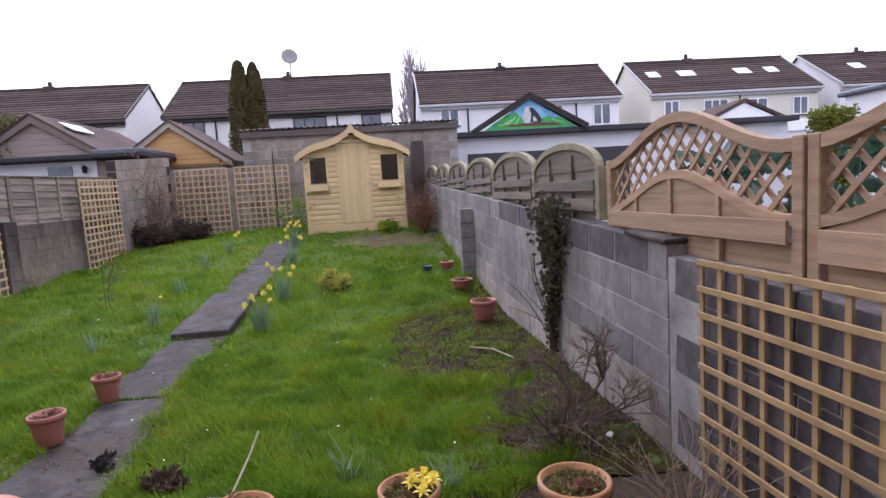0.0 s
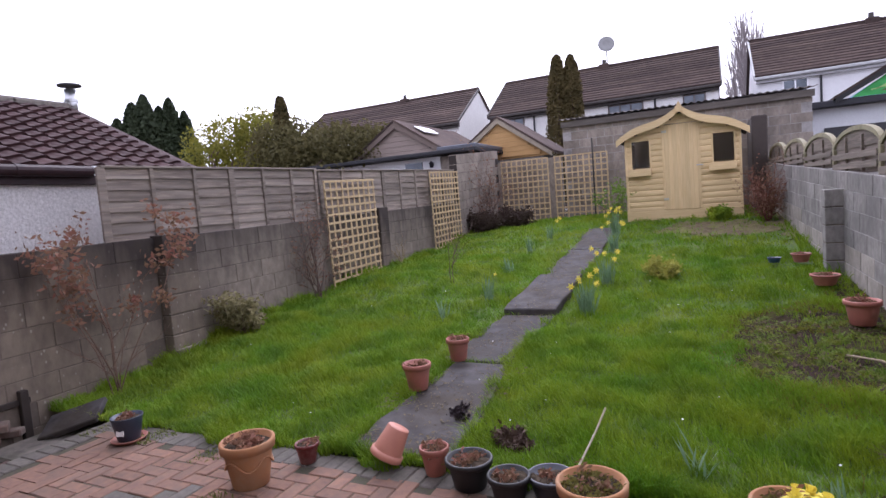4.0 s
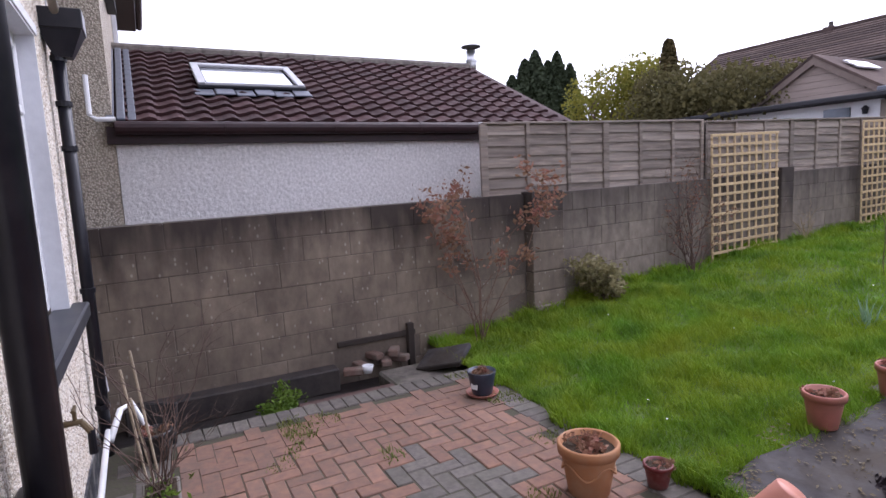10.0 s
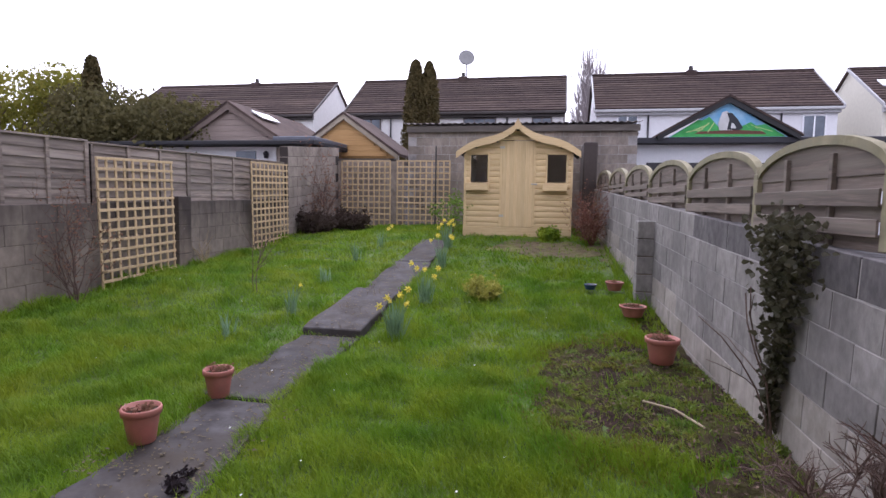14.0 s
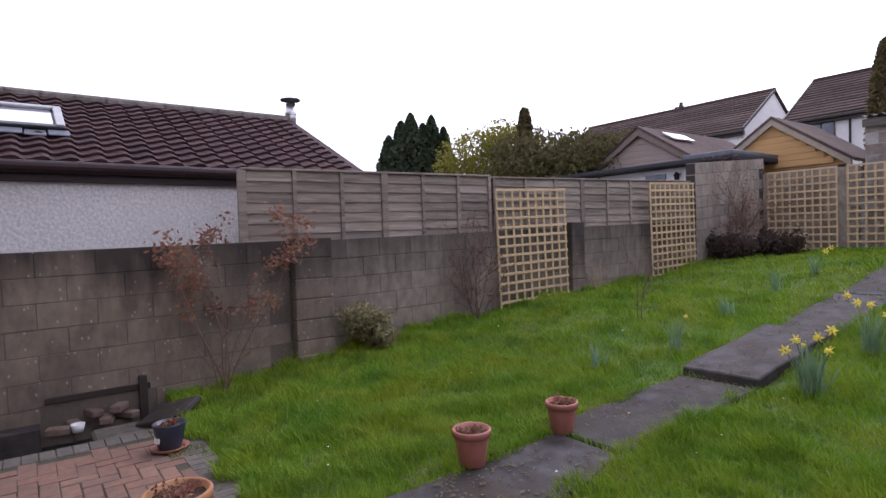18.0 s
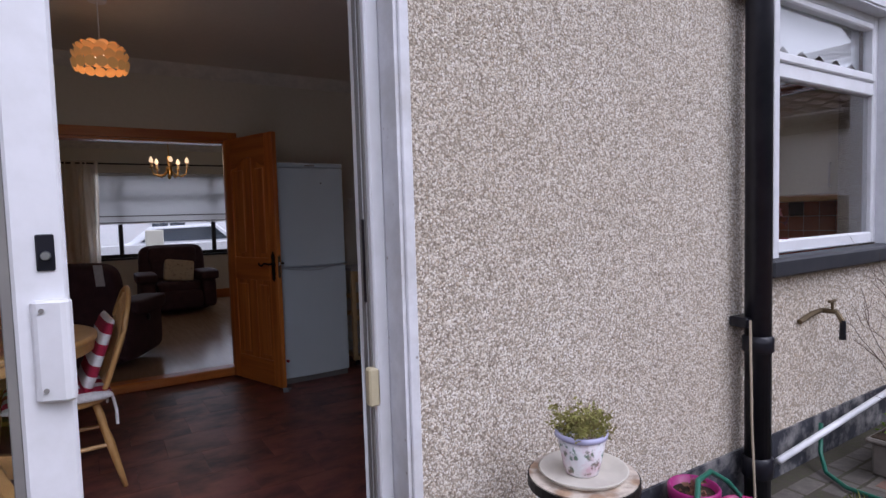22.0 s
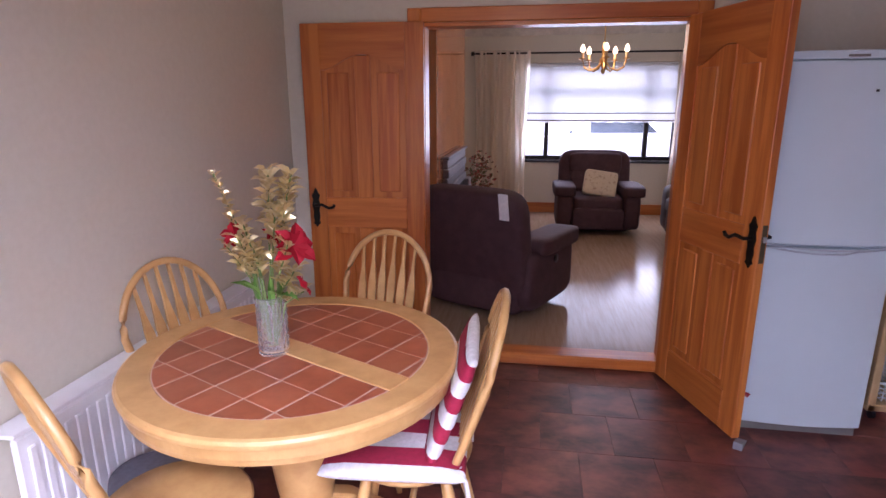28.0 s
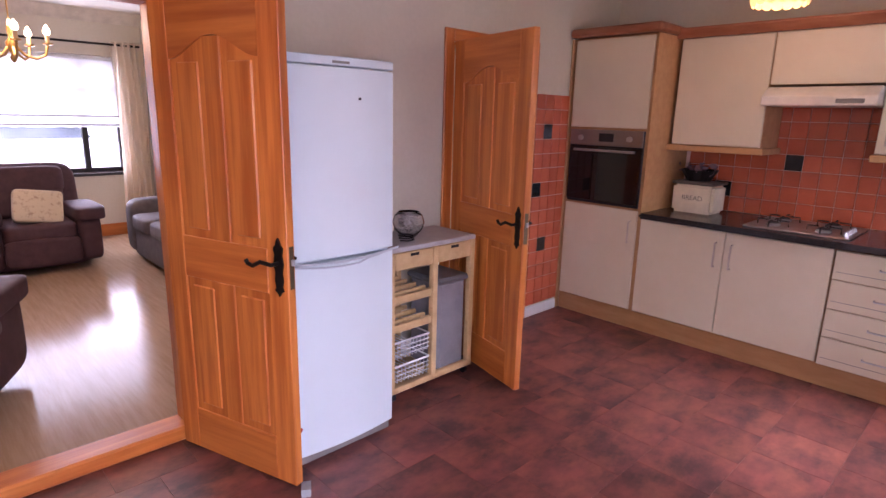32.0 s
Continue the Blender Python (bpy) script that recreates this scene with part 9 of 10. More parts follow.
for z in (.10, .24):
    bk = part("wire_basket", tube([(-.30, TD - .02, z + .1), (-.045, TD - .02, z + .1), (-.045, .03, z + .1), (-.30, .03, z + .1), (-.30, TD - .02, z + .1)], .005, 6), BASKET, tro, "white wire basket")
    for q in range(4):
        part("wire", tube([(-.30, TD - .02, z + .02 + q * .025), (-.045, TD - .02, z + .02 + q * .025)], .003, 5), BASKET, bk)
    for q in range(10):
        part("wire", tube([(-.29 + q * .027, TD - .02, z + .1), (-.29 + q * .027, TD - .025, z), (-.29 + q * .027, .03, z)], .0026, 5), BASKET, bk)
for x in (-.04, -TW + .04):
    part("castor", moved(cyl(.024, .024, -.01, .01, 14), pose(x, TD - .03, .024, 0, 90, 0)), PLASTIC_BLACK, tro)
    part("castor", moved(cyl(.024, .024, -.01, .01, 14), pose(x, .03, .024, 0, 90, 0)), PLASTIC_BLACK, tro)
bin_ = thing("waste_bin", pose(-2.39, -3.28, FL + 0.07), "grey plastic waste bin in the trolley", "bin")
part("body", prism([(-.11, -.13), (.11, -.13), (.11, .13), (-.11, .13)], 0, .54, bev=.02), mat("bin_grey", (0.26, 0.255, 0.28), .5, scale=9), bin_)
part("rim", box(-.125, .125, -.145, .145, .53, .565, .012), mat("bin_rim", (0.14, 0.14, 0.15), .5, scale=9), bin_)
bowl = thing("glass_bowl", pose(-2.2, -3.33, FL + TH), "glass bowl with tangled cables", "bowl")
part("bowl", lathe([(0, 0), (.045, 0), (.08, .04), (.092, .08), (.08, .12), (.06, .14), (.057, .138), (.076, .118), (.087, .08), (.076, .044), (.04, .006), (0, .006)], 24), glass("bowl_glass"), bowl, smooth=True)
PALE_WIRE = mat("pale_wire", (0.55, 0.50, 0.45), .6, scale=9)
part("cable", tube([(.062 * math.cos(k * .9) * (.8 + .2 * math.sin(k * 1.7)), .062 * math.sin(k * .9) * (.8 + .2 * math.sin(k * 1.7)), .03 + .003 * k) for k in range(32)], .004, 5), PALE_WIRE, bowl)
part("cable", tube([(.05 * math.cos(k * 1.3), .05 * math.sin(k * 1.1), .07 + .045 * math.sin(k * 2.1)) for k in range(24)], .0035, 5), PALE_WIRE, bowl)
part("cable", tube([(.09 + .045 * math.cos(k), .09 + .045 * math.sin(k), .006 + .002 * k) for k in range(14)], .004, 5), PLASTIC_BLACK, bowl, "black cable coiled beside the bowl")
put("wall_socket", box(-2.15, -2.06, YB, YB + .008, 1.45, 1.54, .003), mat("socket_cream", (0.62, 0.57, 0.50), .5, scale=9), "cream wall switch plate", "switch")

# ---- kitchen units ----
KX, KB = -3.97, XL
TRIM_OAK = mat("pale_oak_trim", (0.50, 0.28, 0.12), .45, c2=(0.42, 0.22, 0.085), scale=4, stretch=(5, 1, 5))
CHERRY = mat("cherry_trim", (0.36, 0.145, 0.07), .45, c2=(0.27, 0.095, 0.042), scale=4, stretch=(5, 1, 5))
SATIN = mat("satin_pull", (0.56, 0.50, 0.44), .4, .3, scale=9)
WORKTOP = mat("black_worktop", (0.018, 0.017, 0.019), .18, c2=(0.035, 0.033, 0.035), scale=60)
def unit(name, label, y0, y1, z0, z1, xf, doors, handle_side=1, hz=None, cat="cabinet"):
    u = thing(name, pose(KB, y0, z0), label, cat, "fitted kitchen units")
    w, h, d = y1 - y0, z1 - z0, xf - KB
    part("carcass", box(0, d - .022, 0, w, 0, h, .002), TRIM_OAK, u)
    for a, b, c, e, hs in doors:
        dd = part("door", box(d - .02, d, a - y0 + .002, b - y0 - .002, c - z0 + .002, e - z0 - .002, .004), CABINET, u)
        if hs is not None:
            hy = (b - y0 - .05) if hs > 0 else (a - y0 + .05)
            hc = hz or (e - z0 - .16)
            part("handle", tube([(d, hy, hc - .08), (d + .028, hy, hc - .08), (d + .028, hy, hc + .08), (d, hy, hc + .08)], .006, 8), SATIN, dd, "pale satin bar handle")
    return u
unit("tall_oven_unit", "tall cream oven housing unit", -3.50, -2.84, 0.19, 2.17, KX, [(-3.48, -2.86, 0.2, .95, 1), (-3.48, -2.86, 1.53, 2.16, None)])
ov = thing("built_in_oven", pose(KX - .02, -3.47, .965), "black glass built-in oven with steel control panel", "oven")
part("body", box(-.5, 0.018, 0, .60, 0, .55, .003), PLASTIC_BLACK, ov)
part("control_panel", box(.018, .03, .0, .60, .435, .55, .003), mat("oven_steel", (0.30, 0.26, 0.25), .3, .9, scale=30, stretch=(1, .05, 30)), ov, "brushed steel control panel")
part("door_glass", box(.018, .03, .0, .60, .02, .43, .004), mat("oven_glass", (0.006, 0.005, 0.006), .06, scale=5), ov)
part("handle", tube([(.03, .06, .40), (.06, .06, .40), (.06, .54, .40), (.03, .54, .40)], .009, 8), STEEL, ov, "steel bar handle")
part("display", box(.03, .032, .25, .37, .465, .525), PLASTIC_BLACK, ov)
for q in (.1, .5):
    part("knob", moved(cyl(.02, .018, 0, .022, 14), pose(.03, q, .49, 0, 90, 0)), STEEL, ov)
unit("base_unit", "cream double base unit under the worktop", -2.83, -1.64, 0.19, 0.90, KX, [(-2.83, -2.24, .2, .9, 1), (-2.24, -1.64, .2, .9, -1)])
du = unit("drawer_unit", "cream four-drawer base unit", -1.635, -1.03, 0.19, 0.90, KX, [])
for k in range(4):
    dd = part("drawer", box(KX - KB - .02, KX - KB, .003, .602, .005 + k * .176, .176 + k * .176, .004), CABINET, du)
    part("groove", box(KX - KB - .0004, KX - KB + .001, .02, .585, .05 + k * .176, .053 + k * .176), GREYP, dd)
    part("handle", tube([(KX - KB, .22, .1 + k * .176), (KX - KB + .026, .22, .1 + k * .176), (KX - KB + .026, .38, .1 + k * .176), (KX - KB, .38, .1 + k * .176)], .005, 8), STEEL, dd)
unit("base_unit", "cream base unit beside the drawers", -1.025, -0.32, 0.19, 0.90, KX, [(-1.02, -0.33, .2, .9, 1)])
put("kitchen_plinth", box(KX - .06, KX - .035, -3.5, -.3, FL, .19, .003), TRIM_OAK, "pale oak plinth below the kitchen units", "plinth")
put("worktop", box(KB, KX + .04, -2.835, -.3, .905, .945, .012, 2), WORKTOP, "glossy black kitchen worktop", "worktop")
hob = thing("gas_hob", pose(-4.28, -1.88, .945), "steel four-burner gas hob", "hob")
part("plate", box(-.25, .25, -.29, .29, 0, .012, .005), mat("hob_steel", (0.42, 0.40, 0.39), .42, .9, scale=20), hob)
for sx in (-.12, .12):
    for sy in (-.15, .13):
        b = part("burner", cyl(.045, .04, .012, .028, 18, m=Matrix.Translation((sx, sy, 0))), GREYP, hob)
        part("cap", cyl(.033, .03, .028, .036, 18, m=Matrix.Translation((sx, sy, 0))), IRON, b)
        for q in range(4):
            a = q * math.pi / 2
            part("pan_support", tube([(sx + .09 * math.cos(a), sy + .09 * math.sin(a), .012), (sx + .09 * math.cos(a), sy + .09 * math.sin(a), .045), (sx + .03 * math.cos(a), sy + .03 * math.sin(a), .045)], .005, 5), IRON, b)
for k in range(4):
    part("knob", cyl(.016, .014, .012, .035, 12, m=Matrix.Translation((.05 - .07 * k + .1, .25, 0))), STEEL, hob)
WU = -4.25
unit("wall_unit", "cream wall cabinet with pale oak pelmet", -2.80, -2.205, 1.43, 2.15, WU, [(-2.80, -2.205, 1.43, 2.15, None)])
unit("wall_unit", "cream wall cabinet above the cooker hood", -2.20, -1.60, 1.83, 2.15, WU, [(-2.20, -1.60, 1.83, 2.15, None)])
unit("wall_unit", "cream wall cabinet beside the hood", -1.595, -.95, 1.43, 2.15, WU, [(-1.595, -.95, 1.43, 2.15, -1)], hz=.13)
unit("wall_unit", "cream wall cabinet near the window", -.945, -.32, 1.43, 2.15, WU, [(-.945, -.32, 1.43, 2.15, 1)], hz=.13)
for y0, y1 in ((-2.83, -2.18), (-1.61, -.3)):
    put("pelmet", box(KB, WU + .015, y0, y1, 1.385, 1.428, .005), TRIM_OAK, "pale oak pelmet under the wall cabinets", "pelmet")
put("cornice", prism([(0, 0), (.03, 0), (.06, .05), (.06, .065), (0, .065)], -2.83, -.3, m=Matrix(((1, 0, 0, WU - .01), (0, 0, 1, 0), (0, 1, 0, 2.152), (0, 0, 0, 1)))), CHERRY, "reddish wood cornice on the wall cabinets", "cornice")
put("cornice", box(KB, KX + .05, -3.51, -2.80, 2.175, 2.235, .015), CHERRY, "reddish wood cornice on the oven unit", "cornice")
put("end_panel", box(KB, KX + .005, -2.838, -2.832, .95, 2.17), TRIM_OAK, "pale oak end panel of the oven unit", "panel")
put("end_panel", box(KX - .04, KX + .004, -3.519, -3.501, FL, 2.17, .003), TRIM_OAK, "pale oak filler beside the oven unit", "panel")
hood = thing("cooker_hood", pose(-4.62, -2.20, 1.70), "white slim cooker hood", "cooker hood")
part("body", prism([(0, 0), (.50, 0), (.50, .055), (.40, .115), (0, .115)], 0, .60, m=UPRIGHT_X @ Matrix.Identity(4), bev=.006), mat("hood_white", (0.70, 0.66, 0.58), .4, scale=9), hood)
part("controls", box(.50, .506, .40, .54, .015, .04, .003), GREYP, hood)
KT = mat("terracotta_wall_tile", (0.50, 0.12, 0.052), .25, c2=(0.42, 0.09, 0.038), scale=6, spread=.1)
KTB = mat("black_wall_tile", (0.012, 0.012, 0.014), .2, scale=6)
KG = mat("tile_grout", (0.74, 0.52, 0.43), .8, scale=20)
back = put("backsplash", box(KB, KB + .006, -2.83, -.3, .945, 1.80), KG, "terracotta tiled kitchen splashback", "splashback", "structure")
t_red, t_blk = piece_mesh("tile", .1065, .1065, .006, .0015, KT), piece_mesh("tile", .1065, .1065, .006, .0015, KTB)
for i in range(23):
    for j in range(7):
        yy, zz = -2.745 + i * .11, 1.0 + j * .11
        if zz < (1.37 if not -2.22 < yy < -1.58 else 1.70):
            part("tile", t_blk if (i, j) in ((2, 1), (6, 3), (13, 1), (18, 3)) else t_red, None, back, m=pose(KB + .012, yy, zz, 0, 90, 0))
side_t = put("side_tiles", box(-3.97, -3.56, YB, YB + .006, FL + .09, 1.73), KG, "terracotta tiles beside the hall door", "wall tiles", "structure")
for i in range(4):
    for j in range(15):
        part("tile", t_blk if (i, j) in ((1, 12), (0, 8), (1, 4)) else t_red, None, side_t, m=pose(-3.615 - i * .1025, YB + .012, FL + .145 + j * .108, 90, 0, 180) @ Matrix.Diagonal((.93, .98, 1, 1)))
bread = thing("bread_bin", pose(-4.37, -2.60, .945), "cream tin bread bin with dark lettering", "bread bin")
part("box", box(-.12, .12, -.15, .145, 0, .205, .02, 2), mat("cream_tin", (0.66, 0.58, 0.42), .4, scale=9), bread)
part("lid", box(-.125, .125, -.155, .15, .205, .225, .006), mat("dark_lid", (0.09, 0.08, 0.07), .5, scale=9), bread)
txt = bpy.data.curves.new("lettering", "FONT")
txt.body, txt.size, txt.extrude, txt.align_x = "BREAD", .048, .001, "CENTER"
lo_ = new("lettering_curve", txt)
me_ = bpy.data.meshes.new_from_object(lo_)
bpy.data.objects.remove(lo_)
me_.materials.append(mat("letter_grey", (0.2, 0.18, 0.16), .6, scale=9))
part("lettering", me_, None, bread, "grey lettering reading BREAD", m=pose(.122, 0, .095, 90, 0, 90))
bs = thing("fruit_basket", pose(-4.38, -2.62, 1.172), "dark wire basket of odds and ends", "basket")
part("basket", lathe([(0, 0), (.08, 0), (.13, .08), (.125, .08), (.075, .008), (0, .008)], 12), IRON, bs)
part("mixed_filling", leaf_cloud([Vector((r7.gauss(0, .05), r7.gauss(0, .07), .07 + abs(r7.gauss(0, .02)))) for _ in range(24)], 2, .035, 4, .02), mat("mixed_things", (0.10, 0.10, 0.16), .5, c2=(0.35, 0.16, 0.14), scale=22), bs)
put("window_board_unit", box(XL + .0, -2.6, -.34, -.301, .945, 1.03), KG, "tiled upstand below the window", "upstand", "structure")

# ---- lamps ----
AMBER = glow("amber_shell", (0.75, 0.36, 0.10), 0.2)
def pendant(x, y, z, label):
    p = thing("pendant_lamp", pose(x, y, z), label, "pendant lamp", "shell pendant lamps")
    part("cord", cyl(.004, .004, .14, CEIL - z, 6), PLASTIC_WHITE, p)
    part("rose", cyl(.045, .05, CEIL - z - .03, CEIL - z, 16), PLASTIC_WHITE, p)
    for ring, (rr, zz, n) in enumerate(((.135, .0, 16), (.128, .045, 15), (.105, .085, 12), (.07, .115, 9))):
        for k in range(n):
            a = 2 * math.pi * (k + .5 * (ring % 2)) / n
            m = Matrix.Translation((rr * math.cos(a), rr * math.sin(a), zz)) @ Euler((0, math.radians((15, 25, 45, 65)[ring]), a), "XYZ").to_matrix().to_4x4() @ Matrix.Rotation(math.pi / 2, 4, "Y")
            part("shell", cyl(.03, .03, -.0015, .0015, 9, m=m), AMBER, p)
    part("bulb", lathe([(0, -.01), (.02, 0), (.028, .025), (.02, .05), (.012, .075), (0, .08)], 12, m=Matrix.Translation((0, 0, .02))), glow("warm_bulb", (1, .78, .45), 3), p)
    return p
pendant(-0.08, -2.21, 2.24, "amber shell pendant lamp over the dining table")
pendant(-3.57, -2.0, 2.21, "amber shell pendant lamp over the kitchen floor")
for x, y, watts in ((-0.08, -2.21, 0.7), (-3.57, -2.0, 0.4)):
    lp = bpy.data.lights.new("pendant_light", "POINT")
    lp.energy, lp.color, lp.shadow_soft_size = watts, (1, .70, .38), .1
    new("pendant_light", lp).location = (x, y, 2.14)
BRASS = mat("polished_brass", (0.55, 0.34, 0.11), .3, .9, scale=9)
chd = thing("chandelier", pose(-0.78, -5.5, 1.91), "brass five-arm chandelier with candle bulbs", "chandelier")
part("column", lathe([(0, -.06), (.012, -.05), (.02, -.03), (.01, -.01), (.03, .03), (.035, .06), (.012, .09), (.02, .14), (.008, .2), (.0, .2)], 14), BRASS, chd, smooth=True)
part("chain", cyl(.005, .005, .2, CEIL - 1.91, 6), BRASS, chd)
for k in range(5):
    a = 2 * math.pi * k / 5 + .3
    c, s = math.cos(a), math.sin(a)
    arm = part("arm", tube([(.02 * c, .02 * s, .04), (.06 * c, .06 * s, -.01), (.12 * c, .12 * s, -.03), (.17 * c, .17 * s, -.005), (.19 * c, .19 * s, .06)], .008, 8), BRASS, chd)
    part("cup", lathe([(0, .055), (.028, .06), (.03, .07), (0, .07)], 12, m=Matrix.Translation((.19 * c, .19 * s, 0))), BRASS, arm)
    part("candle", cyl(.013, .012, .07, .118, 10, m=Matrix.Translation((.19 * c, .19 * s, 0))), mat("candle_sleeve%d" % k, (0.7, 0.5, 0.25), .5, scale=9), arm)
    part("flame_bulb", lathe([(0, .115), (.014, .12), (.022, .135), (.018, .155), (.006, .178), (0, .185)], 10, m=Matrix.Translation((.19 * c, .19 * s, 0))), glow("flame_glow%d" % k, (1, .72, .40), .9), arm)
lc = bpy.data.lights.new("chandelier_light", "POINT")
lc.energy, lc.color, lc.shadow_soft_size = 3.5, (1, .72, .42), .2
new("chandelier_light", lc).location = (-0.78, -5.5, 2.12)

# ---- living room ----
LEATHER = mat("brown_suede", (0.048, 0.018, 0.022), .75, c2=(0.070, 0.029, 0.034), scale=14, bump=.002, stain=(0.058, 0.024, 0.028), sscale=3, smix=.5)
def soft(x0, x1, y0, y1, z0, z1, b=.06):
    """A padded block: a rounded box whose edges bulge by about b."""
    bm = bmesh.new()
    c = Vector(((x0 + x1) / 2, (y0 + y1) / 2, (z0 + z1) / 2))
    h = Vector((abs(x1 - x0) / 2, abs(y1 - y0) / 2, abs(z1 - z0) / 2))
    e = min(0.55, 0.9 * b / max(min(h), 0.01) + 0.12) * 0.62
    pw = lambda v: math.copysign(abs(v) ** e, v)
    nu, nv = 36, 18
    rows = []
    for j in range(1, nv):
        v = math.pi * (j / nv - 0.5)
        rows.append([bm.verts.new(c + Vector((h.x * pw(math.cos(v)) * pw(math.cos(2 * math.pi * i / nu)), h.y * pw(math.cos(v)) * pw(math.sin(2 * math.pi * i / nu)), h.z * pw(math.sin(v))))) for i in range(nu)])
    for a, b2 in zip(rows, rows[1:]):
        for i in range(nu):
            bm.faces.new((a[i], a[(i + 1) % nu], b2[(i + 1) % nu], b2[i]))
    bm.faces.new(list(reversed(rows[0])))
    bm.faces.new(rows[-1])
    return bm
def recliner(m, label, tag=False):
    """Faces -y; about 0.95 wide."""
    a = thing("recliner_armchair", m, label, "armchair", "brown recliner armchairs")
    part("base", soft(-.40, .40, -.36, .38, .03, .36, .05), LEATHER, a, smooth=True)
    part("seat_cushion", soft(-.29, .29, -.44, .2, .26, .45, .08), LEATHER, a, smooth=True)
    part("footrest_panel", soft(-.29, .29, -.47, -.37, .08, .33, .04), LEATHER, a, smooth=True)
    part("backrest", moved(soft(-.44, .44, -.09, .11, -.3, .47, .08), pose(0, .30, .47, -10, 0, 0)), LEATHER, a, smooth=True)
    part("back_cushion", moved(soft(-.30, .30, -.08, .08, -.08, .22, .07), pose(0, .20, .52, -10, 0, 0)), LEATHER, a, smooth=True)
    part("head_cushion", moved(soft(-.32, .32, -.09, .08, -.12, .14, .07), pose(0, .25, .77, -10, 0, 0)), LEATHER, a, smooth=True)
    for s in (-1, 1):
        part("arm", soft(s * .38 - .1, s * .38 + .1, -.44, .34, .06, .50, .05), LEATHER, a, smooth=True)
        part("arm_pad", soft(s * .39 - .13, s * .39 + .13, -.47, .20, .45, .58, .06), LEATHER, a, smooth=True)
    if tag:
        part("paper_tag", moved(box(-.035, .035, -.002, .002, -.09, .09), pose(-.34, .50, .84, -10, 0, 0)), WHT_W, a, "white paper tag")
        part("lever_cup", moved(lathe([(0, 0), (.03, 0), (.035, .008), (0, .012)], 14), pose(-.484, -.05, .40, 0, -90, 0)), PLASTIC_BLACK, a)
    return a
recliner(pose(0.06, -4.52, FLV, 0, 0, -26), "dark brown suede recliner armchair seen from behind", True)
recliner(pose(-1.0, -7.36, FLV, 0, 0, 180), "dark brown suede recliner armchair under the window")
cu = thing("cream_cushion", pose(-1.02, -7.13, FLV + .585, 70, 8, 180), "cream patterned cushion on the armchair", "cushion")
part("pad", soft(-.19, .19, -.15, .15, -.05, .05, .012), mat("floral_fabric", (0.58, 0.50, 0.36), .95, c2=(0.36, 0.27, 0.2), scale=22, fade=(.52, .68)), cu, smooth=True)
so = thing("sofa", pose(-1.98, -6.2, FLV), "grey-brown suede recliner sofa along the wall", "sofa")
part("base", soft(-.40, .22, -1.0, 1.0, .03, .36, .05), LEATHER_G, so, smooth=True)
for y0 in (-.78, -.26, .26):
    part("seat_cushion", soft(-.3, .26, y0, y0 + .5, .32, .48, .07), LEATHER_G, so, smooth=True)
    part("back_cushion", soft(-.40, -.12, y0, y0 + .5, .42, .82, .09), LEATHER_G, so, smooth=True)
for y0 in (-1.02, .78):
    part("arm", soft(-.40, .24, y0, y0 + .24, .05, .60, .08), LEATHER_G, so, smooth=True)

# front window, blind and curtains
fw = thing("front_window", pose(0, 0, 0), "wide front window with dark frame bars", "window", kind="structure")
FX0, FX1, FZ0, FZ1 = -2.15, -0.02, .85, 2.15
YG = YF - .16
BARK_F = mat("dark_frame", (0.02, 0.018, 0.018), .5, scale=9)
for a in ((FX0, FX0 + .05, FZ0, FZ1), (FX1 - .05, FX1, FZ0, FZ1), (FX0 + .05, FX1 - .05, FZ0, FZ0 + .05), (FX0 + .05, FX1 - .05, FZ1 - .05, FZ1), (-1.79, -1.73, FZ0 + .05, FZ1 - .05), (-.44, -.38, FZ0 + .05, FZ1 - .05), (FX0 + .05, FX1 - .05, 1.78, 1.83)):
    part("frame", box(a[0], a[1], YG - .04, YG + .03, a[2], a[3], .005), BARK_F, fw)
g = part("pane", box(FX0 + .05, FX1 - .05, YG - .012, YG - .007, FZ0 + .05, FZ1 - .05), GLASS, fw)
g.visible_shadow = False
part("window_board", box(FX0 - .04, FX1 + .04, YF - .12, YF + .03, FZ0 - .03, FZ0, .006), BARK_F, fw)
bl = thing("roller_blind", pose(0, 0, 0), "cream translucent roller blind half lowered", "blind")
BLIND = leaf_mat("blind_fabric", (0.97, 0.965, 0.95), (0.95, 0.945, 0.93), .8, 9, .93)
SHEER = leaf_mat("sheer_band", (0.97, 0.97, 0.96), (0.95, 0.95, 0.94), .8, 9, .95)
part("fabric", box(FX0 + .01, FX1 - .01, YF - .06, YF - .058, 1.86, 2.13), BLIND, bl)
part("sheer_band", box(FX0 + .01, FX1 - .01, YF - .06, YF - .058, 1.49, 1.86), SHEER, bl)
part("lower_band", box(FX0 + .01, FX1 - .01, YF - .06, YF - .058, 1.39, 1.49), BLIND, bl)
HEM = mat("hem_grey", (0.16, 0.14, 0.13), .6, scale=9)
for z in (1.482, 1.385):
    part("hem_bar", box(FX0 + .01, FX1 - .01, YF - .066, YF - .054, z, z + .013), HEM, bl)
part("roller", moved(cyl(.022, .022, FX0 + .005, FX1 - .005, 14), Matrix.Translation((0, YF - .06, 2.125)) @ Matrix.Rotation(math.pi / 2, 4, "Y")), BLIND, bl)
part("fringe", prism([(FX0 + .01, 1.385)] + [(FX0 + .01 + 2.1 * k / 24, 1.37 if k % 2 else 1.36) for k in range(25)] + [(FX1 - .01, 1.385)], YF - .06, YF - .058, m=UPRIGHT_X), BLIND, bl)
CURT = leaf_mat("cream_curtain", (0.94, 0.86, 0.74), (0.91, 0.82, 0.70), .9, 3, .65)
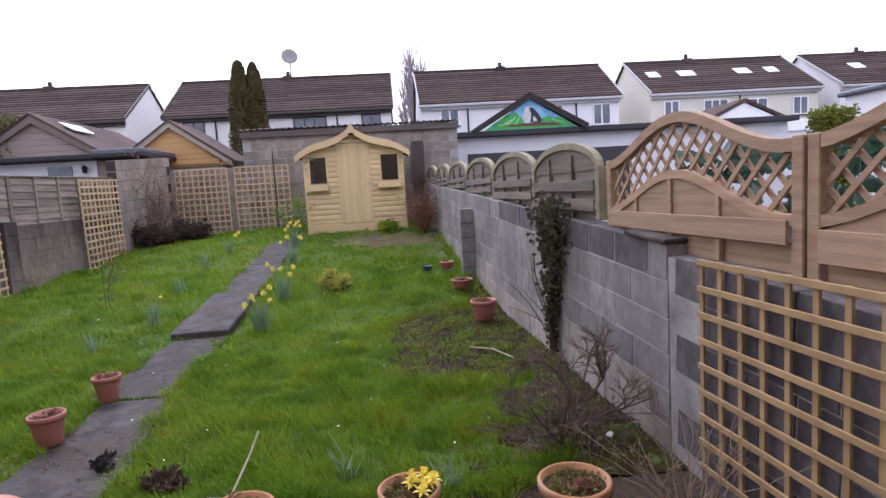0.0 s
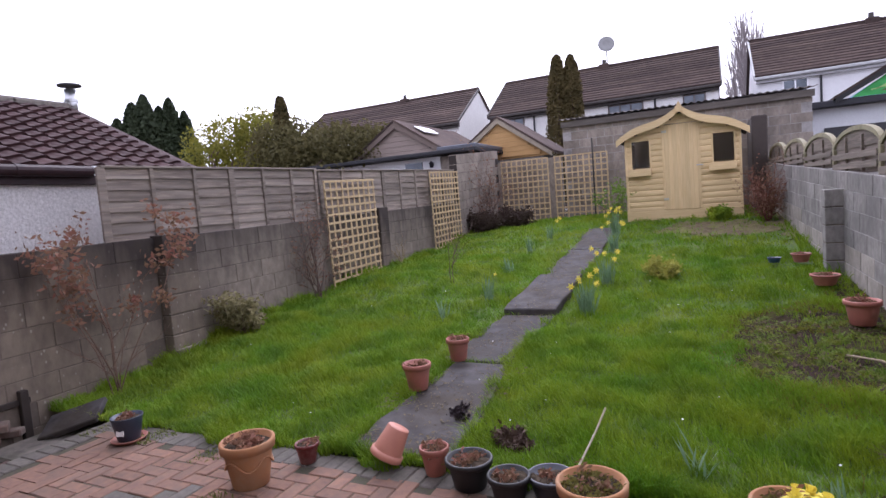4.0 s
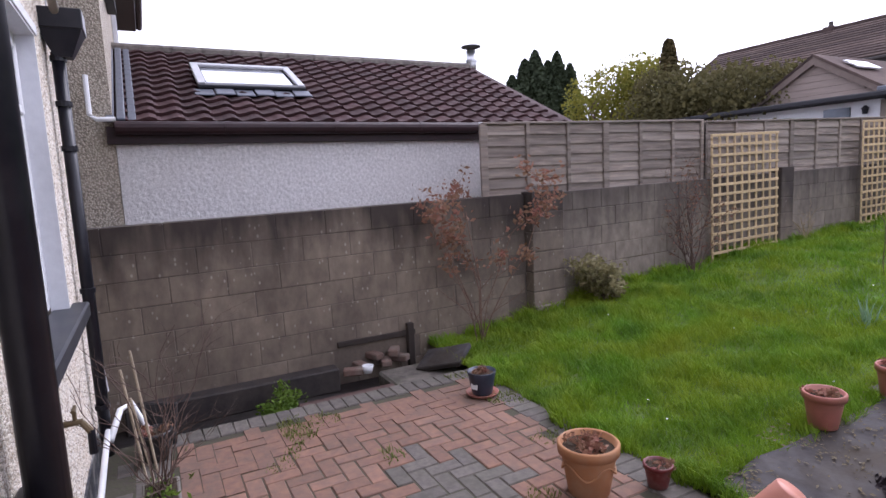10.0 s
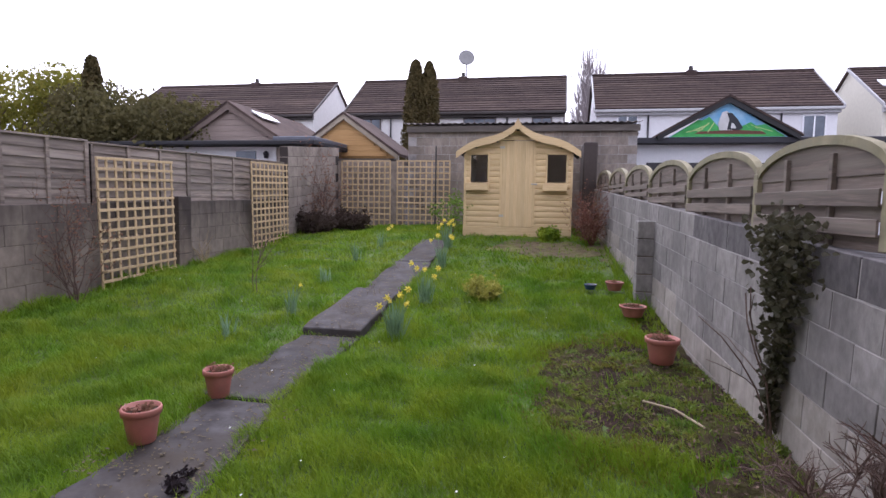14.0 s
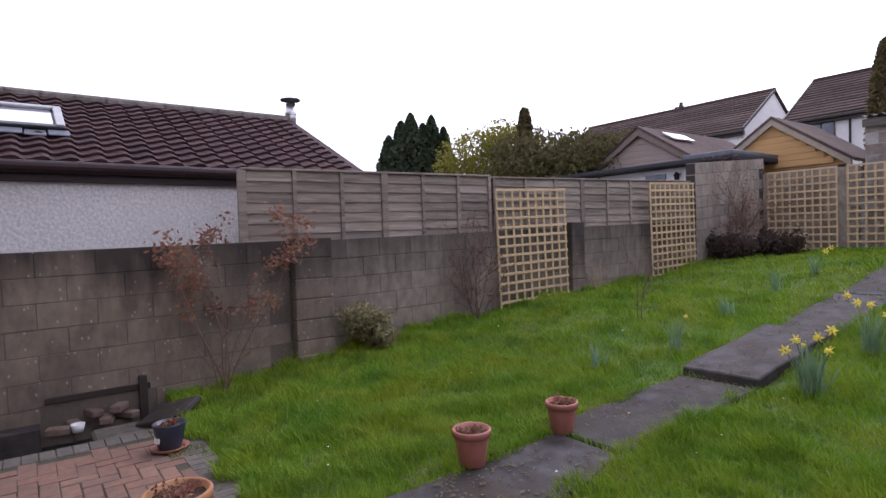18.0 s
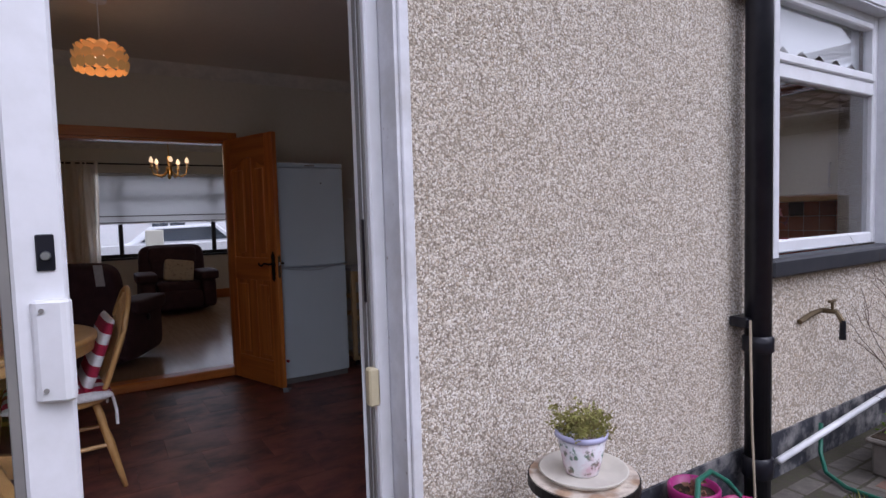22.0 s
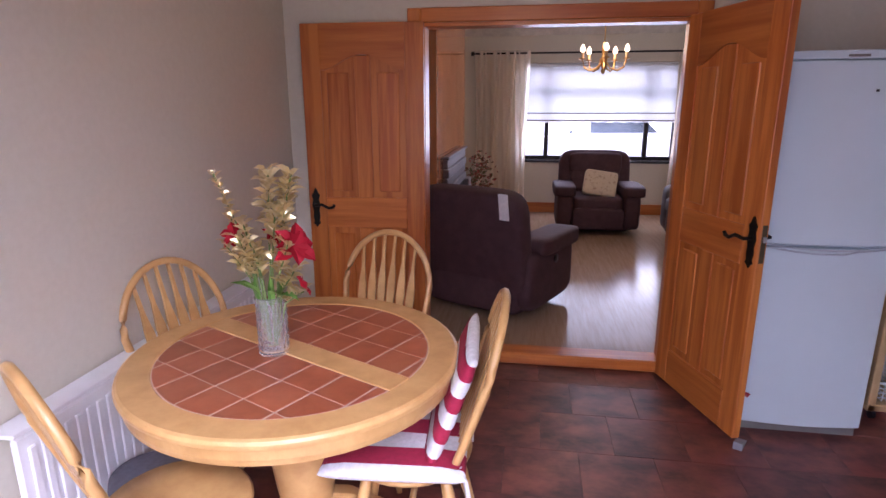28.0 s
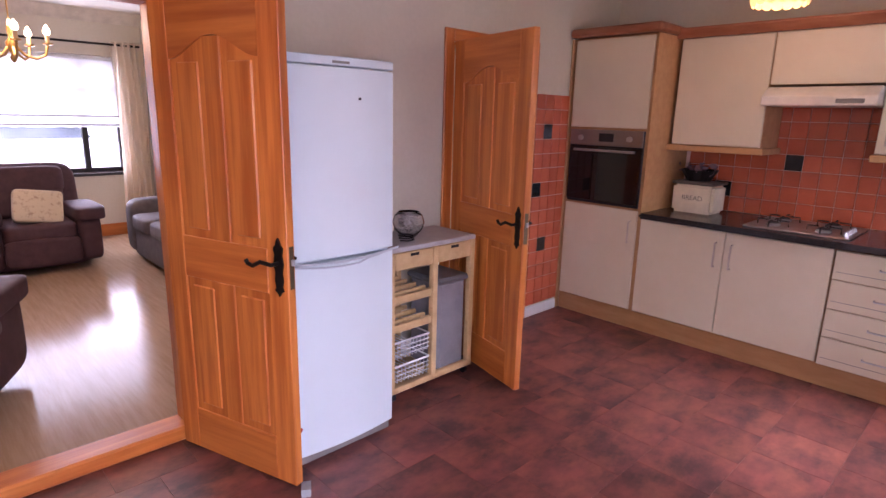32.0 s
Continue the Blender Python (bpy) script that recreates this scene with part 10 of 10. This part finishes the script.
def curtain(x0, x1, label):
    bm = bmesh.new()
    n = 70
    cols = []
    for k in range(n + 1):
        x = x0 + (x1 - x0) * k / n
        yy = YF + .10 + .035 * math.sin(k * .72) + .012 * math.sin(k * .31 + 1)
        cols.append([bm.verts.new((x + .02 * math.sin(z * 2 + k * .3), yy + .012 * math.sin(z * 3 + k), z)) for z in (FLV + .03, .7, 1.3, 1.8, 2.30)])
    for a, b in zip(cols, cols[1:]):
        for q in range(4):
            bm.faces.new((a[q], b[q], b[q + 1], a[q + 1]))
    put("curtain", bm, CURT, label, "curtain", group="cream curtains", smooth=True)
curtain(-.14, .58, "cream eyelet curtain hanging beside the window")
curtain(-2.36, -2.05, "cream eyelet curtain drawn to the wall")
pole = thing("curtain_pole", pose(0, 0, 0), "thin black curtain pole", "curtain pole")
part("rod", moved(cyl(.012, .012, -2.38, .60, 10), Matrix.Translation((0, YF + .10, 2.27)) @ Matrix.Rotation(math.pi / 2, 4, "Y")), BLACK_IRON, pole)
part("finial", cyl(.028, .028, -.02, .02, 12, m=Matrix.Translation((.62, YF + .10, 2.27)) @ Matrix.Rotation(math.pi / 2, 4, "Y")), BLACK_IRON, pole)
for x in (.5, -.9, -2.3):
    part("bracket", box(x - .008, x + .008, YF, YF + .10, 2.255, 2.27, .002), BLACK_IRON, pole)

# hall: assumed glazed front door, never in view, and the underside of the stairs
hd_ = thing("front_door", pose(-3.15, YF - .15, FL), "assumed white glazed front door, unseen, behind the hall lamp", "door", kind="structure")
for a in ((-.45, -.33, 0, 2.05), (.33, .45, 0, 2.05), (-.33, .33, 0, .22), (-.33, .33, 1.93, 2.05)):
    part("door_frame", box(a[0], a[1], -.03, .03, a[2], a[3], .004), PLASTIC_WHITE, hd_)
hg = part("pane", box(-.33, .33, -.004, .004, .22, 1.93), GLASS, hd_)
hg.visible_shadow = False
stairs = thing("staircase", pose(XL, 0, 0), "boarded underside of the hall staircase", "staircase")
part("soffit", prism([(-4.62, 2.60), (-4.55, 2.60), (-7.05, FL), (-7.12, FL)], 0, .85, m=Matrix(((0, 0, 1, 0), (1, 0, 0, 0), (0, 1, 0, 0), (0, 0, 0, 1)))), WALL_PAINT, stairs)
part("string", prism([(-4.62, 2.60), (-4.35, 2.60), (-6.85, FL), (-7.12, FL)], .85, .88, m=Matrix(((0, 0, 1, 0), (1, 0, 0, 0), (0, 1, 0, 0), (0, 0, 0, 1)))), PINE, stairs, "varnished pine stair string")

# chimney breast, fireplace and hearth flowers
cbm = mat("glossy_pine_panel", (0.50, 0.19, 0.07), .08, c2=(0.42, 0.155, 0.05), scale=3, stretch=(4, 4, .6))
put("chimney_breast", box(.62, XR - .001, -7.35, -5.2, FLV, CEIL - .002), cbm, "glossy varnished pine-clad chimney breast", "chimney breast", "structure")
fp = thing("fireplace", pose(.60, -6.3, FLV), "slate-grey fireplace surround with a mantel shelf", "fireplace")
SLATE = mat("slate_grey", (0.09, 0.085, 0.10), .35, c2=(0.14, 0.13, 0.15), scale=9, stretch=(1, 1, 4))
part("mantel", box(-.05, .02, -.80, .80, .99, 1.02, .01), SLATE, fp)
for q in range(4):
    part("slate_course", box(-.04 + .012 * (q % 2), .02, -.75, .75, .64 + q * .087, .72 + q * .087, .008), SLATE, fp)
for s in (-1, 1):
    part("leg", box(-.1, .02, s * .62 - .13, s * .62 + .13, 0, .66, .01), SLATE, fp)
part("firebox", box(-.03, .02, -.49, .49, 0, .66), DARK, fp)
part("hearth", box(-.4, .02, -.85, .85, 0, .04, .008), SLATE, fp)
fv = thing("flower_basket", pose(.45, -7.62, FLV), "basket of red and green dried flowers", "flowers")
part("basket", lathe([(0, 0), (.10, 0), (.14, .28), (.12, .28), (.09, .02), (0, .02)], 16), BARK, fv)
part("flowers", leaf_cloud([Vector((r7.gauss(0, .09), r7.gauss(0, .09), .62 + r7.gauss(0, .16))) for _ in range(90)], 3, .035, 12, .03), mat("mixed_flowers", (0.10, 0.14, 0.05), .7, c2=(0.42, 0.05, 0.06), scale=30, fade=(.45, .6)), fv)

# ---- street beyond the front window ----
put("road", box(-60, 60, -32, -9, -0.35, -0.1), mat("street_asphalt", (0.16, 0.16, 0.165), .85, scale=10), "pale grey street beyond the front garden", "road", "structure")
sw = thing("front_garden_wall", pose(0, -14.5, -0.1), "low pale garden wall with piers along the street", "wall")
part("wall", box(-12, 12, 0, .2, 0, .95, .02), FAR_WHITE, sw)
for x in (-6, -1.4, 2.5):
    part("pier", box(x - .2, x + .2, -.05, .25, 0, 1.3, .02), FAR_CREAM2, sw)
op = thing("house_opposite", pose(0, -34, 0), "pale house across the street with dark windows", "house")
part("wall", box(-22, 22, -6, 0, -.3, 5.5), FAR_WHITE, op)
for k in range(9):
    for z in (.8, 3.3):
        x = -18 + k * 4.4
        w = part("window", box(x, x + 1.7, 0, .03, z, z + 1.3), DARK_GLASS, op)
        part("frame", box(x + .8, x + .88, .03, .06, z, z + 1.3), PLASTIC_WHITE, w)
part("roof", prism([(-6.4, 5.4), (.5, 5.4), (-3, 8.2)], -22.4, 22.4, m=UPRIGHT_Y), ROOF_GREY, op)
car = thing("parked_car", pose(-2.4, -18.5, -0.1, 0, 0, 0), "white parked car in the street", "car")
part("body", prism([(-2.0, .25), (2.0, .25), (2.05, .7), (1.3, .85), (.7, 1.35), (-1.1, 1.4), (-1.7, .9), (-2.05, .8)], -.85, .85, m=UPRIGHT_X, bev=.05), WHITE_PAINT, car)
part("side_window", prism([(1.1, .9), (.62, 1.28), (-1.0, 1.32), (-1.45, .92)], .855, .862, m=UPRIGHT_X), DARK_GLASS, car)
for x in (-1.25, 1.25):
    wh = part("wheel", moved(cyl(.32, .32, -.1, .1, 20), pose(x, .8, .32, 90, 0, 0)), PLASTIC_BLACK, car)
    part("rim", moved(cyl(.2, .2, .101, .112, 16), pose(x, .8, .32, -90, 0, 0)), STEEL, wh)
